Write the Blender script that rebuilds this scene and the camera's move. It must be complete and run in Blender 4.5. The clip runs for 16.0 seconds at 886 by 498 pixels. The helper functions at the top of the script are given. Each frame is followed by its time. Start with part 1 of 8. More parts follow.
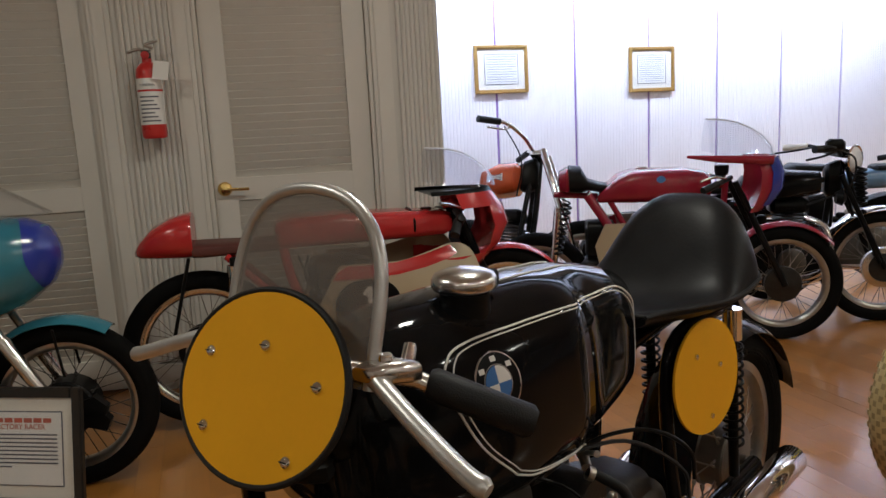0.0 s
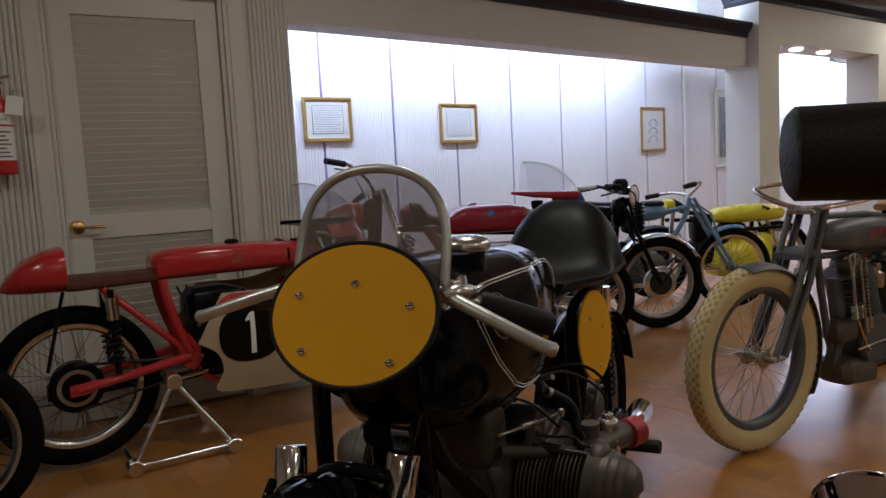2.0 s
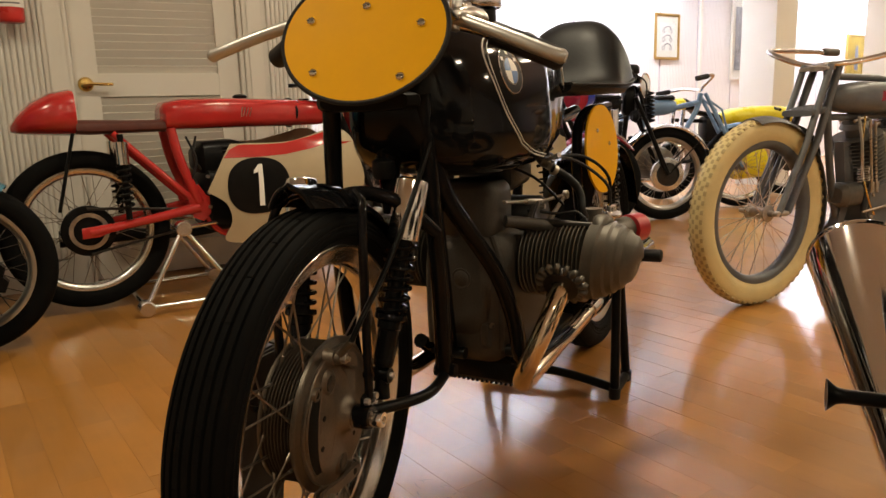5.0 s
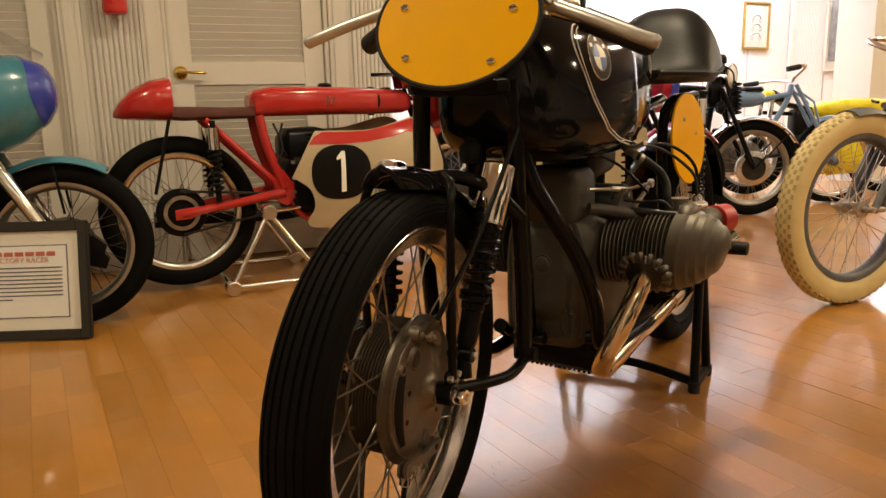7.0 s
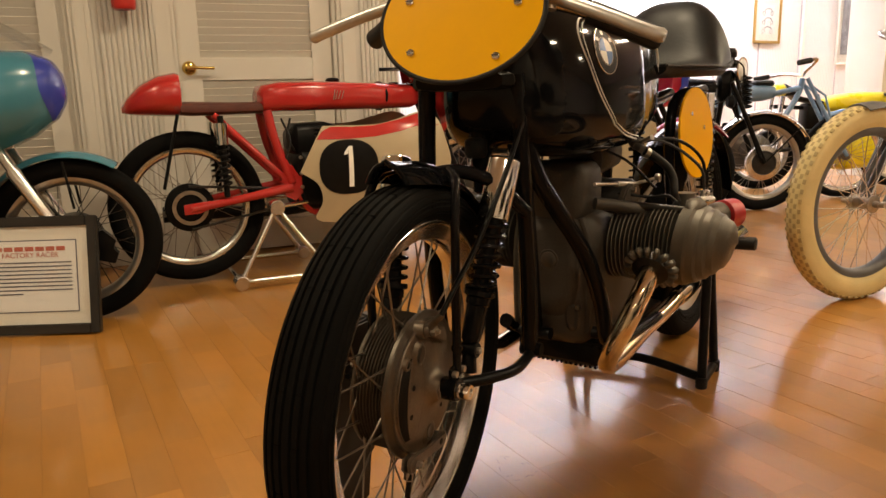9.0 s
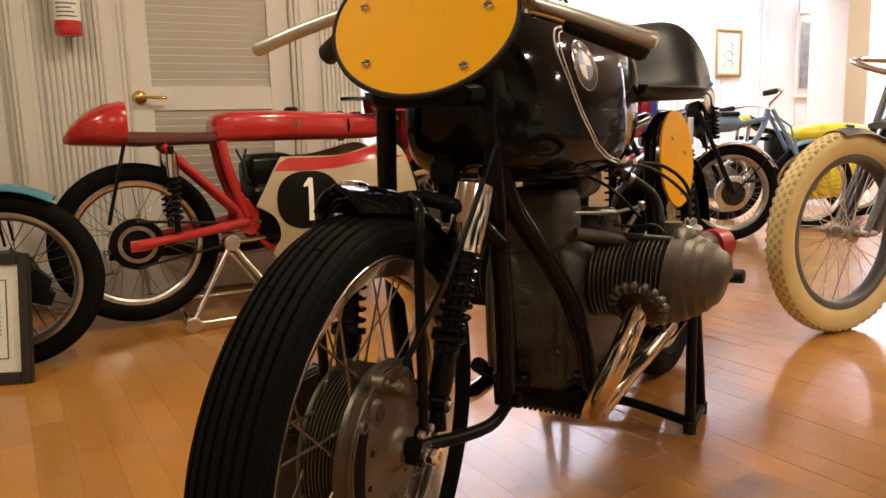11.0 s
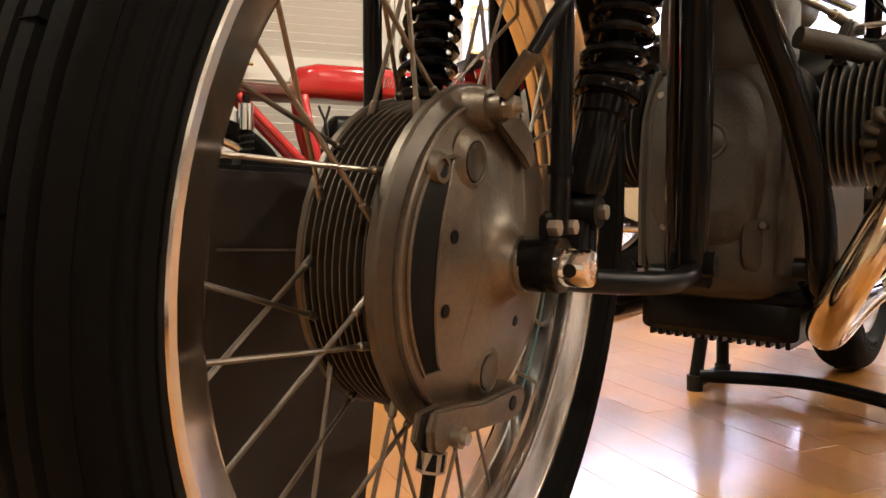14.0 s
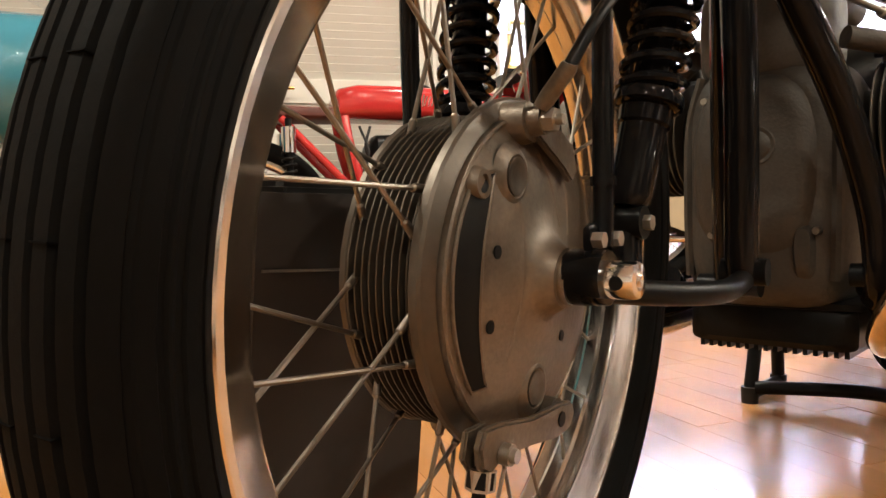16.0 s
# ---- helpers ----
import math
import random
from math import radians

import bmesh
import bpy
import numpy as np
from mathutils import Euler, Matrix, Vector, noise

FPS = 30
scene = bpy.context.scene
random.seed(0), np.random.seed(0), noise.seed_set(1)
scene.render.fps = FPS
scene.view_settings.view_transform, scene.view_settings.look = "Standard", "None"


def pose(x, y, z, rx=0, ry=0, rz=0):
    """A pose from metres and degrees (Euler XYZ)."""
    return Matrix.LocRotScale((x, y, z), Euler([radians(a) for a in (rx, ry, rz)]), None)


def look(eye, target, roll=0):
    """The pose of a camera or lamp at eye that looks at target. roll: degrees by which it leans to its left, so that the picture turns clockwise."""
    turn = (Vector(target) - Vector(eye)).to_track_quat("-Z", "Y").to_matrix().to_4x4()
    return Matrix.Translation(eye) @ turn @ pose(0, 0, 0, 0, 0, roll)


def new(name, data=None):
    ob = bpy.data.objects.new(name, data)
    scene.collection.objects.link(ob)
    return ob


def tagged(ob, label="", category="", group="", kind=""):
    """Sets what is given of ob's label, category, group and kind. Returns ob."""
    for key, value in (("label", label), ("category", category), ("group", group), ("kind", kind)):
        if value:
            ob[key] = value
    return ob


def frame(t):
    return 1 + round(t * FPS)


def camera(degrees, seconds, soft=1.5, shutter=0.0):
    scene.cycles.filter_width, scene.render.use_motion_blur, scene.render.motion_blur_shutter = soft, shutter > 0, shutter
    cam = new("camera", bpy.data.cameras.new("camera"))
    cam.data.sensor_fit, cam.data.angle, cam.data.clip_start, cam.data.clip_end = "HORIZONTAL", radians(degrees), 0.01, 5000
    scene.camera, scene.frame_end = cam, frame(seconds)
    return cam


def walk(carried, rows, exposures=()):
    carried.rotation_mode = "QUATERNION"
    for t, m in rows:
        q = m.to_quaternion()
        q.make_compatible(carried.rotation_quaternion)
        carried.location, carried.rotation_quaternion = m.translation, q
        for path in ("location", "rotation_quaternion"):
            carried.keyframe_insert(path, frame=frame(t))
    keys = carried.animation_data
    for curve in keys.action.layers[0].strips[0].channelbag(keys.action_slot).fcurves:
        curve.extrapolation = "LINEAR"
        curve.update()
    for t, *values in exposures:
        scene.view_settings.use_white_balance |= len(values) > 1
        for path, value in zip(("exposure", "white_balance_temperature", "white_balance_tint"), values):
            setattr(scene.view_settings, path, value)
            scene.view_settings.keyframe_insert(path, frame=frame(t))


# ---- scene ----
cam = camera(62.9, 16.0)
PATH = [
    (0, (0.062, -0.81, 1.183), (0.68, 1.063, 0.852), -3.0),
    (0.5, (-0.079, -0.817, 1.21), (0.732, 0.982, 0.886), -2.8),
    (1, (-0.186, -0.822, 1.212), (0.756, 0.911, 0.881), -2.5),
    (1.5, (-0.334, -0.878, 1.183), (0.707, 0.813, 0.944), -2.6),
    (2, (-0.427, -0.947, 1.1), (0.735, 0.668, 0.898), -3.0),
    (2.5, (-0.43, -0.998, 1.034), (0.838, 0.538, 0.85), -2.9),
    (3, (-0.423, -1.014, 0.968), (0.926, 0.453, 0.806), -2.7),
    (3.5, (-0.446, -1.011, 0.886), (0.825, 0.52, 0.684), -2.6),
    (4, (-0.462, -0.99, 0.816), (0.742, 0.58, 0.525), -2.5),
    (4.2, (-0.465, -0.99, 0.793), (0.73, 0.579, 0.459), -2.2),
    (6.5, (-0.512, -0.994, 0.763), (0.473, 0.704, 0.376), -1.3),
    (7, (-0.514, -0.999, 0.762), (0.446, 0.711, 0.371), -1.4),
    (7.5, (-0.509, -1.002, 0.761), (0.436, 0.716, 0.364), -1.5),
    (8, (-0.509, -1.004, 0.759), (0.433, 0.714, 0.355), -1.4),
    (10.5, (-0.482, -0.968, 0.767), (0.423, 0.714, 0.378), -1.8),
    (11, (-0.427, -0.869, 0.735), (0.572, 0.778, 0.430), -1.7),
    (11.5, (-0.390, -0.732, 0.638), (0.688, 0.858, 0.301), -1.7),
    (12, (-0.315, -0.605, 0.503), (0.699, 1.030, 0.186), -0.7),
    (12.5, (-0.257, -0.551, 0.409), (0.628, 1.165, 0.136), -0.6),
    (13, (-0.233, -0.537, 0.378), (0.680, 1.174, 0.178), -1.1),
    (13.5, (-0.230, -0.472, 0.371), (0.638, 1.271, 0.254), -1.2),
    (14, (-0.244, -0.474, 0.356), (0.546, 1.305, 0.232), 0.7),
    (14.5, (-0.232, -0.462, 0.358), (0.515, 1.336, 0.244), 1.1),
    (15, (-0.238, -0.460, 0.359), (0.487, 1.347, 0.258), 1.0),
    (15.5, (-0.237, -0.466, 0.358), (0.461, 1.353, 0.269), 0.8),
    (16, (-0.243, -0.472, 0.356), (0.441, 1.353, 0.275), -1.1),
]
LIGHTNESS = [(0, 0.09, 5730, 10), (0.5, -0.07, 5680, 10), (1.0, -0.15, 5620, 10), (1.5, -0.46, 5550, 10), (2.2, -0.58, 5700, 10), (3, -0.64, 6050, 9), (3.6, -0.5, 6330, 11), (4.2, 0.19, 6600, 10), (6.4, 1.04, 8000, 11), (10.0, 1.06, 7900, 15), (10.8, 1.12, 7300, 16), (11.6, 1.17, 7050, 15), (13, 1.62, 6650, 14), (14.5, 2.02, 6170, 11), (16, 2.1, 6110, 11)]
walk(cam, [(t, look(eye, target, roll)) for t, eye, target, roll in PATH], LIGHTNESS)

# ---------------------------------------------------------------- light
world = bpy.data.worlds.new("world")
scene.world = world
world.use_nodes = True
world.node_tree.nodes["Background"].inputs[0].default_value = (0.9, 0.86, 0.8, 1)
world.node_tree.nodes["Background"].inputs[1].default_value = 0.004


def area_lamp(name, m, sx, sy, watts, colour):
    data = bpy.data.lights.new(name, "AREA")
    data.shape, data.size, data.size_y, data.energy, data.color = "RECTANGLE", sx, sy, watts, colour
    ob = new(name, data)
    ob.matrix_world = m
    return ob


COOL, WARM = (0.8, 0.86, 1.0), (1.0, 0.91, 0.71)
# fluorescent tubes hidden behind the alcove beams and in the cove above them
area_lamp("alcove_tubes", pose(3.6, 3.7, 2.42, 38, 0, 0), 4.6, 0.12, 86, COOL)
area_lamp("alcove_tubes_far", pose(12.3, 3.7, 2.42, 38, 0, 0), 7.2, 0.12, 230, COOL)
# added fill that lifts the wall behind the passage; no tube is known here
area_lamp("passage_fill", pose(6.9, 3.6, 2.5, 20, 0, 0), 1.2, 0.3, 20, COOL)
area_lamp("cove_tubes", pose(3.4, 3.05, 2.3, 160, 0, 0), 4.6, 0.1, 90, COOL)
area_lamp("cove_tubes_far", pose(11.3, 3.25, 2.3, 160, 0, 0), 5.2, 0.1, 90, COOL)
# recessed hall ceiling lamps: one known, others assumed; three southwest ones are added fill
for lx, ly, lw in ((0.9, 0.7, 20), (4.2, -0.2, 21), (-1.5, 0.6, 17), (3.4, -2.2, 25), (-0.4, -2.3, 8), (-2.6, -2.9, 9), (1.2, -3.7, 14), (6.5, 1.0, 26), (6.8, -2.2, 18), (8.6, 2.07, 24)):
    area_lamp("ceiling_and_fill_light", pose(lx, ly, 2.7), 0.22, 0.22, lw, WARM)


# ---------------------------------------------------------------- materials
def mat(name, col, rough=0.5, metal=0.0, var=0.12, scale=12.0, bump=0.0, coat=0.0, fine=160.0, rvar=0.15, trans=0.0, spec=0.5):
    m = bpy.data.materials.new(name)
    m.use_nodes = True
    nt = m.node_tree
    b = nt.nodes["Principled BSDF"]
    tc = nt.nodes.new("ShaderNodeTexCoord")
    n1, n2 = nt.nodes.new("ShaderNodeTexNoise"), nt.nodes.new("ShaderNodeTexNoise")
    n1.inputs["Scale"].default_value, n2.inputs["Scale"].default_value = scale, fine
    n1.inputs["Detail"].default_value, n2.inputs["Detail"].default_value = 5, 3
    for n in (n1, n2):
        nt.links.new(tc.outputs["Object"], n.inputs["Vector"])
    mix = nt.nodes.new("ShaderNodeMixRGB")
    mix.inputs["Color1"].default_value = (*[c * (1 - var) for c in col], 1)
    mix.inputs["Color2"].default_value = (*[min(1, c * (1 + var)) for c in col], 1)
    add = nt.nodes.new("ShaderNodeMath")
    add.operation = "MULTIPLY_ADD"
    add.inputs[1].default_value = 0.35
    nt.links.new(n2.outputs["Fac"], add.inputs[0])
    sub = nt.nodes.new("ShaderNodeMath")
    sub.operation = "MULTIPLY_ADD"
    sub.inputs[1].default_value, sub.inputs[2].default_value = 1.3, -0.35
    nt.links.new(n1.outputs["Fac"], sub.inputs[0])
    nt.links.new(sub.outputs[0], add.inputs[2])
    nt.links.new(add.outputs[0], mix.inputs["Fac"])
    nt.links.new(mix.outputs[0], b.inputs["Base Color"])
    rr = nt.nodes.new("ShaderNodeMapRange")
    rr.inputs["To Min"].default_value, rr.inputs["To Max"].default_value = max(0.02, rough * (1 - rvar)), min(1, rough * (1 + rvar))
    nt.links.new(n1.outputs["Fac"], rr.inputs["Value"])
    nt.links.new(rr.outputs[0], b.inputs["Roughness"])
    b.inputs["Metallic"].default_value = metal
    b.inputs["Specular IOR Level"].default_value = spec
    b.inputs["Coat Weight"].default_value = coat
    b.inputs["Coat Roughness"].default_value = 0.06
    b.inputs["Transmission Weight"].default_value = trans
    if bump:
        bp = nt.nodes.new("ShaderNodeBump")
        bp.inputs["Strength"].default_value, bp.inputs["Distance"].default_value = bump, 0.002
        nt.links.new(n2.outputs["Fac"], bp.inputs["Height"])
        nt.links.new(bp.outputs[0], b.inputs["Normal"])
    return m


def random_tint(m, output, node_type, lo, hi):
    """Vary a material's colour from piece to piece."""
    nt = m.node_tree
    b = nt.nodes["Principled BSDF"]
    old = b.inputs["Base Color"].links[0].from_socket
    info = nt.nodes.new(node_type)
    ramp = nt.nodes.new("ShaderNodeMapRange")
    ramp.inputs["To Min"].default_value, ramp.inputs["To Max"].default_value = lo, hi
    nt.links.new(info.outputs[output], ramp.inputs["Value"])
    hsv = nt.nodes.new("ShaderNodeHueSaturation")
    nt.links.new(ramp.outputs[0], hsv.inputs["Value"])
    nt.links.new(old, hsv.inputs["Color"])
    nt.links.new(hsv.outputs[0], b.inputs["Base Color"])
    return m


def bubble(x0, x1, z0, height, half, back=0.0):
    """Rows of a blown racing screen: x0 its front foot, x1 its trailing top edge."""
    rows = []
    for i in range(19):
        q = radians(-84 + 168 * i / 18)
        c = max(0.0, math.cos(q))
        row = []
        for k in range(9):
            f = k / 8
            xb = x1 + (x0 - x1) * (1 - f ** 1.6) * c ** 0.7
            row.append((xb, half * math.sin(q) * (1 - 0.3 * f), z0 + height * math.sin(f * math.pi / 2) * (0.05 + 0.95 * c ** 1.1)))
        rows.append(row)
    return rows


def plank_mat(name, output, node_type):
    m = mat(name, (0.4, 0.17, 0.031), 0.45, var=0.2, scale=6, bump=0.03, coat=0.78, fine=60)
    nt = m.node_tree
    # varnish: glossier and duller patches
    wear, span = nt.nodes.new("ShaderNodeTexNoise"), nt.nodes.new("ShaderNodeMapRange")
    wear.inputs["Scale"].default_value, wear.inputs["Detail"].default_value = 2.2, 4
    pos = nt.nodes.new("ShaderNodeNewGeometry")
    nt.links.new(pos.outputs["Position"], wear.inputs["Vector"])
    span.inputs["From Min"].default_value, span.inputs["From Max"].default_value = 0.35, 0.65
    span.inputs["To Min"].default_value, span.inputs["To Max"].default_value = 0.09, 0.22
    nt.links.new(wear.outputs["Fac"], span.inputs["Value"])
    nt.links.new(span.outputs[0], nt.nodes["Principled BSDF"].inputs["Coat Roughness"])
    mp = nt.nodes.new("ShaderNodeMapping")
    mp.inputs["Scale"].default_value = (14, 0.9, 1)
    tex = [n for n in nt.nodes if n.type == "TEX_NOISE"]
    nt.links.new([n for n in nt.nodes if n.type == "TEX_COORD"][0].outputs["Object"], mp.inputs["Vector"])
    nt.links.new(mp.outputs[0], tex[1].inputs["Vector"])
    tex[1].inputs["Scale"].default_value = 5
    return random_tint(m, output, node_type, 0.85, 1.1)


PLANK = plank_mat("oak_plank", "Random", "ShaderNodeObjectInfo")
PLANK_REST = plank_mat("oak_plank_joined", "Random Per Island", "ShaderNodeNewGeometry")
JOINTD = mat("scuffed_wood", (0.09, 0.045, 0.02), 0.8)
JOINT = mat("floor_joint", (0.36, 0.155, 0.03), 0.7)
WALL = mat("painted_wall", (0.61, 0.585, 0.535), 0.55, var=0.04, scale=3, bump=0.08, fine=220)
DOORP = mat("door_paint", (0.65, 0.62, 0.56), 0.42, var=0.04, scale=4, bump=0.05)
PANEL = mat("alcove_panel_paint", (0.76, 0.75, 0.78), 0.5, var=0.03, scale=5, bump=0.05)
STRIP = mat("panel_slot_violet", (0.32, 0.2, 0.52), 0.5)
CEIL = mat("ceiling_plaster", (0.56, 0.56, 0.57), 0.8, var=0.05, scale=8, bump=0.15)
CROWN = mat("dark_crown_moulding", (0.018, 0.015, 0.028), 0.45, spec=0.25)
LILAC = mat("grey_lilac_moulding", (0.2, 0.17, 0.24), 0.5)
BRASS = mat("polished_brass", (0.75, 0.52, 0.18), 0.2, 1.0, var=0.1)
GOLDF = mat("gilt_frame", (0.5, 0.32, 0.1), 0.38, 0.5, var=0.25, scale=40, bump=0.2)
PAPER = mat("framed_paper", (0.8, 0.79, 0.75), 0.6, var=0.03)
MOUNT = mat("cream_mount", (0.78, 0.75, 0.66), 0.7, var=0.03)
INK = mat("printed_ink", (0.12, 0.12, 0.15), 0.7)
INKRED = mat("red_ink", (0.5, 0.12, 0.08), 0.7)
BLACKW = mat("black_frame_wood", (0.02, 0.019, 0.018), 0.35)
BOARD = mat("dark_backing_board", (0.035, 0.028, 0.024), 0.65, var=0.2, scale=8)
RUBBER = mat("tyre_rubber", (0.0046, 0.0044, 0.0042), 0.76, var=0.3, scale=25, bump=0.12, fine=300, spec=0.07)
GRIPR = mat("grip_rubber", (0.009, 0.009, 0.0095), 0.55, bump=0.3, fine=500, spec=0.3)
CHROME = mat("chrome", (0.82, 0.8, 0.77), 0.09, 1.0, var=0.06, scale=9, rvar=0.6)
ALLOY = mat("polished_alloy", (0.7, 0.68, 0.64), 0.24, 1.0, var=0.12, scale=20, bump=0.06, fine=300)
OLDRIM = mat("dull_plated_rim", (0.4, 0.39, 0.37), 0.3, 0.9, var=0.2, scale=20)
RIMP = mat("bright_polished_rim", (0.76, 0.73, 0.69), 0.17, 1.0, var=0.14, scale=22, rvar=0.6, bump=0.03)
CASED = mat("grimy_crankcase", (0.062, 0.053, 0.044), 0.55, 0.3, var=0.6, scale=7, bump=0.3, fine=240)
DULLAL = mat("dull_aluminium", (0.56, 0.55, 0.53), 0.38, 0.75, var=0.12, scale=30)
CAST = mat("grey_cast_alloy", (0.125, 0.11, 0.09), 0.48, 0.45, var=0.25, scale=14, bump=0.3, fine=240)
HUBM = mat("aged_hub_alloy", (0.19, 0.153, 0.118), 0.44, 0.7, var=0.7, scale=10, bump=0.2, fine=260)
# black for the dark inside of the tread cuts
SLOTB = mat("tread_slot_shade", (0.002, 0.002, 0.002), 0.9, spec=0.05)
DRUMF = mat("dark_drum_fins", (0.1, 0.083, 0.066), 0.42, 0.7, var=0.3, scale=20, bump=0.2)
SPOKE = mat("dull_spoke_steel", (0.24, 0.205, 0.17), 0.34, 0.9, var=0.3, scale=40)
STEEL = mat("dull_steel", (0.42, 0.38, 0.33), 0.35, 0.9, var=0.3, scale=40)
GLOSSB = mat("black_enamel", (0.006, 0.006, 0.0066), 0.07, var=0.2, rvar=0.4, spec=0.15)
SATINB = mat("satin_black_paint", (0.0065, 0.0063, 0.0064), 0.33, var=0.3, scale=30, bump=0.05, spec=0.11)
DARKM = mat("oily_dark_metal", (0.035, 0.032, 0.029), 0.42, 0.6, var=0.4, scale=25, bump=0.25)
LEATHER = mat("black_leather", (0.01, 0.0098, 0.0105), 0.43, var=0.3, scale=14, bump=0.2, fine=130, rvar=0.35, spec=0.12)
MATTB = mat("matt_black_steel", (0.009, 0.0085, 0.008), 0.6, var=0.3, scale=30, spec=0.12)
YELLOW = mat("yellow_plate_paint", (0.86, 0.43, 0.01), 0.5, var=0.05, scale=10, rvar=0.25, spec=0.1)
WHITE = mat("white_paint", (0.8, 0.79, 0.75), 0.4, var=0.04)
BLUE = mat("badge_blue", (0.05, 0.16, 0.42), 0.3)
RACERED = mat("racing_red", (0.43, 0.024, 0.024), 0.2, var=0.16, scale=10, coat=0.4)
MAROON = mat("maroon_paint", (0.27, 0.012, 0.03), 0.22, var=0.15, scale=10, coat=0.4)
BEIGE = mat("fairing_silver_beige", (0.4, 0.325, 0.215), 0.36, var=0.1, scale=8)
BROWNL = mat("brown_seat_leather", (0.085, 0.022, 0.016), 0.5, var=0.3, bump=0.3)
TURQ = mat("turquoise_paint", (0.04, 0.18, 0.245), 0.22, var=0.1, scale=8, coat=0.4)
BLUEP = mat("cobalt_blue_paint", (0.025, 0.045, 0.32), 0.22, var=0.12, scale=9, coat=0.3)
CREAM = mat("cream_tyre_rubber", (0.62, 0.5, 0.25), 0.65, var=0.12, scale=14, bump=0.2)
STUD = mat("worn_tread_brown", (0.38, 0.29, 0.14), 0.75, var=0.2)
GREYP = mat("worn_grey_paint", (0.088, 0.092, 0.098), 0.45, var=0.3, scale=18, bump=0.15)
DMAROON = mat("dark_maroon_enamel", (0.075, 0.01, 0.01), 0.2, var=0.15, scale=9, coat=0.2)
TAN = mat("tan_saddle_leather", (0.34, 0.15, 0.05), 0.42, var=0.2, scale=15, bump=0.2)
ORANGE = mat("orange_red_paint", (0.5, 0.085, 0.02), 0.25, coat=0.3)
SKYB = mat("pale_blue_paint", (0.14, 0.25, 0.4), 0.28, coat=0.3, var=0.1)
LEMON = mat("lemon_yellow_paint", (0.72, 0.62, 0.03), 0.28, coat=0.3, var=0.1)
REDRUB = mat("red_plastic_cap", (0.42, 0.02, 0.025), 0.4, var=0.1)
EXTRED = mat("extinguisher_red", (0.55, 0.03, 0.025), 0.28, coat=0.2)
SILVERP = mat("silver_paint", (0.36, 0.37, 0.39), 0.28, 0.35, var=0.06)
GOLDLEAF = mat("gold_leaf_paint", (0.62, 0.45, 0.08), 0.35, 0.3)
COPPER = mat("heat_tinted_pipe", (0.72, 0.6, 0.44), 0.14, 1.0, var=0.2, scale=10)


def glass(name, col, alpha_rough=0.02):
    m = bpy.data.materials.new(name)
    m.use_nodes = True
    nt = m.node_tree
    nt.nodes.remove(nt.nodes["Principled BSDF"])
    out = nt.nodes["Material Output"]
    tr, gl, mx = nt.nodes.new("ShaderNodeBsdfTransparent"), nt.nodes.new("ShaderNodeBsdfGlossy"), nt.nodes.new("ShaderNodeMixShader")
    lw, fr = nt.nodes.new("ShaderNodeLayerWeight"), nt.nodes.new("ShaderNodeMath")
    pw = nt.nodes.new("ShaderNodeMath")
    pw.operation, fr.operation = "POWER", "MULTIPLY_ADD"
    pw.inputs[1].default_value, fr.inputs[1].default_value, fr.inputs[2].default_value = 4.0, 0.6, 0.04
    nt.links.new(lw.outputs["Facing"], pw.inputs[0])
    nt.links.new(pw.outputs[0], fr.inputs[0])
    tr.inputs[0].default_value = (*col, 1)
    gl.inputs["Roughness"].default_value = alpha_rough
    nt.links.new(fr.outputs[0], mx.inputs[0])
    nt.links.new(tr.outputs[0], mx.inputs[1])
    nt.links.new(gl.outputs[0], mx.inputs[2])
    nt.links.new(mx.outputs[0], out.inputs[0])
    return m


SMOKE = glass("smoked_screen", (0.72, 0.7, 0.68))
nt = SMOKE.node_tree
dust, film = nt.nodes.new("ShaderNodeBsdfDiffuse"), nt.nodes.new("ShaderNodeMixShader")
dust.inputs[0].default_value, film.inputs[0].default_value = (0.42, 0.39, 0.36, 1), 0.26
old = nt.nodes["Material Output"].inputs[0].links[0].from_socket
nt.links.new(old, film.inputs[1])
nt.links.new(dust.outputs[0], film.inputs[2])
nt.links.new(film.outputs[0], nt.nodes["Material Output"].inputs[0])
CLEAR = glass("clear_screen", (0.96, 0.965, 0.98))
FINM = mat("oily_iron_fins", (0.115, 0.103, 0.088), 0.5, 0.35, var=0.35, scale=30, bump=0.2)
# pale gloss for the painted glint on the screens and for the headlamp lens
CLEAR2 = mat("pale_glint_and_lens", (0.8, 0.82, 0.84), 0.12, spec=0.8)
LAMPON = bpy.data.materials.new("lit_lamp")
LAMPON.use_nodes = True
LAMPON.node_tree.nodes["Principled BSDF"].inputs["Emission Color"].default_value = (1, 0.92, 0.8, 1)
LAMPON.node_tree.nodes["Principled BSDF"].inputs["Emission Strength"].default_value = 6


# ---------------------------------------------------------------- mesh helpers
def part(name, bm, material, parent=None, label="", m=None, smooth=40, bevel=0.0):
    me = bpy.data.meshes.new(name)
    bmesh.ops.recalc_face_normals(bm, faces=bm.faces)
    if bevel:
        edges = [e for e in bm.edges if len(e.link_faces) == 2 and e.calc_face_angle(0) > radians(50)]
        bmesh.ops.bevel(bm, geom=edges, offset=bevel, segments=2, affect="EDGES", clamp_overlap=True)
    bm.to_mesh(me)
    bm.free()
    me.materials.append(material)
    if smooth:
        me.shade_smooth()
        me.set_sharp_from_angle(angle=radians(smooth))
    ob = new(name, me)
    if parent is not None:
        ob.parent = parent
    if m is not None:
        ob.matrix_local = m
    return tagged(ob, label) if label else ob


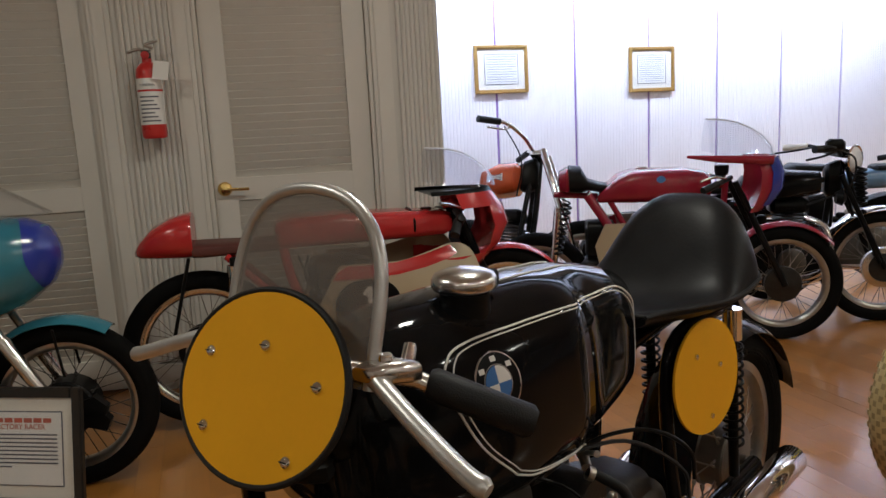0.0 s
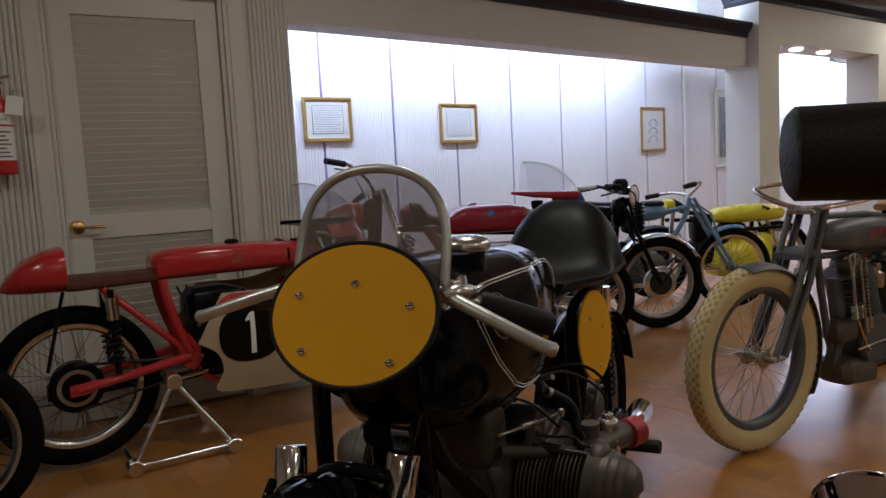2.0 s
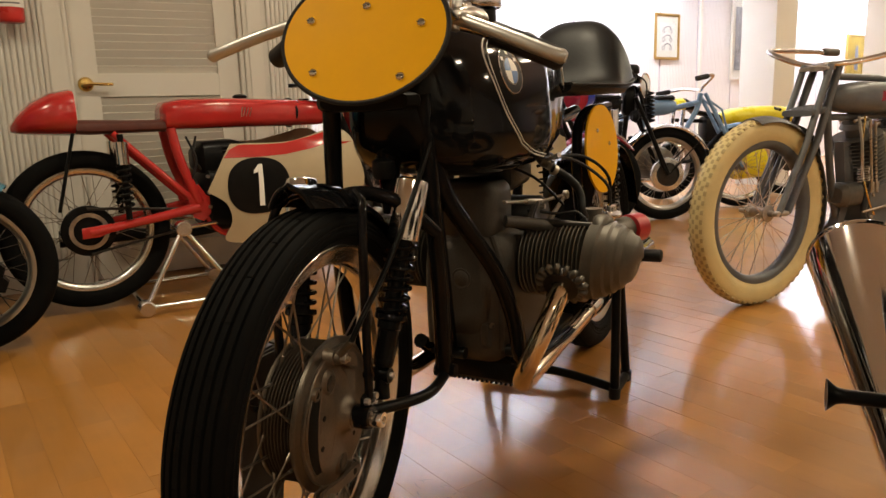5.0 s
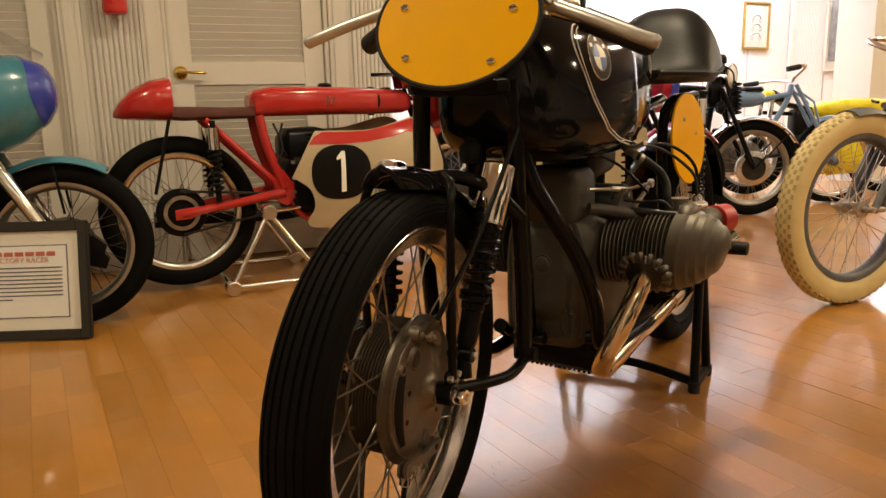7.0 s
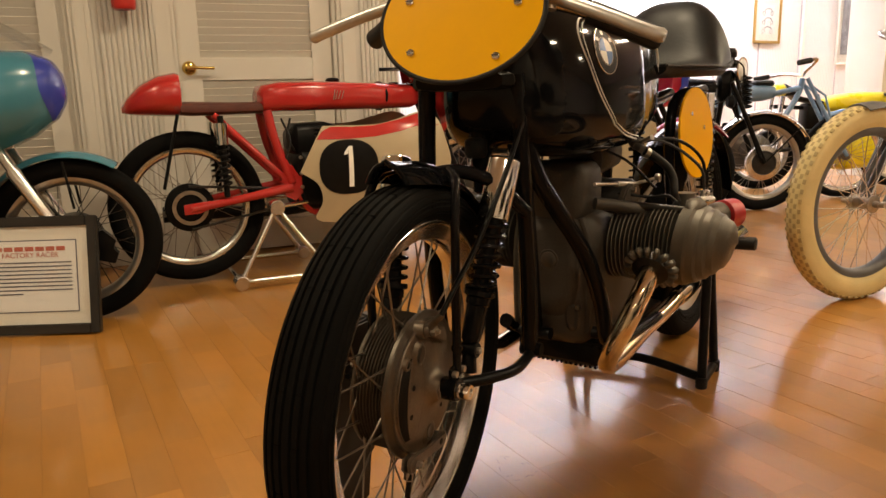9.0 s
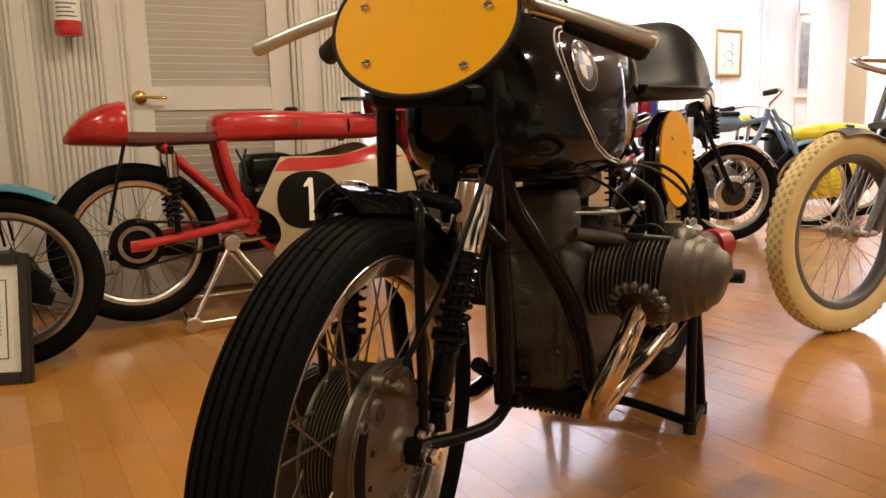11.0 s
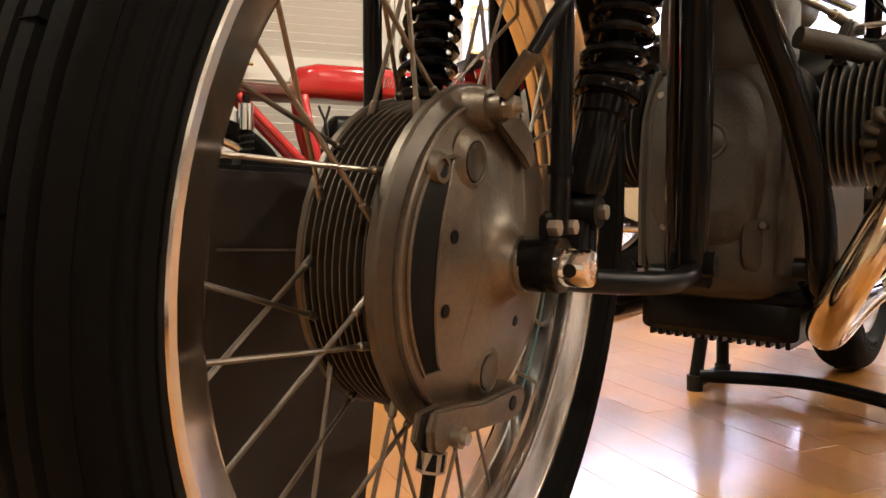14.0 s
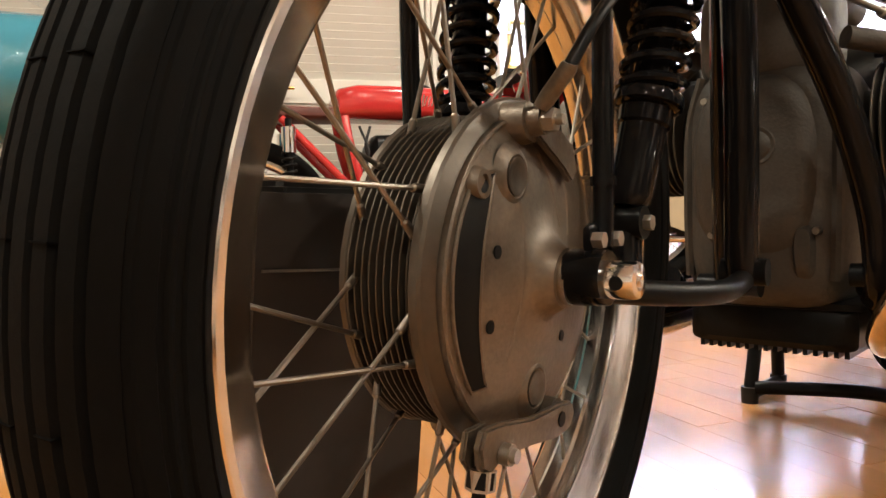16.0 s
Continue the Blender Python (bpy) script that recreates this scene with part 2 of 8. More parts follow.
def share(ob, parent, m, name=None):
    """One more piece on the same mesh."""
    o = new(name or ob.name.split(".")[0], ob.data)
    o.parent = parent
    o.matrix_local = m
    return o


def thing(name, m, label, category, group="", kind=""):
    ob = new(name)
    ob.empty_display_size = 0.05
    ob.matrix_world = m
    return tagged(ob, label, category, group, kind)


def ring_skin(bm, rings, closed=False, caps=True, wrap=True):
    rows = [[bm.verts.new(p) for p in ring] for ring in rings]
    n = len(rows[0])
    for i in range(len(rows) - (0 if closed else 1)):
        a, b = rows[i], rows[(i + 1) % len(rows)]
        for j in range(n if wrap else n - 1):
            k = (j + 1) % n
            bm.faces.new((a[j], a[k], b[k], b[j]))
    if caps and not closed and wrap:
        bm.faces.new(rows[0][::-1])
        bm.faces.new(rows[-1])
    return rows


def tube(bm, pts, r, seg=10, closed=False):
    """A round bar along points; r is one radius or one for each point."""
    pts = [Vector(p) for p in pts]
    n = len(pts)
    rad = r if isinstance(r, (list, tuple)) else [r] * n
    rings, side = [], None
    for i, p in enumerate(pts):
        a = pts[i - 1] if (i or closed) else p
        b = pts[(i + 1) % n] if (i < n - 1 or closed) else p
        d = (b - a).normalized()
        if side is None:
            side = d.orthogonal().normalized()
        side = (side - d * side.dot(d)).normalized()
        up = d.cross(side)
        rings.append([p + (side * math.cos(q) + up * math.sin(q)) * rad[i] for q in (2 * math.pi * k / seg for k in range(seg))])
    ring_skin(bm, rings, closed)
    return bm


def bar(pts, r, seg=10, closed=False):
    return tube(bmesh.new(), pts, r, seg, closed)


def curve(pts, n=6):
    """A smooth line through points (Catmull-Rom)."""
    p = [Vector(q) for q in pts]
    p = [2 * p[0] - p[1], *p, 2 * p[-1] - p[-2]]
    out = []
    for i in range(1, len(p) - 2):
        for k in range(n):
            t = k / n
            out.append(0.5 * (2 * p[i] + (p[i + 1] - p[i - 1]) * t + (2 * p[i - 1] - 5 * p[i] + 4 * p[i + 1] - p[i + 2]) * t**2 + (3 * p[i] - p[i - 1] - 3 * p[i + 1] + p[i + 2]) * t**3))
    return out + [p[-2]]


AX = {"x": Matrix.Rotation(radians(90), 4, "Y"), "y": Matrix.Rotation(radians(-90), 4, "X"), "z": Matrix.Identity(4)}


def lathe(profile, at=(0, 0, 0), axis="z", seg=32, bm=None, closed=False):
    """Turn a profile of (radius, height) round an axis through at."""
    bm = bm or bmesh.new()
    m = Matrix.Translation(at) @ (AX[axis] if isinstance(axis, str) else axis)
    rings = [[m @ Vector((r * math.cos(q), r * math.sin(q), h)) for q in (2 * math.pi * k / seg for k in range(seg))] for r, h in profile]
    ring_skin(bm, rings, closed)
    return bm


def box(bm, lo, hi, m=None):
    c = [(x, y, z) for x in (lo[0], hi[0]) for y in (lo[1], hi[1]) for z in (lo[2], hi[2])]
    v = [bm.verts.new(m @ Vector(p) if m else p) for p in c]
    for f in ((0, 1, 3, 2), (4, 6, 7, 5), (0, 4, 5, 1), (2, 3, 7, 6), (0, 2, 6, 4), (1, 5, 7, 3)):
        bm.faces.new([v[i] for i in f])
    return bm


def cube(lo, hi, m=None):
    return box(bmesh.new(), lo, hi, m)


def loft(sections, seg=24, power=2.6):
    """A body along x from (x, y, z, half width, half height[, power])."""
    rings = []
    for s in sections:
        x, y, z, hw, hh = s[:5]
        k = 2 / (s[5] if len(s) > 5 else power)
        ring = []
        for j in range(seg):
            q = 2 * math.pi * j / seg
            c, d = math.cos(q), math.sin(q)
            ring.append((x, y + hw * math.copysign(abs(c) ** k, c), z + hh * math.copysign(abs(d) ** k, d)))
        rings.append(ring)
    bm = bmesh.new()
    ring_skin(bm, rings)
    return bm


def sheet(rows, thick):
    """A curved sheet from rows of points, given thickness."""
    bm = bmesh.new()
    ring_skin(bm, rows, caps=False, wrap=False)
    bmesh.ops.recalc_face_normals(bm, faces=bm.faces)
    bmesh.ops.solidify(bm, geom=bm.faces[:], thickness=thick)
    return bm


def prism(outline, y0, y1):
    """A plate with an outline of (x, z), between two values of y."""
    bm = bmesh.new()
    a = [bm.verts.new((x, y0, z)) for x, z in outline]
    b = [bm.verts.new((x, y1, z)) for x, z in outline]
    n = len(a)
    bm.faces.new(a)
    bm.faces.new(b[::-1])
    for i in range(n):
        bm.faces.new((a[i], b[i], b[(i + 1) % n], a[(i + 1) % n]))
    return bm


def ellipse(cx, cz, rx, rz, n=40):
    return [(cx + rx * math.cos(2 * math.pi * i / n), cz + rz * math.sin(2 * math.pi * i / n)) for i in range(n)]


def coil(a, b, r, turns, wire, seg=8):
    a, b = Vector(a), Vector(b)
    d = (b - a).normalized()
    s = d.orthogonal().normalized()
    u = d.cross(s)
    n = int(turns * 22)
    return bar([a + (b - a) * i / n + (s * math.cos(2 * math.pi * turns * i / n) + u * math.sin(2 * math.pi * turns * i / n)) * r for i in range(n + 1)], wire, seg)


def along(a, b):
    """The turn that lays z along a to b, at a."""
    d = Vector(b) - Vector(a)
    return Matrix.Translation(a) @ d.to_track_quat("Z", "Y").to_matrix().to_4x4()


def bvh_of(ob):
    from mathutils.bvhtree import BVHTree
    return BVHTree.FromPolygons([v.co.copy() for v in ob.data.vertices], [tuple(p.vertices) for p in ob.data.polygons])


def on_side(tree, x, z, side, lift=0.0015):
    """The place on a body's left or right flank at x, z."""
    hit = tree.ray_cast(Vector((x, side * 2, z)), Vector((0, -side, 0)))
    return (hit[0] + hit[1] * lift * (1 if hit[1].y * side > 0 else -1)) if hit[0] else Vector((x, 0, z))


def decal(tree, outline, side, rings=5, lift=0.0015):
    """A painted patch that lies on a body's flank: outline of (x, z)."""
    bm = bmesh.new()
    cx, cz = sum(p[0] for p in outline) / len(outline), sum(p[1] for p in outline) / len(outline)
    mid = bm.verts.new(on_side(tree, cx, cz, side, lift))
    rows = [[bm.verts.new(on_side(tree, cx + (x - cx) * k / rings, cz + (z - cz) * k / rings, side, lift)) for x, z in outline] for k in range(1, rings + 1)]
    n = len(outline)
    for j in range(n):
        bm.faces.new((mid, rows[0][j], rows[0][(j + 1) % n]))
        for a, b in zip(rows, rows[1:]):
            bm.faces.new((a[j], b[j], b[(j + 1) % n], a[(j + 1) % n]))
    return bm


# ---------------------------------------------------------------- wheels
def wheel(bike, m, R, width, rim_r, hub, spokes=36, tyre=None, rim=None, ribs=(), hub_mat=None, spoke_mat=None, spoke_r=0.0016, label="", hub_w=0.07, wide_rim=None, rim_prof=None, lacing=None):
    """A spoked wheel under a bike. Its axle is the wheel's own y; hub is a profile of (radius, y)."""
    hw = width / 2
    rw = (wide_rim or width * 0.62) / 2
    t = rim_r
    prof = [(t + 0.004, -rw), (t + 0.004, -rw + 0.003), (t - 0.012, -rw + 0.005), (t - 0.02, -rw * 0.45), (t - 0.02, rw * 0.45), (t - 0.012, rw - 0.005), (t + 0.004, rw - 0.003), (t + 0.004, rw), (t - 0.006, rw), (t - 0.017, rw - 0.002), (t - 0.026, rw * 0.4), (t - 0.026, -rw * 0.4), (t - 0.017, -rw + 0.002), (t - 0.006, -rw)]
    w = part("wheel", lathe(rim_prof or prof, axis="y", seg=96 if rim_prof else 72, closed=True), rim or OLDRIM, bike, label, m, 24 if rim_prof else 50)
    mid = (R + t) / 2
    half = R - mid
    tp = []
    n = 150 if ribs else 32
    for i in range(n + 1):
        q = radians(-128 + 256 * i / n)
        ct, st = math.cos(q), math.sin(q)
        r = mid + half * math.copysign(abs(ct) ** 0.8, ct)
        y = hw * math.copysign(abs(st) ** 0.85, st)
        if ct > 0.3:
            r -= sum(g[1] for g in ribs if abs(y - g[0]) < g[2])
        if ribs and ct < 0.62:
            y -= math.copysign(0.0012, y) * sum(1 for g in (0.016, 0.027, 0.034, 0.044) if abs(r - t - g) < 0.0016)
        tp.append((r, y))
    tp += [(t - 0.004, rw * 0.8), (t - 0.004, -rw * 0.8)]
    part("tyre", lathe(tp, axis="y", seg=96, closed=True), tyre or RUBBER, w, m=None, smooth=28)
    part("hub", lathe(hub, axis="y", seg=40), hub_mat or CAST, w, smooth=30)
    # cross cuts are flush solid bars; the shade inside them is their black colour
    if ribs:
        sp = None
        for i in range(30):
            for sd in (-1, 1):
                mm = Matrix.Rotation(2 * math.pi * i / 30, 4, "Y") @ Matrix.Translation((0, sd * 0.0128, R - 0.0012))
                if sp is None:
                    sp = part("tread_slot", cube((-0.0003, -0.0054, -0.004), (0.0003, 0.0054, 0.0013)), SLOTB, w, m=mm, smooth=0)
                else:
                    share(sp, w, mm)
    if ribs:
        lt = None
        for i in range(34):
            if i % 17 in (4, 9, 14, 15, 16):
                continue
            for sd in (-1, 1):
                mm = Matrix.Rotation(radians(i * 4.6 + (0 if i < 17 else 100)), 4, "Y") @ Matrix.Translation((0, sd * (hw * 0.955), t + 0.03))
                if lt is None:
                    lt = part("moulded_bar", cube((-0.0055, -0.0012, -0.0045), (0.0055, 0.0012, 0.0045)), RUBBER, w, m=mm, smooth=0)
                else:
                    share(lt, w, mm)
    hr = max(r for r, _ in hub) - 0.004
    bm = bar([(0, 0, 0), (0, 0, 0.1), (0, 0, 0.12), (0, 0, 1)], [1.8, 1.7, 1, 1], 6)
    first = None
    if lacing:
        bm.free()
        bm = bar([(0, 0, 0), (0, 0, 0.1), (0, 0, 0.112), (0, 0, 1)], [1.75, 1.65, 1, 0.97], 8)
    for ha, ra, hub_r, hub_y, rim_y in lacing or ():
        p = Vector((hub_r * math.cos(radians(ha)), hub_y, hub_r * math.sin(radians(ha))))
        q = Vector(((t - 0.03) * math.cos(radians(ra)), rim_y, (t - 0.03) * math.sin(radians(ra))))
        mm = along(p, q) @ Matrix.Diagonal((spoke_r, spoke_r, (q - p).length, 1))
        if first is None:
            first = part("spoke", bm, spoke_mat or SPOKE, w, m=mm)
        else:
            share(first, w, mm)
    for i in range(0 if lacing else spokes):
        side = 1 if i % 2 else -1
        a = 2 * math.pi * i / spokes
        lean = radians(34) * (1 if (i // 2) % 2 else -1) if hr < 0.07 else radians(14) * (1 if (i // 2) % 2 else -1)
        p = Vector((hr * math.cos(a + lean), side * hub_w / 2, hr * math.sin(a + lean)))
        q = Vector(((t - 0.022) * math.cos(a), side * rw * 0.12, (t - 0.022) * math.sin(a)))
        mm = along(p, q) @ Matrix.Diagonal((spoke_r, spoke_r, (q - p).length, 1))
        if first is None:
            first = part("spoke", bm, spoke_mat or SPOKE, w, m=mm)
        else:
            share(first, w, mm)
    return w


SMALLHUB = [(0.0, -0.065), (0.012, -0.065), (0.012, -0.045), (0.032, -0.042), (0.032, -0.036), (0.02, -0.03), (0.02, 0.03), (0.032, 0.036), (0.032, 0.042), (0.012, 0.045), (0.012, 0.065), (0.0, 0.065)]
DRUMHUB = [(0.0, -0.07), (0.014, -0.07), (0.014, -0.055), (0.06, -0.05), (0.088, -0.046), (0.092, -0.042), (0.092, -0.03), (0.08, -0.028), (0.08, 0.02), (0.086, 0.024), (0.086, 0.03), (0.03, 0.034), (0.014, 0.05), (0.014, 0.07), (0.0, 0.07)]


# ---------------------------------------------------------------- the hall
CZ = 2.75
cl = part("ceiling", cube((-4.5, -4.5, CZ), (17, 5.2, CZ + 0.12)), CEIL, smooth=0)
tagged(cl, "off-white plaster ceiling of the museum hall", "ceiling", kind="structure")


def wall(name, lo, hi, material, label, m=None):
    ob = part(name, cube(lo, hi, m), material, smooth=0)
    return tagged(ob, label, "wall", kind="structure")


wall("wall_south", (-4.5, -4.6, 0), (17, -4.5, CZ), WALL, "plain cream painted wall behind the visitor")
wall("wall_west", (-4.6, -4.5, 0), (-4.5, 5.2, CZ), WALL, "plain cream painted end wall")
wall("wall_east", (17, -4.5, 0), (17.1, 5.2, CZ), WALL, "plain cream painted far end wall")

# door wall: its own frame, x along the wall, y into it
DW = pose(0.52, 2.745, 0, 0, 0, -7)
DOORS = ((-1.92, -0.86), (-0.42, 0.39))  # clear widths of the two doors, wall x
DH = 2.04


def dw_wall():
    xs = [-5.2, DOORS[0][0], DOORS[0][1], DOORS[1][0], DOORS[1][1], 0.72]
    bm = bmesh.new()
    for i in (0, 2, 4):
        box(bm, (xs[i], 0.0, 0), (xs[i + 1], 0.16, CZ))
    for a, b in DOORS:
        box(bm, (a, 0.0, DH), (b, 0.16, CZ))
    ob = part("wall_north", bm, WALL, m=DW, smooth=0)
    return tagged(ob, "cream painted wall with two louvred doors", "wall", kind="structure")


dw_wall()


def fluted(x0, x1):
    """A pilaster of narrow vertical reeds."""
    bm = bmesh.new()
    n = int(round((x1 - x0) / 0.0235))
    pts = []
    for i in range(n):
        a = x0 + (x1 - x0) * i / n
        w = (x1 - x0) / n
        pts += [(a, -0.01), (a + w * 0.1, -0.0175), (a + w * 0.45, -0.0195), (a + w * 0.8, -0.0175), (a + w * 0.9, -0.01)]
    pts.append((x1, -0.01))
    rows = [[bm.verts.new((x, y, z)) for x, y in pts] for z in (0.14, CZ)]
    for i in range(len(pts) - 1):
        bm.faces.new((rows[0][i], rows[0][i + 1], rows[1][i + 1], rows[1][i]))
    rows0 = [[bm.verts.new((x, 0.0, z)) for x in (x0, x1)] for z in (0.14, CZ)]
    bm.faces.new((rows[0][0], rows[1][0], rows0[1][0], rows0[0][0]))
    bm.faces.new((rows[0][-1], rows[1][-1], rows0[1][1], rows0[0][1]))
    ob = part("trim_fluted_panel", bm, WALL, m=DW, smooth=0)
    return tagged(ob, "cream vertically reeded wall panelling", "panelling", "reeded panels", "structure")


fluted(-0.735, -0.515)
fluted(0.515, 0.72)
fluted(-2.2, -2.02)


def casing(a, b):
    bm = bmesh.new()
    for x0, x1 in ((a - 0.095, a), (b, b + 0.095)):
        box(bm, (x0, -0.022, 0), (x1, 0.0, DH + 0.095))
        box(bm, (x0 + 0.02, -0.032, 0), (x1 - 0.02, -0.022, DH + 0.075))
    box(bm, (a, -0.022, DH), (b, 0.0, DH + 0.095))
    box(bm, (a, -0.002, 0), (a + 0.02, 0.155, DH))
    box(bm, (b - 0.02, -0.002, 0), (b, 0.155, DH))
    ob = part("trim_door_casing", bm, DOORP, m=DW, smooth=0, bevel=0.003)
    tagged(ob, "cream painted wooden door casing", "door casing", "door casings", "structure")


def louvre_door(name, a, b, knob_left):
    """A painted louvre door: frame of stiles and rails, two fields of slats, lever handle."""
    d = thing(name, DW @ Matrix.Translation((a + 0.022, 0.035, 0)), "closed cream painted louvred wooden door with a brass lever handle", "door", "louvred doors", "structure")
    w = b - a - 0.044
    st, fields = 0.105, ((0.16, 0.885), (0.995, 1.93))
    bm = bmesh.new()
    box(bm, (0, 0, 0.01), (st, 0.04, DH - 0.005))
    box(bm, (w - st, 0, 0.01), (w, 0.04, DH - 0.005))
    for z0, z1 in ((0.01, fields[0][0]), (fields[0][1], fields[1][0]), (fields[1][1], DH - 0.005)):
        box(bm, (st, 0.001, z0), (w - st, 0.039, z1))
    part("door_frame", bm, DOORP, d, smooth=0, bevel=0.002)
    part("backing", cube((st, 0.034, fields[0][0]), (w - st, 0.038, fields[1][1])), DOORP, d, smooth=0)
    sl = None
    for z0, z1 in fields:
        n = int((z1 - z0) / 0.036)
        for i in range(n):
            m = Matrix.Translation((st, 0.02, z0 + (i + 0.5) * (z1 - z0) / n)) @ Matrix.Rotation(radians(-62), 4, "X")
            if sl is None:
                sl = part("slat", cube((0, -0.019, -0.003), (w - 2 * st, 0.019, 0.003)), DOORP, d, m=m, smooth=0)
            else:
                share(sl, d, m)
    kx = st / 2 - 0.005 if knob_left else w - st / 2
    s = 1 if knob_left else -1
    h = part("door_handle", lathe([(0.0, 0), (0.034, 0), (0.034, -0.004), (0.028, -0.012), (0.013, -0.016), (0.012, -0.05), (0.0, -0.052)], (kx, 0, 0.945), "y", 28), BRASS, d, "polished brass lever handle", smooth=50)
    part("lever", bar(curve([(kx, -0.046, 0.945), (kx + s * 0.03, -0.05, 0.945), (kx + s * 0.075, -0.05, 0.943), (kx + s * 0.115, -0.047, 0.943)], 5), 0.0075), BRASS, h)
    return d


for n, (a, b) in enumerate(DOORS):
    casing(a, b)
    louvre_door(f"door_{n + 1}", a, b, True)


def baseboard(a, b, m, z=0.13):
    bm = cube((a, -0.018, 0), (b, 0, z - 0.015))
    box(bm, (a, -0.012, z - 0.015), (b, 0, z))
    tagged(part("baseboard", bm, WALL, m=m, smooth=0), "cream painted skirting board", "skirting", "skirting", "structure")


for a, b in ((-5.2, -2.02), (-0.765, -0.515), (0.485, 0.72)):
    baseboard(a, b, DW)

# alcove: jamb corner, back wall, beams, crown
JX, JY = 1.235, 2.66
BACK = 4.215
BT = 1.945


def back_wall(x0, x1, name, start):
    """Reeded back wall in panels, with slotted upright strips between them."""
    step, gap = 0.652, 0.022
    ob = thing(name, Matrix.Identity(4), "pale lilac-white reeded alcove back wall", "wall", kind="structure")
    part("backing", cube((x0, BACK + 0.015, 0), (x1, BACK + 0.12, CZ)), STRIP, ob, smooth=0)
    x = start
    while x > x0:
        x -= step
    first = None
    while x < x1:
        lo, hi = max(x + gap / 2, x0), min(x + step - gap / 2, x1)
        if hi - lo > 0.02:
            bm = bmesh.new()
            n = max(2, int((hi - lo) / 0.026))
            pts = []
            for i in range(n):
                a, w = lo + (hi - lo) * i / n, (hi - lo) / n
                pts += [(a, BACK), (a + w * 0.72, BACK), (a + w * 0.8, BACK + 0.002), (a + w * 0.92, BACK + 0.002)]
            pts.append((hi, BACK))
            rows = [[bm.verts.new((px, py, z)) for px, py in pts] for z in (0.0, CZ)]
            for i in range(len(pts) - 1):
                bm.faces.new((rows[0][i], rows[0][i + 1], rows[1][i + 1], rows[1][i]))
            e = [[bm.verts.new((px, BACK + 0.015, z)) for px in (lo, hi)] for z in (0.0, CZ)]
            bm.faces.new((rows[0][0], rows[1][0], e[1][0], e[0][0]))
            bm.faces.new((rows[0][-1], rows[1][-1], e[1][1], e[0][1]))
            part("panel", bm, PANEL, ob, smooth=0)
        x += step
    return ob


back_wall(0.9, 17.0, "wall_alcove", 2.2)
tagged(part("trim_batten", cube((6.765, BACK - 0.03, 0), (6.81, BACK, CZ)), WHITE, smooth=0, bevel=0.004), "white upright batten on the alcove back wall", "batten", kind="structure")
wall("wall_alcove_end", (1.15, 2.83, 0), (1.25, 4.225, CZ), PANEL, "pale side wall of the display alcove")
wall("wall_alcove_jamb", (JX - 0.1, JY, 0), (JX, 2.83, CZ), PANEL, "pale jamb of the display alcove")

BM = pose(JX, JY, 0, 0, 0, 2.4)  # beam's own frame


def beam(x0, x1, m, name):
    ob = part(name, cube((x0, 0.0, BT), (x1, 0.2, 2.2), m), WALL, smooth=0)
    tagged(ob, "cream painted beam over the display alcove", "beam", "beams", "structure")


def crown(x0, x1, z, m, material=None):
    prof = [(0.0, 0.0), (-0.012, 0.0), (-0.016, 0.03), (-0.03, 0.05), (-0.055, 0.085), (-0.062, 0.1), (-0.062, 0.125), (0.0, 0.125)]
    bm = bmesh.new()
    rings = [[m @ Vector((x, y, z + h)) for y, h in prof] for x in (x0, x1)]
    ring_skin(bm, rings)
    tagged(part("trim_crown", bm, material or CROWN, smooth=0), "grey-lilac crown moulding" if material else "dark stained crown moulding", "moulding", "crown mouldings", "structure")


beam(0, 4.62, BM, "beam_near")
crown(0, 4.6, 2.2, BM)
crown(0, 4.55, 2.54, BM @ Matrix.Translation((0, 0.1, 0)))
tagged(part("trim_cove_header", cube((0, 0.1, 2.665), (4.6, 0.2, CZ), BM), CEIL, smooth=0), "plaster header over the near cove", "header", "cove headers", "structure")
# shelf that closes the cove above the beam
tagged(part("trim_cove_back", cube((0, 0.5, 2.2), (4.62, 0.56, CZ), BM), CEIL, smooth=0), "pale cove above the alcove beam", "cove", "coves", "structure")

# pier with its passage
PX0, PX1, PX2, PX3, PY = 5.84, 6.18, 8.19, 8.5, 2.74
PD = 0.34
for name, xa, xb, za in (("wall_pier_1", PX0, PX1, 0), ("wall_pier_2", PX2, PX3, 0), ("wall_pier_head", PX1, PX2, 2.16)):
    tagged(part(name, cube((xa, PY, za), (xb, PY + PD, 2.62)), WALL, smooth=0), "cream painted pier beside the passage" if za == 0 else "cream painted head over the passage", "pier", "passage piers", "structure")
tagged(part("wall_pier_top", cube((PX0, PY + 0.05, 2.62), (PX3, PY + PD - 0.05, CZ)), CEIL, smooth=0), "plaster above the pier", "wall", kind="structure")
I4 = Matrix.Translation((0, PY, 0))
crown(PX0 - 0.05, PX3 + 0.05, 2.5, I4)
crown(-PD, 0.0, 2.5, Matrix.Translation((PX0, PY, 0)) @ Matrix.Rotation(radians(-90), 4, "Z"))
bm = cube((PX1 + 0.02, 3.6, 2.34), (PX2 - 0.02, 3.9, 2.38))
tagged(part("trim_passage_soffit", bm, WALL, smooth=0), "pale soffit in the passage", "soffit", kind="structure")
for lx in (6.72, 7.26):
    s = part("spot_lamp", lathe([(0.0, 0.0), (0.045, 0.004), (0.062, 0.012), (0.066, 0.028), (0.0, 0.028)], (lx, PY + 0.13, 2.132), "z", 24), LAMPON)
    tagged(s, "small lit round spot lamp under the passage head", "lamp", "spot lamps")
FB = pose(PX3, 2.85, 0, 0, 0, 2.4)
beam(0, 8.5, FB, "beam_far")
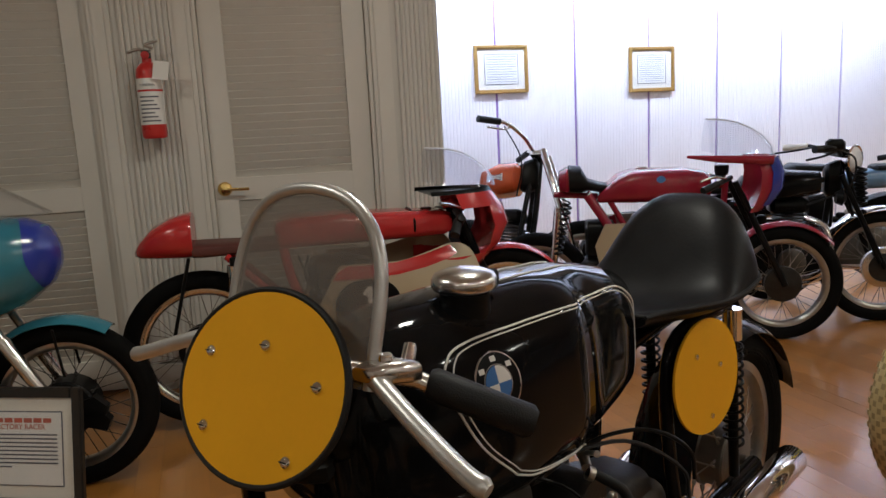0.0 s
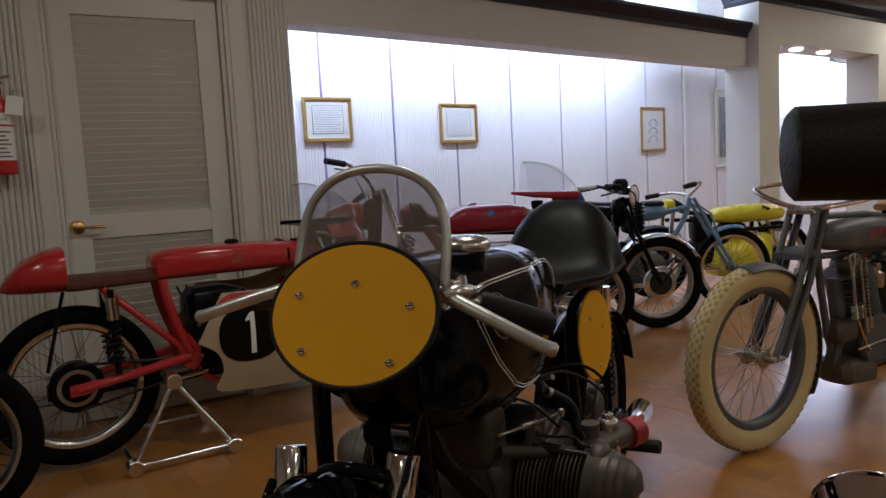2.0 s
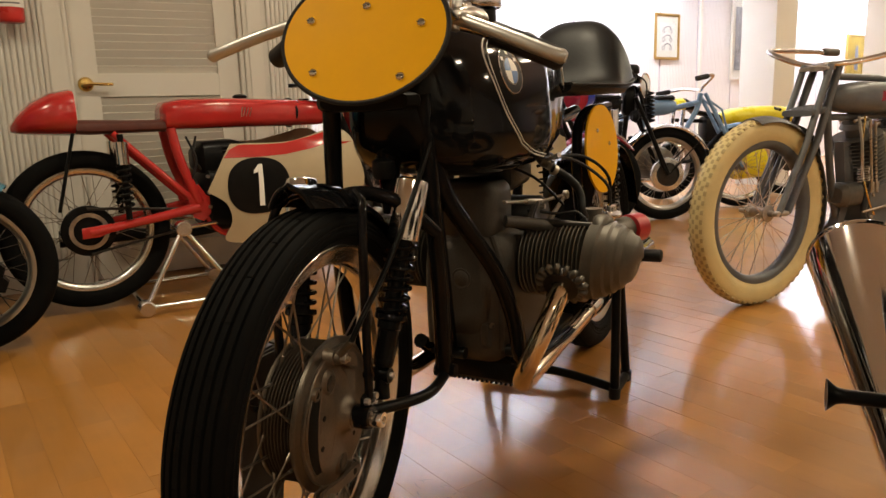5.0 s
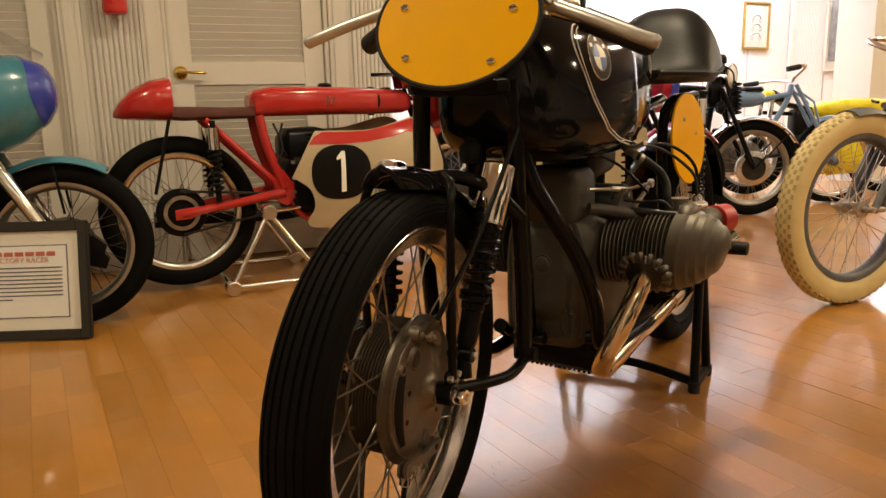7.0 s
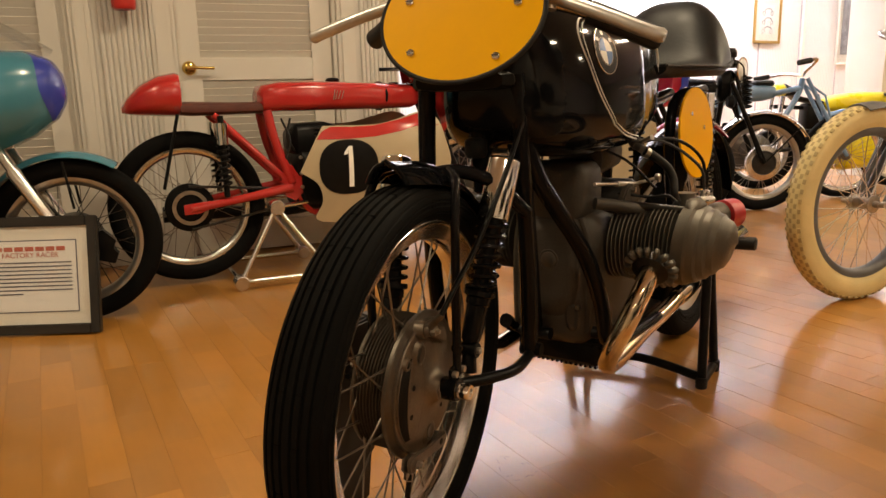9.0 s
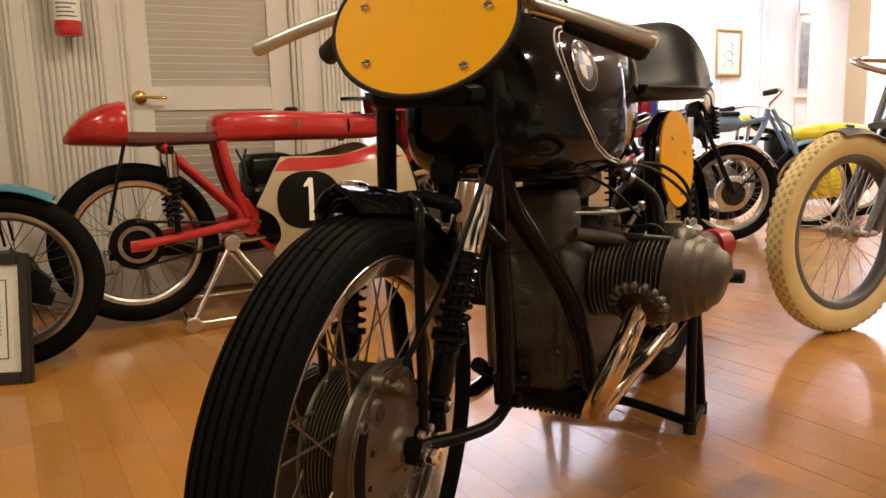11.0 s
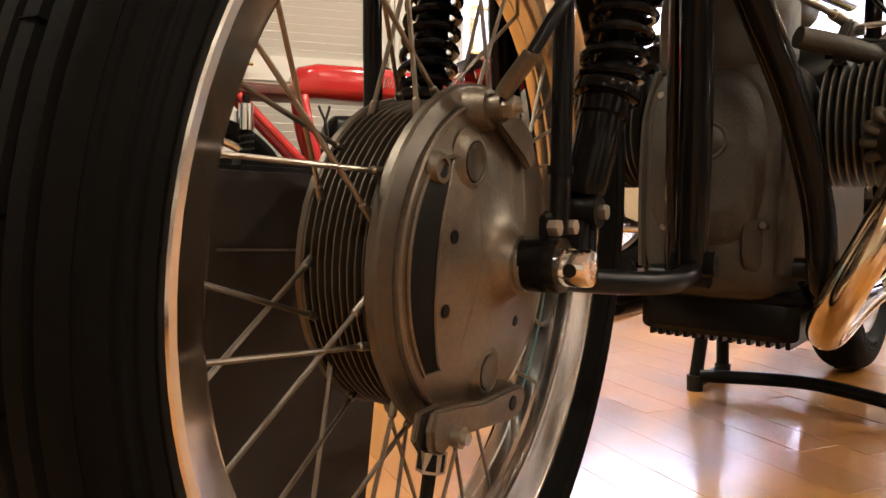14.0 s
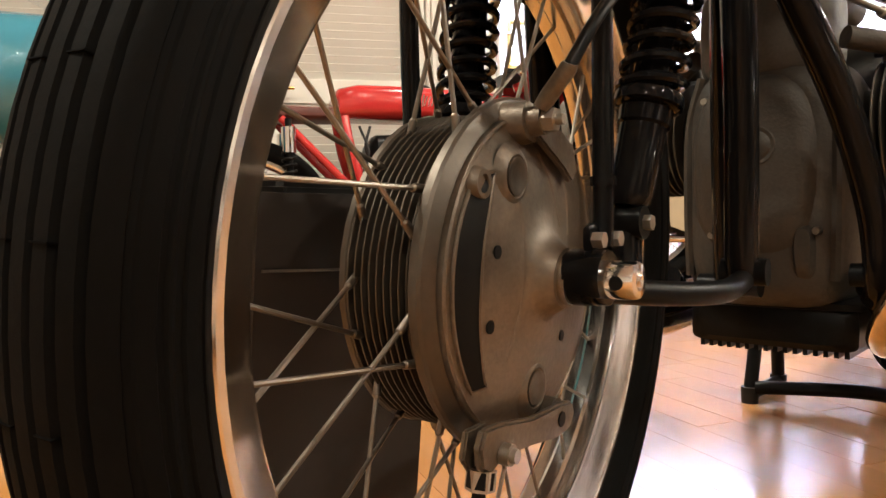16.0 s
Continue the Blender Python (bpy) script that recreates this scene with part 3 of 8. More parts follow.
crown(0, 8.5, 2.2, FB)
FU = pose(PX3, 2.84, 0, 0, 0, 0.5)
crown(0.02, 8.5, 2.54, FU, LILAC)
tagged(part("trim_cove_header", cube((0, 0.0, 2.665), (8.5, 0.1, CZ), FU), CEIL, smooth=0), "plaster header over the far cove", "header", "cove headers", "structure")
tagged(part("trim_cove_back", cube((0, 0.5, 2.2), (8.5, 0.56, CZ), FB), CEIL, smooth=0), "pale cove above the far alcove beam", "cove", "coves", "structure")


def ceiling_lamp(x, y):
    d = thing("ceiling_lamp", Matrix.Translation((x, y, CZ)), "round white recessed lamp in a partly added ceiling grid", "lamp", "ceiling lamps")
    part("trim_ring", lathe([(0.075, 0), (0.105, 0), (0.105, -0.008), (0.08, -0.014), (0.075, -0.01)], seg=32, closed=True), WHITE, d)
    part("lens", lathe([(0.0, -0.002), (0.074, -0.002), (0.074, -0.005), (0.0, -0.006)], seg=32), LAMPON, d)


# only (8.6, 2.07) is a known fitting; the other lamps are unseen additions
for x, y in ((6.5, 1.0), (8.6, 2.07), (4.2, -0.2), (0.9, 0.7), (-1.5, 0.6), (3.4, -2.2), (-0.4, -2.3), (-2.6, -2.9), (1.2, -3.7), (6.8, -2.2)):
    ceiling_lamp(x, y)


# ---------------------------------------------------------------- pictures on the walls
def picture(x, z, w, h, lines, kind="text", white=False):
    p = thing("framed_picture", Matrix.Translation((x, BACK, z)), "gilt framed document behind glass on the alcove wall" if not white else "white framed drawing on the alcove wall", "picture", "framed pictures")
    fw = 0.022
    for a, b in (((-w / 2, -h / 2), (-w / 2 + fw, h / 2)), ((w / 2 - fw, -h / 2), (w / 2, h / 2)), ((-w / 2 + fw, h / 2 - fw), (w / 2 - fw, h / 2)), ((-w / 2 + fw, -h / 2), (w / 2 - fw, -h / 2 + fw))):
        fm = part("frame", cube((a[0], -0.028, a[1]), (b[0], -0.006, b[1])), WHITE if white else GOLDF, p, smooth=0, bevel=0.005)
    for a, b in (((-w / 2 + fw, -h / 2 + fw), (-w / 2 + fw + 0.006, h / 2 - fw)), ((w / 2 - fw - 0.006, -h / 2 + fw), (w / 2 - fw, h / 2 - fw)), ((-w / 2 + fw + 0.006, h / 2 - fw - 0.006), (w / 2 - fw - 0.006, h / 2 - fw)), ((-w / 2 + fw + 0.006, -h / 2 + fw), (w / 2 - fw - 0.006, -h / 2 + fw + 0.006))):
        part("slip", cube((a[0], -0.023, a[1]), (b[0], -0.0142, b[1])), WHITE if white else GOLDF, p, smooth=0, bevel=0.002)
    part("mount", cube((-w / 2 + fw, -0.014, -h / 2 + fw), (w / 2 - fw, -0.008, h / 2 - fw)), MOUNT, p, smooth=0)
    pw, ph = w * 0.3, h * 0.3
    part("sheet", cube((-pw, -0.0165, -ph), (pw, -0.0145, ph)), PAPER, p, smooth=0)
    bm = bmesh.new()
    if kind == "text":
        for i in range(lines):
            zz = ph * 0.86 - i * ph * 1.72 / (lines - 1)
            bl = bmesh.new()
            box(bl, (-pw * 0.9, -0.0175, zz - 0.0013), (pw * (0.9 - 0.2 * (i % 3 == 2)), -0.0168, zz + 0.0013))
            part("text_bar", bl, INK, p, smooth=0)
        for a, b in (((-pw - 0.006, -ph - 0.006), (-pw - 0.003, ph + 0.006)), ((pw + 0.003, -ph - 0.006), (pw + 0.006, ph + 0.006)), ((-pw, ph + 0.003), (pw, ph + 0.006)), ((-pw, -ph - 0.006), (pw, -ph - 0.003))):
            box(bm, (a[0], -0.0158, a[1]), (b[0], -0.0145, b[1]))
    else:
        for i in range(3):
            zz = ph * (0.62 - 0.62 * i)
            bm = bmesh.new()
            tube(bm, [(-pw * 0.4, -0.0175, zz), (-pw * 0.1, -0.0175, zz + ph * 0.12), (pw * 0.3, -0.0175, zz + ph * 0.1), (pw * 0.5, -0.0175, zz - ph * 0.04)], 0.004, 5)
            for cx in (-0.5, 0.5):
                tube(bm, [(pw * cx + 0.02 * math.cos(q), -0.0175, zz - 0.03 + 0.02 * math.sin(q)) for q in (2 * math.pi * k / 14 for k in range(14))], 0.0025, 4, True)
            part("drawing", bm, INK, p, smooth=0)
    if kind == "text":
        part("ruled_border", bm, INK, p, smooth=0)
    g = part("glass_pane", cube((-w / 2 + fw + 0.006, -0.0205, -h / 2 + fw + 0.006), (w / 2 - fw - 0.006, -0.0195, h / 2 - fw - 0.006)), CLEAR, p, smooth=0)
    g.visible_shadow = False
    return p


picture(2.236, 1.578, 0.425, 0.345, 11)
picture(3.52, 1.548, 0.415, 0.345, 12)
picture(6.205, 1.483, 0.41, 0.48, 3, "drawing")
pw4 = picture(7.62, 1.5, 0.5, 0.95, 3, "drawing", True)
part("etching", cube((-0.17, -0.0192, -0.36), (0.17, -0.0178, 0.36)), mat("grey_etching", (0.3, 0.3, 0.31), 0.6, var=0.7, scale=16), pw4, "grey etched drawing", smooth=0)
pg = picture(10.36, 1.36, 0.56, 0.56, 3, "drawing")
part("painting", cube((-0.25, -0.0195, -0.25), (0.25, -0.0178, 0.25)), mat("ochre_print", (0.5, 0.35, 0.07), 0.5, var=0.35, scale=9), pg, "ochre print with a dark upright shape", smooth=0)
part("dark_shape", prism([(-0.04, -0.2), (0.06, -0.2), (0.05, 0.05), (0.02, 0.14), (-0.03, 0.1)], -0.0202, -0.0197), INK, pg)
picture(12.6, 1.42, 0.6, 0.55, 10)
picture(14.3, 1.35, 0.6, 0.5, 10)


# ---------------------------------------------------------------- black racer with the yellow plates
BX, BY = 0.113, 0.045
flat_twin = thing("racing_motorcycle", pose(BX, BY, 0, 0, 0, 27), "black vintage racing motorcycle with yellow number plates on a stand", "motorcycle")
FR = pose(0, 0, 0, 0, 0, 6)  # steering turned a little
WR = 0.328
FWR = 0.311
FW = pose(-0.1527, 0.0284, 0.318, 2.6, 0, 9.1) @ Matrix.Scale(1.03, 4)  # the wheel itself, turned a little more and leaning

# front wheel: ribbed tyre, finned drum
RIBS = [(y, 0.0035, 0.0017) for y in (-0.03, -0.019, -0.0065, 0.0065, 0.019, 0.03)]
drum = [(0.0, -0.026), (0.104, -0.026), (0.1065, -0.0325), (0.108, -0.0315), (0.1155, -0.0285), (0.117, -0.0265), (0.117, -0.0225), (0.1145, -0.0212), (0.1145, -0.0192), (0.1125, -0.0182), (0.104, -0.0172)]
y = -0.0155
while y < 0.03:
    drum += [(0.1015, y), (0.1015, y + 0.0022), (0.1065, y + 0.0028), (0.107, y + 0.0034), (0.1065, y + 0.004)]
    y += 0.0054
drum += [(0.1075, 0.0325), (0.108, 0.036), (0.1, 0.04), (0.03, 0.046), (0.0, 0.046)]
# polished rim: beaded lip, flat flank, narrow bed with a low ridge
RIMF = [(0.2515, -0.0325), (0.2535, -0.031), (0.2525, -0.0285), (0.243, -0.026), (0.2285, -0.018), (0.2265, 0.0), (0.2285, 0.018), (0.243, 0.026), (0.2525, 0.0285), (0.2535, 0.031), (0.2515, 0.0325), (0.2475, 0.0322), (0.2455, 0.0302), (0.228, 0.0225), (0.2235, 0.0195), (0.222, 0.015), (0.2215, 0.008), (0.2195, 0.005), (0.2195, -0.005), (0.2215, -0.008), (0.222, -0.015), (0.2235, -0.0195), (0.228, -0.0225), (0.2455, -0.0302), (0.2475, -0.0322)]
LACING = []
for k in range(9):
    LACING += [(109 + 40 * k, 125 + 40 * k, 0.1065, -0.0155, -0.004), (165 + 40 * k, 149 + 40 * k, 0.1065, -0.0155, -0.004), (138 + 40 * k, 154.5 + 40 * k, 0.1, 0.028, 0.004), (160.5 + 40 * k, 139 + 40 * k, 0.1, 0.028, 0.004)]
fwheel = wheel(flat_twin, FW, FWR, 0.092, 0.253, drum, ribs=RIBS, hub_mat=DRUMF, spoke_r=0.0016, label="front wheel with polished alloy rim and finned drum brake", rim=RIMP, wide_rim=0.064, rim_prof=[(r * 1.012, y) for r, y in RIMF], lacing=LACING)
wheel(flat_twin, Matrix.Translation((1.27, 0, WR)), WR, 0.1, 0.24, DRUMHUB, 40, ribs=RIBS, spoke_r=0.002, hub_w=0.06, wide_rim=0.066)

# brake plate and its fittings, in the wheel's own frame (axle along y, the near side is -y)
PLATE = [(0.1055, -0.036), (0.1045, -0.0375), (0.1035, -0.0365), (0.1015, -0.0365), (0.09, -0.041), (0.07, -0.0442), (0.048, -0.0462), (0.032, -0.0485), (0.026, -0.0525), (0.022, -0.0585), (0.0195, -0.0625), (0.0, -0.0625)]
bp = part("brake_plate", lathe([(0.1055, -0.022), *PLATE], axis="y", seg=72), HUBM, fwheel, "stained grey cast alloy brake plate", smooth=30)


def plate_y(r):
    """How far the plate's face stands out at a radius."""
    for (r0, y0), (r1, y1) in zip(PLATE, PLATE[1:]):
        if r1 <= r <= r0:
            return y0 + (y1 - y0) * (r0 - r) / max(1e-6, r0 - r1)
    return -0.036


def on_plate(x, z, lift=0.0):
    return (x, plate_y(math.hypot(x, z)) - lift, z)


# crescent air slot: blackened gauze with a cast lip round it, a small boss at its upper end
inner = curve([(-0.06, 0, 0.066), (-0.0655, 0, 0.05), (-0.0735, 0, 0.025), (-0.0765, 0, 0.0), (-0.0755, 0, -0.025), (-0.0695, 0, -0.05), (-0.064, 0, -0.062)], 4)
outer = [Vector((0.0985 * math.cos(radians(a)), 0, 0.0985 * math.sin(radians(a)))) for a in [220 - 80 * k / 24 for k in range(25)]]
rows = []
for k in range(25):
    a, b = outer[k], inner[24 - k]
    rows.append([on_plate(a.x + (b.x - a.x) * j / 4, a.z + (b.z - a.z) * j / 4, 0.0005) for j in range(5)])
scoop = part("air_scoop", sheet(rows, 0.0004), MATTB, bp, "blackened gauze in the crescent cooling slot")
rim_line = [on_plate(p.x, p.z, 0.0003) for p in outer + inner]
part("slot_lip", bar(rim_line, 0.0013, 6, True), HUBM, scoop)
bs = part("slot_boss", lathe([(0.0, -0.001), (0.0052, -0.001), (0.0058, -0.003), (0.0085, -0.003), (0.0105, 0.001), (0.011, 0.006), (0, 0.006)], on_plate(-0.073, 0.0585), "y", 24), HUBM, bp)
for px, pz, r in ((-0.0605, 0.0188, 0.0042), (-0.0658, -0.025, 0.0042), (0.0325, -0.044, 0.0038)):
    part("rivet_hole", lathe([(0.0, -0.0006), (r, -0.0006), (r, 0.002), (0, 0.002)], on_plate(px, pz), "y", 16), MATTB, bp)
for px, pz in ((-0.0395, 0.064), (-0.005, -0.0735)):
    bs = part("inspection_boss", lathe([(0.0115, 0.004), (0.0118, 0.0), (0.0135, -0.0012), (0.0165, -0.0004), (0.0215, 0.004)], on_plate(px, pz, 0.0012), "y", 28, closed=True), HUBM, bp)
    part("plug", lathe([(0.0, 0.0), (0.008, 0.0), (0.0098, -0.0008), (0.0119, -0.0006), (0.0119, 0.003), (0.0, 0.003)], on_plate(px, pz, 0.0022), "y", 24), DRUMF, bs, "dark inspection plug")
# low casting ridges that fan over the plate
for line in ([(-0.034, 0.05), (-0.03, 0.02), (-0.0345, -0.02), (-0.044, -0.05)], [(-0.012, 0.088), (0.01, 0.06), (0.02, 0.032)], [(0.03, 0.078), (0.036, 0.05), (0.036, 0.026)]):
    part("casting_ridge", bar([on_plate(p.x, p.z, -0.0012) for p in curve([(x, 0, z) for x, z in line], 5)], 0.0018, 6), HUBM, bp)
part("axle_washer", lathe([(0.009, -0.0625), (0.0165, -0.0625), (0.0172, -0.064), (0.0172, -0.068), (0.009, -0.0685)], axis="y", seg=32, closed=True), ALLOY, bp, "bright axle spacer ring")
# upper brake cam: boss, bolt with two nuts, cable sleeve; lever behind
CAM = Vector((-0.025, -0.06, 0.099))
cb = part("cam_boss", bar([(-0.025, -0.03, 0.096), (-0.025, -0.047, 0.098), (-0.025, -0.0475, 0.098), (-0.025, -0.056, 0.099)], [0.015, 0.0125, 0.0095, 0.009], 18), HUBM, bp, "cast brake cam boss")
part("cam_nut", lathe([(0, -0.004), (0.0075, -0.004), (0.0078, -0.003), (0.0078, 0.004), (0, 0.004)], CAM, "y", 6), STEEL, cb)
part("cam_stud", bar([CAM, CAM + Vector((0, -0.009, 0))], 0.0036, 10), STEEL, cb)
part("cam_lever", prism([(-0.033, 0.106), (-0.02, 0.109), (0.03, 0.088), (0.038, 0.07), (0.03, 0.062), (0.018, 0.07), (-0.026, 0.09)], -0.052, -0.046), HUBM, cb, bevel=0.0015)
part("cable_sleeve", bar([(-0.03, -0.056, 0.106), (-0.031, -0.06, 0.111), (-0.034, -0.075, 0.128), (-0.0345, -0.076, 0.13)], [0.0052, 0.0056, 0.0056, 0.0045], 14), HUBM, cb, "dull alloy cable sleeve")
part("brake_cable", bar(curve([(-0.034, -0.075, 0.128), (-0.01, -0.085, 0.165), (0.05, -0.092, 0.215), (0.1, -0.102, 0.28), (0.147, -0.11, 0.348), (0.2, -0.112, 0.42), (0.245, -0.1, 0.49), (0.255, -0.085, 0.56)], 6), 0.0042, 10), SATINB, cb, "black brake cable")
# lower brake arm with its forked end, clevis bolt and cable adjuster
am = part("brake_arm", prism([(-0.09, -0.078), (-0.07, -0.079), (-0.03, -0.0855), (0.012, -0.086), (0.03, -0.088), (0.035, -0.097), (0.028, -0.107), (0.012, -0.109), (-0.03, -0.1035), (-0.066, -0.1), (-0.084, -0.106), (-0.093, -0.1), (-0.0955, -0.088)], -0.057, -0.051), HUBM, bp, "forked cast brake lever arm", bevel=0.0018)
part("fork_cheek", prism([(-0.092, -0.08), (-0.07, -0.08), (-0.056, -0.092), (-0.066, -0.102), (-0.086, -0.107), (-0.096, -0.096)], -0.046, -0.042), HUBM, am, bevel=0.0012)
part("arm_hole", lathe([(0, -0.0006), (0.0052, -0.0006), (0.0052, 0.001), (0, 0.001)], (0.0115, -0.0572, -0.0965), "y", 16), MATTB, am)
part("arm_pivot", lathe([(0, 0.0), (0.013, 0.0), (0.013, 0.02), (0, 0.02)], (0.016, -0.051, -0.097), "y", 20), HUBM, am)
part("clevis_bolt", lathe([(0, -0.0095), (0.0042, -0.0095), (0.0046, -0.006), (0.0066, -0.006), (0.0066, 0.0), (0.004, 0.0), (0.004, 0.018), (0, 0.018)], (-0.0705, -0.0572, -0.0965), "y", 14), STEEL, am)
ad = part("adjuster", bar([(-0.08, -0.05, -0.088), (-0.082, -0.05, -0.104), (-0.0822, -0.05, -0.1045), (-0.084, -0.05, -0.114), (-0.0842, -0.05, -0.1145), (-0.089, -0.049, -0.15), (-0.0892, -0.049, -0.1505), (-0.094, -0.048, -0.21)], [0.005, 0.005, 0.0085, 0.0085, 0.0042, 0.0042, 0.0068, 0.0068], 8), SATINB, am, "cable adjuster with steel nuts")
part("adjuster_nut", lathe([(0, -0.006), (0.0088, -0.006), (0.0088, 0.006), (0, 0.006)], (0, 0, 0), Matrix.Translation((-0.0832, -0.05, -0.1095)) @ Matrix.Rotation(radians(8), 4, "Y"), 6), STEEL, ad)

# front fork in the steered frame
WX, WY, WZ = -0.149, 0.044, 0.318
fork = part("fork", bar(curve([(0.045, -0.07, 0.8), (0.07, -0.073, 0.6), (0.098, -0.07, 0.45), (0.115, -0.066, 0.3)], 6), 0.0155), GLOSSB, flat_twin, "black enamelled leading-link fork", m=FR)
part("fork_leg", bar(curve([(0.02, 0.085, 0.8), (0.05, 0.105, 0.6), (0.09, 0.12, 0.45), (0.115, 0.12, 0.3)], 6), 0.0155), GLOSSB, fork)
part("fork_yoke", loft([(0.0, 0.015, 0.79, 0.08, 0.014), (0.015, 0.015, 0.79, 0.095, 0.016), (0.045, 0.015, 0.79, 0.085, 0.014)], 20, 4), MATTB, fork)
part("steering_damper", lathe([(0, 0), (0.016, 0), (0.02, 0.008), (0.02, 0.03), (0.012, 0.036), (0, 0.036)], (0.06, 0.012, 0.66), "z", 24), MATTB, fork)
part("fork_bridge", bar(curve([(0.05, -0.085, 0.57), (0.0, -0.05, 0.625), (-0.02, 0.015, 0.645), (0.0, 0.08, 0.625), (0.05, 0.115, 0.57)], 5), 0.012), GLOSSB, fork)
part("steering_stem", bar([(0.085, 0.01, 0.6), (0.05, 0.01, 0.86)], 0.019, 14), GLOSSB, fork)
for s, yy in ((-1, -0.068), (1, 0.125)):
    NX = WX - s * 0.005  # the axle stands a little askew in the steered frame
    part("swinging_arm", bar(curve([(0.12, yy, 0.296), (0.02, yy + s * 0.002, 0.292), (-0.09, WY + s * 0.07, 0.302), (NX, WY + s * 0.066, WZ - 0.002)], 5), [0.0098] * 15 + [0.016], 14), SATINB, fork)
    part("pivot_bolt", lathe([(0, -0.02), (0.0125, -0.02), (0.0125, 0.02), (0, 0.02)], (0.118, yy, 0.302), "y", 16), SATINB, fork)
    turn = "y" if s > 0 else AX["y"] @ Matrix.Rotation(radians(180), 4, "X")
    ax = part("axle_clamp", lathe([(0.0, -0.004), (0.0175, -0.004), (0.0188, -0.001), (0.0188, 0.02), (0.0178, 0.0235), (0, 0.0235)], (NX, WY + s * 0.07, WZ - 0.002), turn, 28), GLOSSB, fork, "black axle clamp")
    part("axle_nut", lathe([(0.0, 0.018), (0.0125, 0.018), (0.0125, 0.041), (0.0115, 0.0435), (0.0065, 0.044), (0.0055, 0.04), (0, 0.04)], (NX, WY + s * 0.07, WZ - 0.003), turn, 22), CHROME, ax, "chromed axle nut")
    part("tommy_hole", lathe([(0.0, 0.0), (0.0045, 0.0), (0.0045, 0.0012), (0, 0.0012)], (0, 0, 0), along((NX - 0.0122, WY + s * 0.1035, WZ - 0.004), (NX - 0.03, WY + s * 0.1035, WZ - 0.004)), 14), MATTB, ax)
    # spring unit
    top, low = (Vector((0.024, -0.058, 0.662)), Vector((-0.052, -0.025, 0.362))) if s < 0 else (Vector((0.008, WY + 0.1, 0.662)), Vector((-0.075, WY + 0.075, 0.35)))
    d = (low - top).normalized()
    sh = part("shock_absorber", bar([top - d * 0.002, top, top + d * 0.003, top + d * 0.099, top + d * 0.1], [0.022, 0.0255, 0.0272, 0.0272, 0.025], 32), CHROME, fork, "chromed upper shroud of the spring unit")
    part("spring", coil(top + d * 0.096, top + d * 0.222, 0.0236, 7.5, 0.0039), GLOSSB, sh, "black coil spring")
    part("damper", bar([top + d * 0.09, top + d * 0.222, top + d * 0.224, top + d * 0.246, top + d * 0.248, top + d * 0.3, low - d * 0.004, low], [0.0155, 0.0155, 0.0215, 0.0205, 0.0182, 0.0172, 0.0162, 0.013], 28), GLOSSB, sh)
    part("spring_seat", lathe([(0.0, -0.004), (0.0262, -0.004), (0.0272, -0.001), (0.0268, 0.005), (0.022, 0.008), (0, 0.008)], (0, 0, 0), along(top + d * 0.226, low), 30), GLOSSB, sh)
    part("lower_eye", bar([low + d * 0.012 + Vector((0.0, s * 0.016, 0.0)), low + d * 0.012 + Vector((0.0, -s * 0.016, 0.0))], 0.0125, 18), SATINB, sh)
    part("lower_lug", bar([low + d * 0.01, (low.x - 0.008, low.y, 0.312)], [0.011, 0.014], 12), GLOSSB, sh)
    part("lower_bolt", bar([low + d * 0.012 + Vector((0.0, s * 0.022, 0.0)), low + d * 0.012 + Vector((0.0, -s * 0.02, 0.0))], 0.006, 6), STEEL, sh)
    # mudguard stay: round bar with a flattened, bolted foot
    off = 0.084 if s < 0 else 0.057  # the far bar runs close to the tyre
    bx = WX + (0.019 if s < 0 else -0.008)
    sy = part("mudguard_stay", bar(curve([(bx + 0.045, WY + s * 0.056, 0.655), (bx + 0.02, WY + s * (off - 0.006), 0.64), (bx + 0.004, WY + s * off, 0.6), (bx + 0.001, WY + s * off, 0.5), (bx, WY + s * off, 0.38), (bx, WY + s * 0.083, 0.336)], 4), 0.0072, 14), GLOSSB, fork, "black mudguard stay")
    part("stay_foot", loft([(bx - 0.02, WY + s * 0.081, 0.341, 0.0025, 0.008), (bx - 0.013, WY + s * 0.081, 0.341, 0.0035, 0.011), (bx + 0.014, WY + s * 0.081, 0.34, 0.0035, 0.011), (bx + 0.02, WY + s * 0.081, 0.34, 0.0025, 0.008)], 14, 4), GLOSSB, sy)
    part("stay_collar", lathe([(0, -0.003), (0.0092, -0.003), (0.0092, 0.003), (0, 0.003)], (bx, WY + s * off, 0.379), "z", 16), GLOSSB, sy)
    for dx in (-0.014, 0.013):
        part("stay_bolt", lathe([(0, -0.005), (0.0054, -0.005), (0.0058, -0.004), (0.0058, 0.004), (0, 0.004)], (bx + dx, WY + s * 0.086, 0.3405), "y", 6), STEEL, sy)
rows = []
for i in range(19):
    q = radians(95 - 62 * i / 18)
    w = 0.056 * min(1, 0.62 + 0.14 * min(i, 18 - i))
    lift = 0.349 + 0.005 * max(0.0, 1 - i / 3) ** 1.5
    row = []
    for u in range(-6, 7):
        v = abs(u) / 6
        r = lift - 0.03 * v ** 2.4 + 0.004 * (u == 0)
        row.append((WX - 0.01 + r * math.cos(q), WY - 0.004 + w * u / 6, WZ + r * math.sin(q)))
    rows.append(row)
fm = part("front_mudguard", sheet(rows, 0.003), GLOSSB, flat_twin, "short black front mudguard", m=FR, smooth=60)
part("rolled_edge", bar(curve(rows[0], 2), 0.0042, 8), GLOSSB, fm)
strap = []
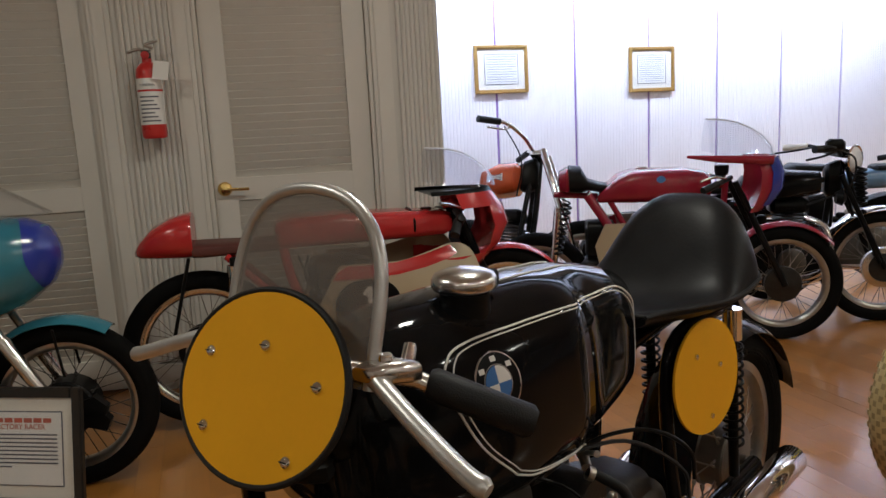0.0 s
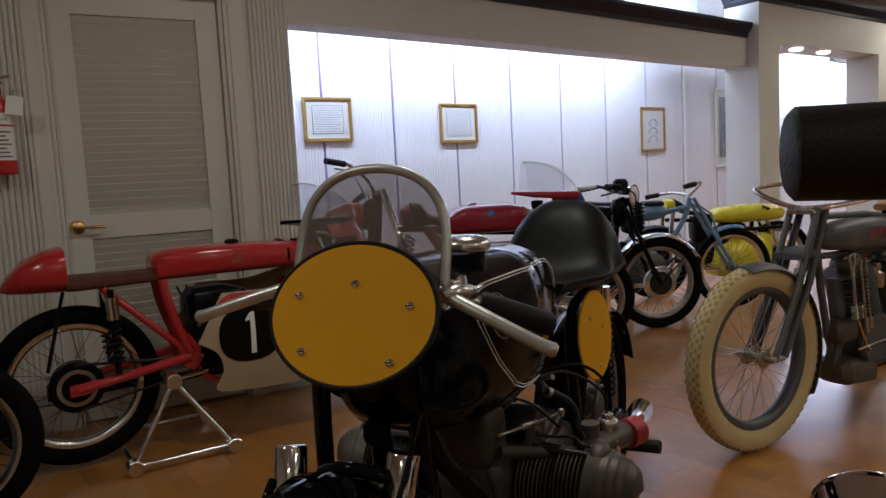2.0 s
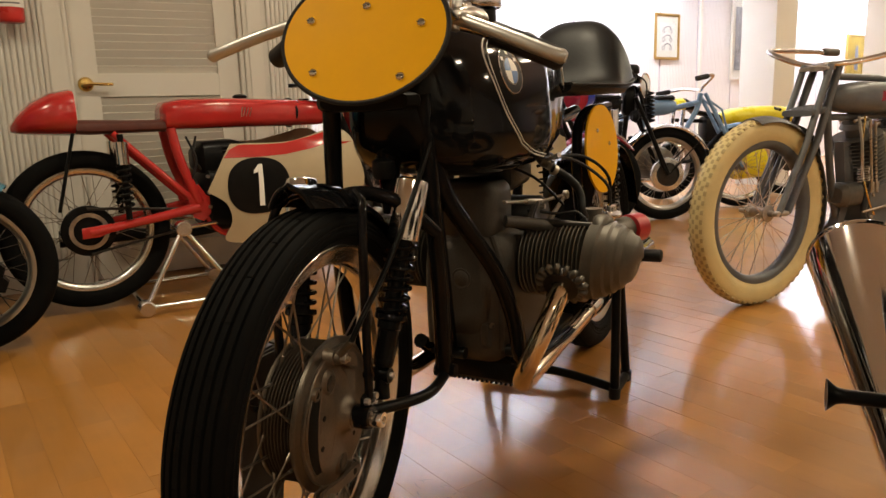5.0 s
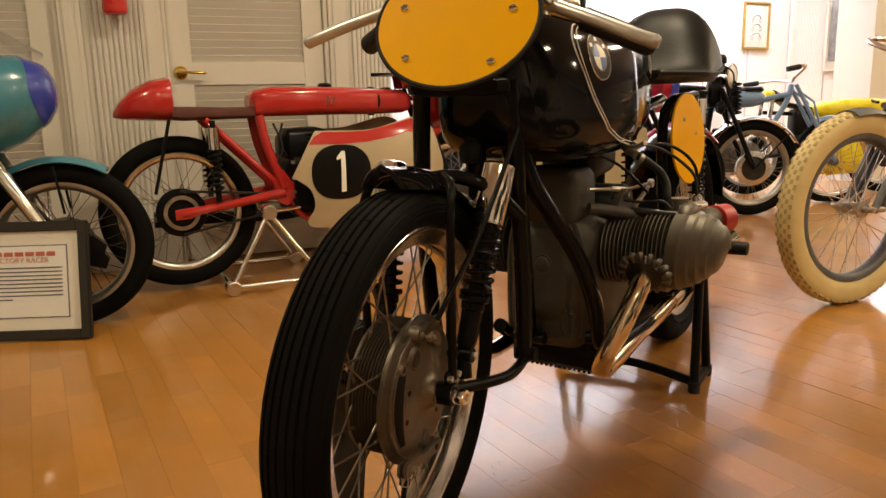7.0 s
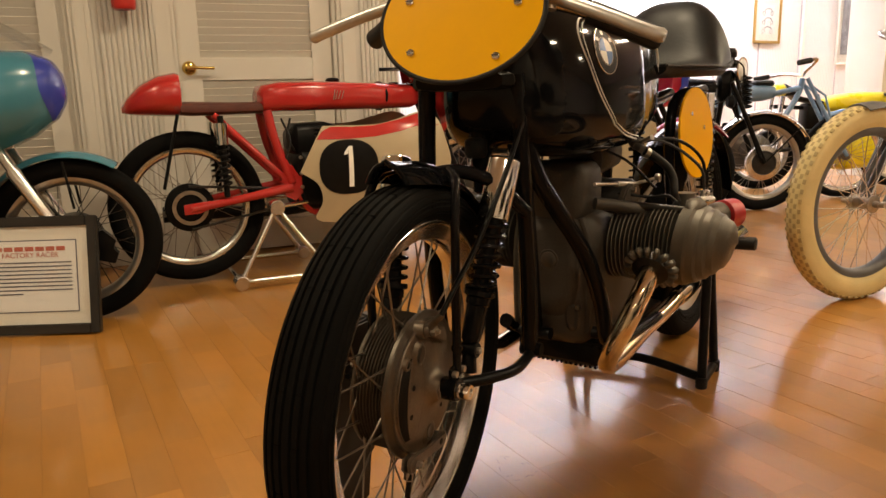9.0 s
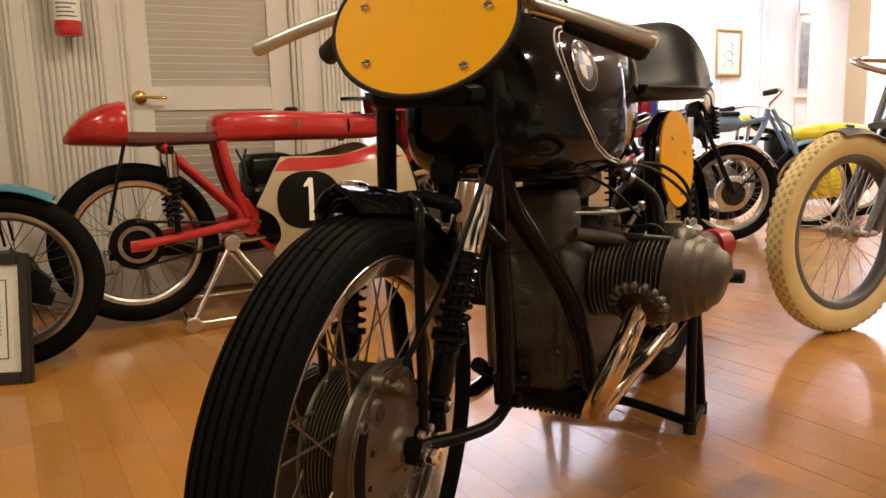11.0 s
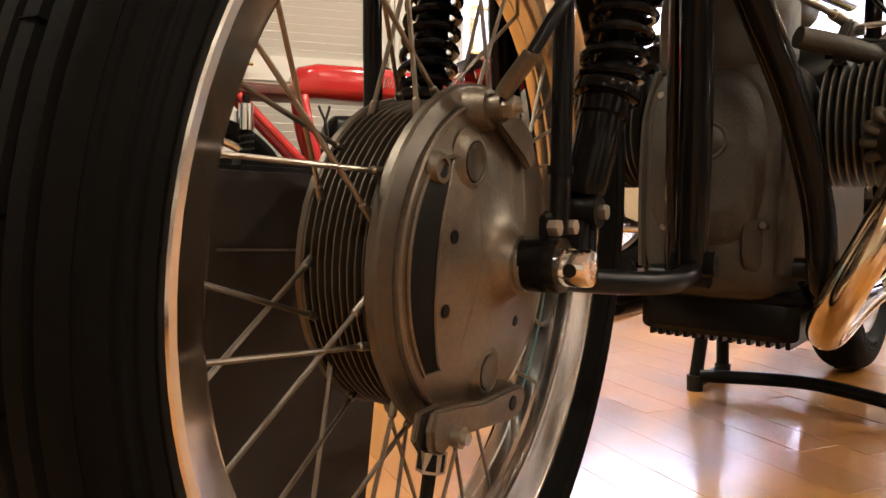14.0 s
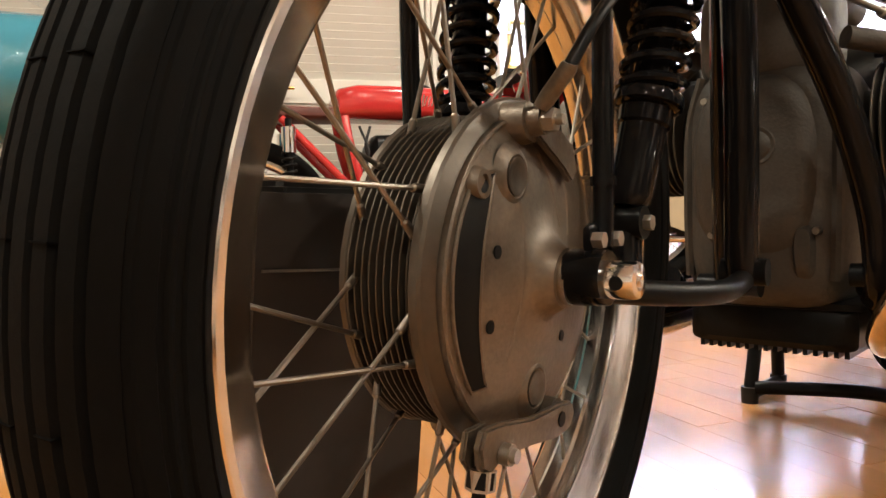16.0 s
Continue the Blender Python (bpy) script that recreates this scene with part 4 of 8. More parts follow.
for u in range(-6, 7):
    v = abs(u) / 6
    r = 0.3545 - 0.03 * min(1.1, v) ** 2.4
    strap.append([(WX - 0.01 + r * math.cos(a), WY - 0.004 + 0.057 * u / 6, WZ + r * math.sin(a)) for a in (radians(82), radians(80), radians(78))])
part("guard_strap", sheet(strap, 0.003), GLOSSB, fm)
for a in (80, 62):
    part("guard_bolt", lathe([(0, 0), (0.007, 0), (0.007, 0.004), (0.004, 0.006), (0, 0.006)], (0, 0, 0), along((WX - 0.01 + 0.349 * math.cos(radians(a)), WY - 0.004, WZ + 0.349 * math.sin(radians(a))), (WX - 0.01 + 0.5 * math.cos(radians(a)), WY - 0.004, WZ + 0.5 * math.sin(radians(a)))), 8), GLOSSB, fm)

# number plate, screen and bars
PT = FR @ pose(-0.0081, 0.0033, 0.893, 0, 22.5, 3)
pl = part("number_plate", prism(ellipse(0, 0, 0.1405, 0.1135, 56), -0.003, 0.002), YELLOW, flat_twin, "oval yellow number plate with no number", m=PT @ pose(0, 0, 0, 0, 0, -90))
part("edging", bar([(x, 0, z) for x, z in ellipse(0, 0, 0.1415, 0.1145, 56)], 0.0045, 8, True), GRIPR, pl, "black rubber edging")
for px, pz in ((-0.094, 0.028), (0.002, 0.047), (0.097, 0.012), (-0.078, -0.062), (0.072, -0.075)):
    sc = part("screw", lathe([(0, 0.004), (0.0075, 0.004), (0.0075, 0.0), (0.0062, -0.003), (0.0035, -0.0045), (0, -0.005)], (px, -0.0035, pz), "y", 18), CHROME, pl)
    part("slot", cube((px - 0.0058, -0.0088, pz - 0.0008), (px + 0.0058, -0.0078, pz + 0.0008)), DARKM, sc, smooth=0)
# the screen: a bent sheet with a metal rim
rows = []
for i in range(21):
    h = math.sin(radians(90 * i / 20))
    hw = 0.134 * max(0.0, 1 - max(0, (h - 0.25) / 0.75) ** 3.2) ** 0.45
    rows.append([(0.03 + 0.065 * h + 0.012 * (hw / 0.134 * u / 6) ** 2, 0.003 + max(hw, 0.012) * u / 6, 0.895 + 0.222 * h) for u in range(-6, 7)])
scr = part("windscreen", sheet(rows, 0.0025), SMOKE, flat_twin, "small smoked windscreen with an alloy rim", m=FR)
edge = [r[0] for r in rows] + rows[-1][1:-1] + [r[-1] for r in rows[::-1]]
part("screen_rim", bar(edge, 0.008, 12), DULLAL, scr, "aluminium screen rim")
for s in (-1, 1):
    def tip(x, y, z):
        return (x, s * y, z + s * 0.017 * y / 0.3)  # the bars hang a little to one side
    g = part("clip_on_bar", bar([tip(0.03, 0.09, 0.925), tip(0.09, 0.16, 0.908), tip(0.152, 0.275, 0.864)], 0.011, 12), ALLOY, flat_twin, "alloy clip-on handlebar", m=FR)
    part("grip", bar([tip(0.098, 0.172, 0.904), tip(0.1, 0.176, 0.903), tip(0.152, 0.272, 0.865), tip(0.155, 0.278, 0.863)], [0.016, 0.0195, 0.0195, 0.014], 16), GRIPR, g, "black rubber grip")
    lv = bar(curve([tip(0.046, 0.13, 0.922), tip(0.038, 0.155, 0.915), tip(0.02, 0.22, 0.893), tip(0.008, 0.285, 0.869), tip(0.008, 0.315, 0.859)], 5), [0.011, 0.0118, 0.0118, 0.0115, 0.011, 0.0108, 0.0106, 0.0105, 0.0105, 0.0105, 0.0105, 0.0105, 0.0105, 0.0105, 0.0105, 0.0105, 0.0105, 0.0105, 0.011, 0.0115, 0.008], 12)
    part("lever", lv, DULLAL, g, "dull alloy lever")
    part("lever_clamp", loft([(0.03, s * 0.132, 0.917, 0.014, 0.008), (0.045, s * 0.142, 0.918, 0.022, 0.013), (0.07, s * 0.152, 0.915, 0.022, 0.014), (0.085, s * 0.158, 0.912, 0.016, 0.012)], 14, 3.5), ALLOY, g, "polished alloy lever clamp")
    part("pivot_screw", lathe([(0, 0), (0.009, 0), (0.009, 0.006), (0.007, 0.009), (0, 0.009)], (0.055, s * 0.147, 0.928), "z", 14), CHROME, g)
    part("adjuster", bar([tip(0.085, 0.15, 0.922), tip(0.105, 0.14, 0.94)], [0.009, 0.008], 10), CHROME, g)
    part("cable", bar(curve([tip(0.06, 0.13, 0.905), (0.06, s * 0.07, 0.885), (0.09, s * 0.05, 0.8), (0.14, s * 0.06, 0.7)], 6), 0.0035, 6), GRIPR, g)

# tank
TANKW = [(p.x, p.y) for p in curve([(0, -1, 0), (0.6, -0.985, 0), (0.86, -0.9, 0), (0.97, -0.74, 0), (1.0, -0.53, 0), (0.975, -0.25, 0), (0.92, 0, 0), (0.83, 0.25, 0), (0.72, 0.45, 0), (0.57, 0.65, 0), (0.38, 0.83, 0), (0.2, 0.95, 0), (0, 1, 0)], 3)]
bm = bmesh.new()
rings = []
for x, z, hw, hh in ((0.03, 0.8, 0.03, 0.045), (0.045, 0.8, 0.075, 0.09), (0.1, 0.8, 0.11, 0.13), (0.2, 0.8, 0.138, 0.148), (0.32, 0.797, 0.15, 0.152), (0.44, 0.797, 0.148, 0.15), (0.488, 0.797, 0.144, 0.149), (0.506, 0.796, 0.124, 0.148), (0.56, 0.797, 0.117, 0.146), (0.64, 0.8, 0.106, 0.13), (0.695, 0.8, 0.094, 0.116), (0.714, 0.8, 0.082, 0.104), (0.724, 0.8, 0.05, 0.07)):
    square = min(0.85, 0.45 + max(0.0, (x - 0.4) * 3.0))
    prof = [(w + (math.copysign(1, w + 1e-9) * max(0.0, 1 - abs(v) ** 5) ** 0.4 - w) * square, v) for w, v in TANKW]
    rings.append([(x, hw * w, z + hh * v) for w, v in prof[:-1]] + [(x, -hw * w, z + hh * v) for w, v in prof[:0:-1]])
ring_skin(bm, rings)
tank = part("fuel_tank", bm, GLOSSB, flat_twin, "glossy black fuel tank with white pinstripes", smooth=60)
tree = bvh_of(tank)
for s in (-1, 1):
    outer = [(0.288, 0.707), (0.225, 0.77), (0.19, 0.845), (0.198, 0.885), (0.24, 0.9), (0.36, 0.903), (0.5, 0.903), (0.6, 0.902), (0.66, 0.89), (0.703, 0.85), (0.716, 0.77), (0.705, 0.695), (0.66, 0.675), (0.586, 0.662), (0.42, 0.676), (0.335, 0.69)]
    line = curve([(x, 0, z) for x, z in outer + outer[:1]], 6)[:-1]
    for k in (1.0, 0.955):
        pts = [on_side(tree, 0.45 + (p.x - 0.45) * k, 0.79 + (p.z - 0.79) * k, s, 0.0006) for p in line]
        part("pinstripe", bar(pts, 0.0017 if k == 1 else 0.0011, 6, True), WHITE, tank, "white painted pinstripe")
    badge = part("badge", decal(tree, ellipse(0.272, 0.84, 0.04, 0.04), s, 3), SATINB, tank, "round black, white and blue enamel badge")
    part("badge_ring", bar([on_side(tree, x, z, s, 0.001) for x, z in ellipse(0.272, 0.84, 0.041, 0.041)], 0.0014, 6, True), CHROME, badge)
    part("badge_ring", bar([on_side(tree, x, z, s, 0.001) for x, z in ellipse(0.272, 0.84, 0.025, 0.025)], 0.001, 6, True), CHROME, badge)
    for k in range(4):
        arc = [(0.272, 0.84)] + [(0.272 + 0.0235 * math.cos(q), 0.84 + 0.0235 * math.sin(q)) for q in (radians(90 * k + 90 * i / 8) for i in range(9))]
        part("badge_quarter", decal(tree, arc, s, 2, 0.002), BLUE if k % 2 else WHITE, badge)
    for i, q in enumerate((140, 90, 40)):
        ux, uz = 0.272 - s * 0.0325 * math.cos(radians(q)) * (-1), 0.84 + 0.0325 * math.sin(radians(q))
        part("badge_mark", decal(tree, [(ux - 0.005, uz - 0.0035), (ux + 0.005, uz - 0.0035), (ux + 0.005, uz + 0.0035), (ux - 0.005, uz + 0.0035)], s, 2, 0.0022), WHITE, badge)
for yy in (-0.028, 0.028):
    part("pinstripe", bar([tree.ray_cast(Vector((0.3 + 0.3 * i / 14, yy, 1.5)), Vector((0, 0, -1)))[0] + Vector((0, 0, 0.0006)) for i in range(15)], 0.0016, 6), WHITE, tank)
part("filler_neck", lathe([(0.0, 0), (0.036, 0), (0.036, 0.05), (0.0, 0.05)], (0.295, -0.055, 0.903), "z", 28), SATINB, tank)
part("filler_cap", lathe([(0.0, 0.0), (0.044, 0.0), (0.047, 0.004), (0.047, 0.014), (0.042, 0.022), (0.025, 0.028), (0.0, 0.03)], (0.295, -0.055, 0.958), "z", 40), ALLOY, tank, "brushed alloy filler cap")
part("cap_latch", loft([(0.33, -0.055, 0.962, 0.012, 0.01), (0.357, -0.055, 0.962, 0.012, 0.014)], 12, 4), SATINB, tank)

# bucket seat
rows_t, lip_n, lip_f = [], [], []
for i in range(29):
    f = i / 28
    x = 0.712 + 0.428 * f
    e = min(1.0, f / 0.5)
    w = 0.104 + 0.066 * e * e * (3 - 2 * e)
    w *= 1 if f < 0.8 else math.sqrt(max(0.05, 1 - ((f - 0.8) / 0.21) ** 2))
    lip = 0.83 + 0.035 * max(0.0, (f - 0.6) / 0.4) ** 1.5
    low, top = 0.797 + 0.01 * f + 0.008 * max(0.0, 1 - f / 0.2) ** 2, []
    for j in range(-12, 13):
        u = math.sin(j / 12 * math.pi / 2)
        hump = 0.178 / (1 + math.exp(-(f - 0.64) * 12.5)) * max(0, 1 - abs(u) ** 3.2) ** 0.72 * (1 if f < 0.9 else max(0.25, 1 - ((f - 0.9) / 0.11) ** 2))
        top.append((x, w * u, max(lip, lip - 0.024 * math.sin(min(1, f / 0.6) * math.pi) * (1 - u * u) + hump * (1 - (lip - 0.83) * 3)) if f > 0.62 else lip - 0.024 * math.sin(min(1, f / 0.62) * math.pi) * (1 - u * u) + hump))
    side = [(w * 1.012, lip - 0.005), (w * 1.012, lip - 0.014), (w * 0.95, lip - 0.02), (w * 0.86, low)]
    rows_t.append(top + [(x, yy, zz) for yy, zz in side] + [(x, -yy, zz) for yy, zz in side[::-1]])
    lip_n.append((x, -w * 1.012, lip - 0.004))
    lip_f.append((x, w * 1.012, lip - 0.004))
bm = bmesh.new()
ring_skin(bm, rows_t)
seat = part("seat", bm, LEATHER, flat_twin, "black leather racing seat with a raised tail hump", smooth=50)
part("piping", bar(lip_n + lip_f[::-1], 0.0042, 8), GRIPR, seat, "black leather piping")
part("piping", bar([(lip_n[0][0] - 0.002, lip_n[0][1] * k / 6, 0.828) for k in range(-6, 7)], 0.004, 8), GRIPR, seat)
# rear side plates
for s in (-1, 1):
    rp = part("side_plate", prism(ellipse(0, 0, 0.1287, 0.1167, 48), s * -0.0025, s * 0.0025), YELLOW, flat_twin, "oval yellow side number plate", m=pose(0.929, s * 0.122, 0.659, s * 4.4, 0, s * 2.9))
    for px, pz in ((-0.042, 0.05), (0.05, 0.012), (0.005, -0.085)):
        part("screw", lathe([(0, 0.003), (0.006, 0.003), (0.0055, -0.002), (0, -0.003)], (px, s * 0.004, pz), "y", 14), ALLOY, rp)
    sh = part("rear_shock", bar([(1.1, s * 0.1, 0.76), (1.102, s * 0.1, 0.69), (1.103, s * 0.1, 0.688)], [0.021, 0.021, 0.012], 18), CHROME, flat_twin, "chromed rear spring unit")
    part("spring", coil((1.103, s * 0.1, 0.688), (1.12, s * 0.1, 0.44), 0.021, 12, 0.0035), SATINB, sh)
    part("damper", bar([(1.103, s * 0.1, 0.7), (1.125, s * 0.1, 0.36)], 0.012, 12), SATINB, sh)
# rear mudguard
rows = []
for i in range(25):
    q = radians(168 - 150 * i / 24)
    rows.append([(1.27 + (0.352 - 0.03 * (abs(u) / 4) ** 2) * math.cos(q), 0.075 * u / 4, WR + (0.352 - 0.03 * (abs(u) / 4) ** 2) * math.sin(q)) for u in range(-4, 5)])
part("rear_mudguard", sheet(rows, 0.003), GLOSSB, flat_twin, "black rear mudguard")

# frame
fr = part("frame", bar(curve([(0.05, 0, 0.86), (0.2, 0, 0.72), (0.45, 0, 0.69), (0.75, 0, 0.72), (1.08, 0, 0.76)], 5), 0.018), GLOSSB, flat_twin, "black enamelled tubular frame")
for s in (-1, 1):
    part("cradle_rail", bar(curve([(0.33, s * 0.115, 0.275), (0.4, s * 0.12, 0.245), (0.6, s * 0.13, 0.238), (0.86, s * 0.13, 0.25)], 6), 0.0165), GLOSSB, fr)
    part("seat_stay", bar(curve([(0.86, s * 0.13, 0.25), (0.84, s * 0.09, 0.48), (0.86, s * 0.08, 0.73), (1.1, s * 0.09, 0.77)], 6), 0.014), GLOSSB, fr)
    part("swing_arm", bar([(0.83, s * 0.1, 0.32), (1.27, s * 0.09, 0.33)], 0.019, 12), GLOSSB, fr)
    part("footpeg", bar([(0.88, s * 0.13, 0.38), (0.885, s * 0.2, 0.384), (0.886, s * 0.202, 0.384), (0.89, s * 0.29, 0.385), (0.89, s * 0.293, 0.385)], [0.009, 0.009, 0.017, 0.017, 0.013], 14), GRIPR, fr, "black rubber footpeg")
    part("gear_linkage", bar([(0.62, s * 0.15, 0.34), (0.87, s * 0.17, 0.36)], 0.006, 8), STEEL, fr)

part("down_tube", bar(curve([(0.08, -0.03, 0.74), (0.115, -0.04, 0.64), (0.15, -0.03, 0.565), (0.226, 0.0, 0.449), (0.275, 0.018, 0.34), (0.304, 0.028, 0.262)], 6), 0.0165), GLOSSB, fr)
part("down_tube", bar(curve([(0.08, -0.05, 0.74), (0.12, -0.066, 0.63), (0.17, -0.082, 0.562), (0.25, -0.106, 0.46), (0.29, -0.124, 0.36), (0.305, -0.128, 0.29), (0.34, -0.118, 0.262)], 6), 0.0165), GLOSSB, fr)
part("engine_mount", bar([(0.31, -0.15, 0.288), (0.31, -0.1, 0.288)], 0.013, 14), SATINB, fr)
part("engine_mount", bar([(0.3, -0.01, 0.272), (0.3, 0.06, 0.272)], 0.013, 14), SATINB, fr)

# engine
eng = part("engine", loft([(0.312, 0, 0.39, 0.062, 0.115), (0.318, 0, 0.39, 0.078, 0.13), (0.338, 0, 0.388, 0.094, 0.143), (0.4, 0, 0.388, 0.1, 0.145), (0.5, 0, 0.375, 0.1, 0.13), (0.62, 0, 0.365, 0.1, 0.12), (0.7, 0, 0.36, 0.1, 0.11), (0.84, 0, 0.36, 0.08, 0.09)], 36, 5), CASED, flat_twin, "grey cast alloy flat twin engine", smooth=50)
part("front_cover", loft([(0.3, 0.005, 0.415, 0.05, 0.075), (0.304, 0.005, 0.413, 0.062, 0.092), (0.314, 0.004, 0.41, 0.07, 0.104), (0.325, 0.002, 0.405, 0.074, 0.11)], 40, 3), CASED, eng, "smooth grimy cast front cover", smooth=60)
part("cover_boss", lathe([(0.0, -0.003), (0.014, -0.003), (0.017, -0.001), (0.021, -0.002), (0.024, 0.002), (0.027, 0.012), (0, 0.012)], (0.3005, -0.004, 0.432), "x", 28), CASED, eng)
for yy in (-0.082, 0.082):
    part("cover_rib", bar(curve([(0.322, yy * 0.8, 0.52), (0.324, yy, 0.46), (0.323, yy * 1.02, 0.36), (0.325, yy, 0.28)], 4), 0.007, 8), CASED, eng)
part("drain_boss", loft([(0.305, -0.052, 0.315, 0.008, 0.022), (0.312, -0.052, 0.312, 0.012, 0.03), (0.33, -0.052, 0.308, 0.016, 0.036)], 20, 3), CASED, eng)
for yy, zz in ((-0.066, 0.335), (0.05, 0.33), (0.058, 0.49)):
    part("cover_bolt", lathe([(0, -0.007), (0.004, -0.007), (0.005, -0.001), (0.005, 0.014), (0, 0.014)], (0.312, yy, zz), "x", 10), STEEL, eng)
sump = part("sump", loft([(0.352, 0, 0.222, 0.085, 0.02), (0.36, 0, 0.22, 0.097, 0.026), (0.44, 0, 0.22, 0.1, 0.027), (0.72, 0, 0.222, 0.1, 0.026), (0.73, 0, 0.224, 0.09, 0.02)], 28, 8), SATINB, eng, "black finned oil sump")
part("sump_flange", loft([(0.348, 0, 0.247, 0.094, 0.004), (0.352, 0, 0.247, 0.104, 0.005), (0.73, 0, 0.248, 0.106, 0.005), (0.735, 0, 0.248, 0.09, 0.004)], 24, 8), SATINB, sump)
fin0 = None
for i in range(16):
    m = Matrix.Translation((0, -0.084 + i * 0.0112, 0))
    if fin0 is None:
        fin0 = part("sump_fin", cube((0.362, -0.0026, 0.187), (0.72, 0.0026, 0.2)), SATINB, sump, m=m, smooth=0)
    else:
        share(fin0, sump, m)
for s in (-1, 1):
    cx, cz = 0.42 + (0.012 if s < 0 else -0.012), 0.455
    cyl = part("cylinder", lathe([(0.0, 0), (0.05, 0), (0.05, 0.15), (0, 0.15)], (cx, s * 0.1, cz), AX["y"] if s > 0 else AX["y"] @ Matrix.Rotation(radians(180), 4, "X"), 24), DARKM, eng, "dark finned cylinder barrel")
    fin = lathe([(0.045, 0), (0.074, 0), (0.075, 0.0012), (0.074, 0.0024), (0.045, 0.0026)], (0, 0, 0), "y", 40, closed=True)
    f0 = part("cooling_fin", fin, CAST, cyl, m=Matrix.Translation((cx, s * 0.108, cz)))
    for i in range(1, 15):
        share(f0, cyl, Matrix.Translation((cx, s * (0.108 + i * 0.0088), cz)) @ Matrix.Diagonal((1.0 + 0.06 * (i > 8), 1, 1.0 + 0.1 * (i > 8), 1)))
    # rocker cover: stepped egg shape
    rings = []
    steps = [(0.236, 0.079, 0.086), (0.26, 0.082, 0.09), (0.2655, 0.077, 0.085), (0.279, 0.076, 0.083), (0.284, 0.07, 0.077), (0.296, 0.068, 0.075), (0.301, 0.061, 0.068), (0.312, 0.058, 0.064), (0.317, 0.05, 0.056), (0.327, 0.045, 0.05), (0.334, 0.034, 0.038), (0.338, 0.018, 0.02), (0.339, 0.005, 0.006)]
    for yy, rx, rz in steps:
        rings.append([(cx + rx * math.cos(q), s * (yy + 0.006 * math.sin(q)), cz + rz * math.sin(q) * (1.0 if math.sin(q) > 0 else 0.86) + (yy - 0.24) * 0.12) for q in (2 * math.pi * k / 36 for k in range(36))])
    bm = bmesh.new()
    ring_skin(bm, rings)
    rc = part("rocker_cover", bm, CAST, cyl, "stepped grey alloy rocker cover", smooth=34)
    part("cover_crest", loft([(cx - 0.03, s * 0.262, cz + 0.08, 0.006, 0.004), (cx - 0.018, s * 0.262, cz + 0.084, 0.017, 0.013), (cx, s * 0.262, cz + 0.087, 0.021, 0.016), (cx + 0.018, s * 0.262, cz + 0.084, 0.017, 0.013), (cx + 0.03, s * 0.262, cz + 0.08, 0.006, 0.004)], 18, 2.2), CAST, rc)
    part("cover_nut", bar([(cx, s * 0.25, cz + 0.08), (cx, s * 0.25, cz + 0.097)], [0.01, 0.007], 8), STEEL, cyl)
    # exhaust flange nut with its teeth, then the pipe
    fl = along((cx - 0.08, s * 0.205, cz - 0.022), (cx - 0.16, s * 0.203, cz - 0.075))
    nut = part("exhaust_nut", lathe([(0.02, 0.0), (0.036, 0.0), (0.036, 0.02), (0.02, 0.024)], (0, 0, 0), fl, 26, closed=True), DARKM, cyl, "finned exhaust ring nut")
    tooth = None
    for i in range(16):
        mm = fl @ Matrix.Rotation(2 * math.pi * i / 16, 4, "Z")
        if tooth is None:
            tooth = part("nut_tooth", loft([(0.032, 0, 0.01, 0.0042, 0.008), (0.038, 0, 0.01, 0.0054, 0.009), (0.046, 0, 0.01, 0.0062, 0.009), (0.051, 0, 0.01, 0.0052, 0.0075), (0.0535, 0, 0.01, 0.0022, 0.004)], 12, 2.4), CAST, nut, m=mm)
        else:
            share(tooth, nut, mm)
    pipe = curve([(cx - 0.07, s * 0.205, cz - 0.015), (cx - 0.13, s * 0.204, cz - 0.06), (cx - 0.165, s * 0.185, cz - 0.125), (cx - 0.165, s * 0.155, cz - 0.19), (cx - 0.13, s * 0.135, cz - 0.228), (cx - 0.07, s * 0.13, cz - 0.238), (0.55, s * 0.127, 0.23), (0.68, s * 0.13, 0.24), (0.8, s * 0.132, 0.252)], 7)
    ex = part("exhaust_pipe", bar(pipe, 0.0195, 16), COPPER, flat_twin, "chromed exhaust pipe tinted by heat")
    part("silencer", bar([(0.78, s * 0.132, 0.25), (0.82, s * 0.133, 0.254), (1.1, s * 0.15, 0.318), (1.38, s * 0.14, 0.312), (1.384, s * 0.14, 0.312)], [0.022, 0.025, 0.034, 0.037, 0.035], 22), CHROME, ex, "chromed megaphone exhaust")
    # carburettor, bell mouth with red cap, cables
    cb = part("carburettor", lathe([(0.0, 0), (0.022, 0), (0.03, 0.01), (0.03, 0.07), (0.021, 0.08), (0.021, 0.11), (0, 0.11)], (0.56, s * 0.205, 0.44), "z", 20), CAST, eng, "grey racing carburettor")
    part("carburettor_cap", lathe([(0.0, 0.0), (0.0235, 0.0), (0.025, 0.003), (0.025, 0.009), (0.022, 0.013), (0.0135, 0.016), (0.0125, 0.026), (0.007, 0.03), (0, 0.03)], (0.645, s * 0.222, 0.519), "z", 24), ALLOY, cb, "knurled alloy carburettor cap")
    part("intake", bar([(0.47, s * 0.2, 0.47), (0.6, s * 0.215, 0.485), (0.69, s * 0.25, 0.487)], [0.02, 0.026, 0.03], 16), CAST, cb)
    part("float_bowl", lathe([(0, 0), (0.026, 0), (0.028, 0.006), (0.028, 0.05), (0.012, 0.058), (0.012, 0.075), (0, 0.076)], (0.63, s * 0.225, 0.445), "z", 20), ALLOY, cb)
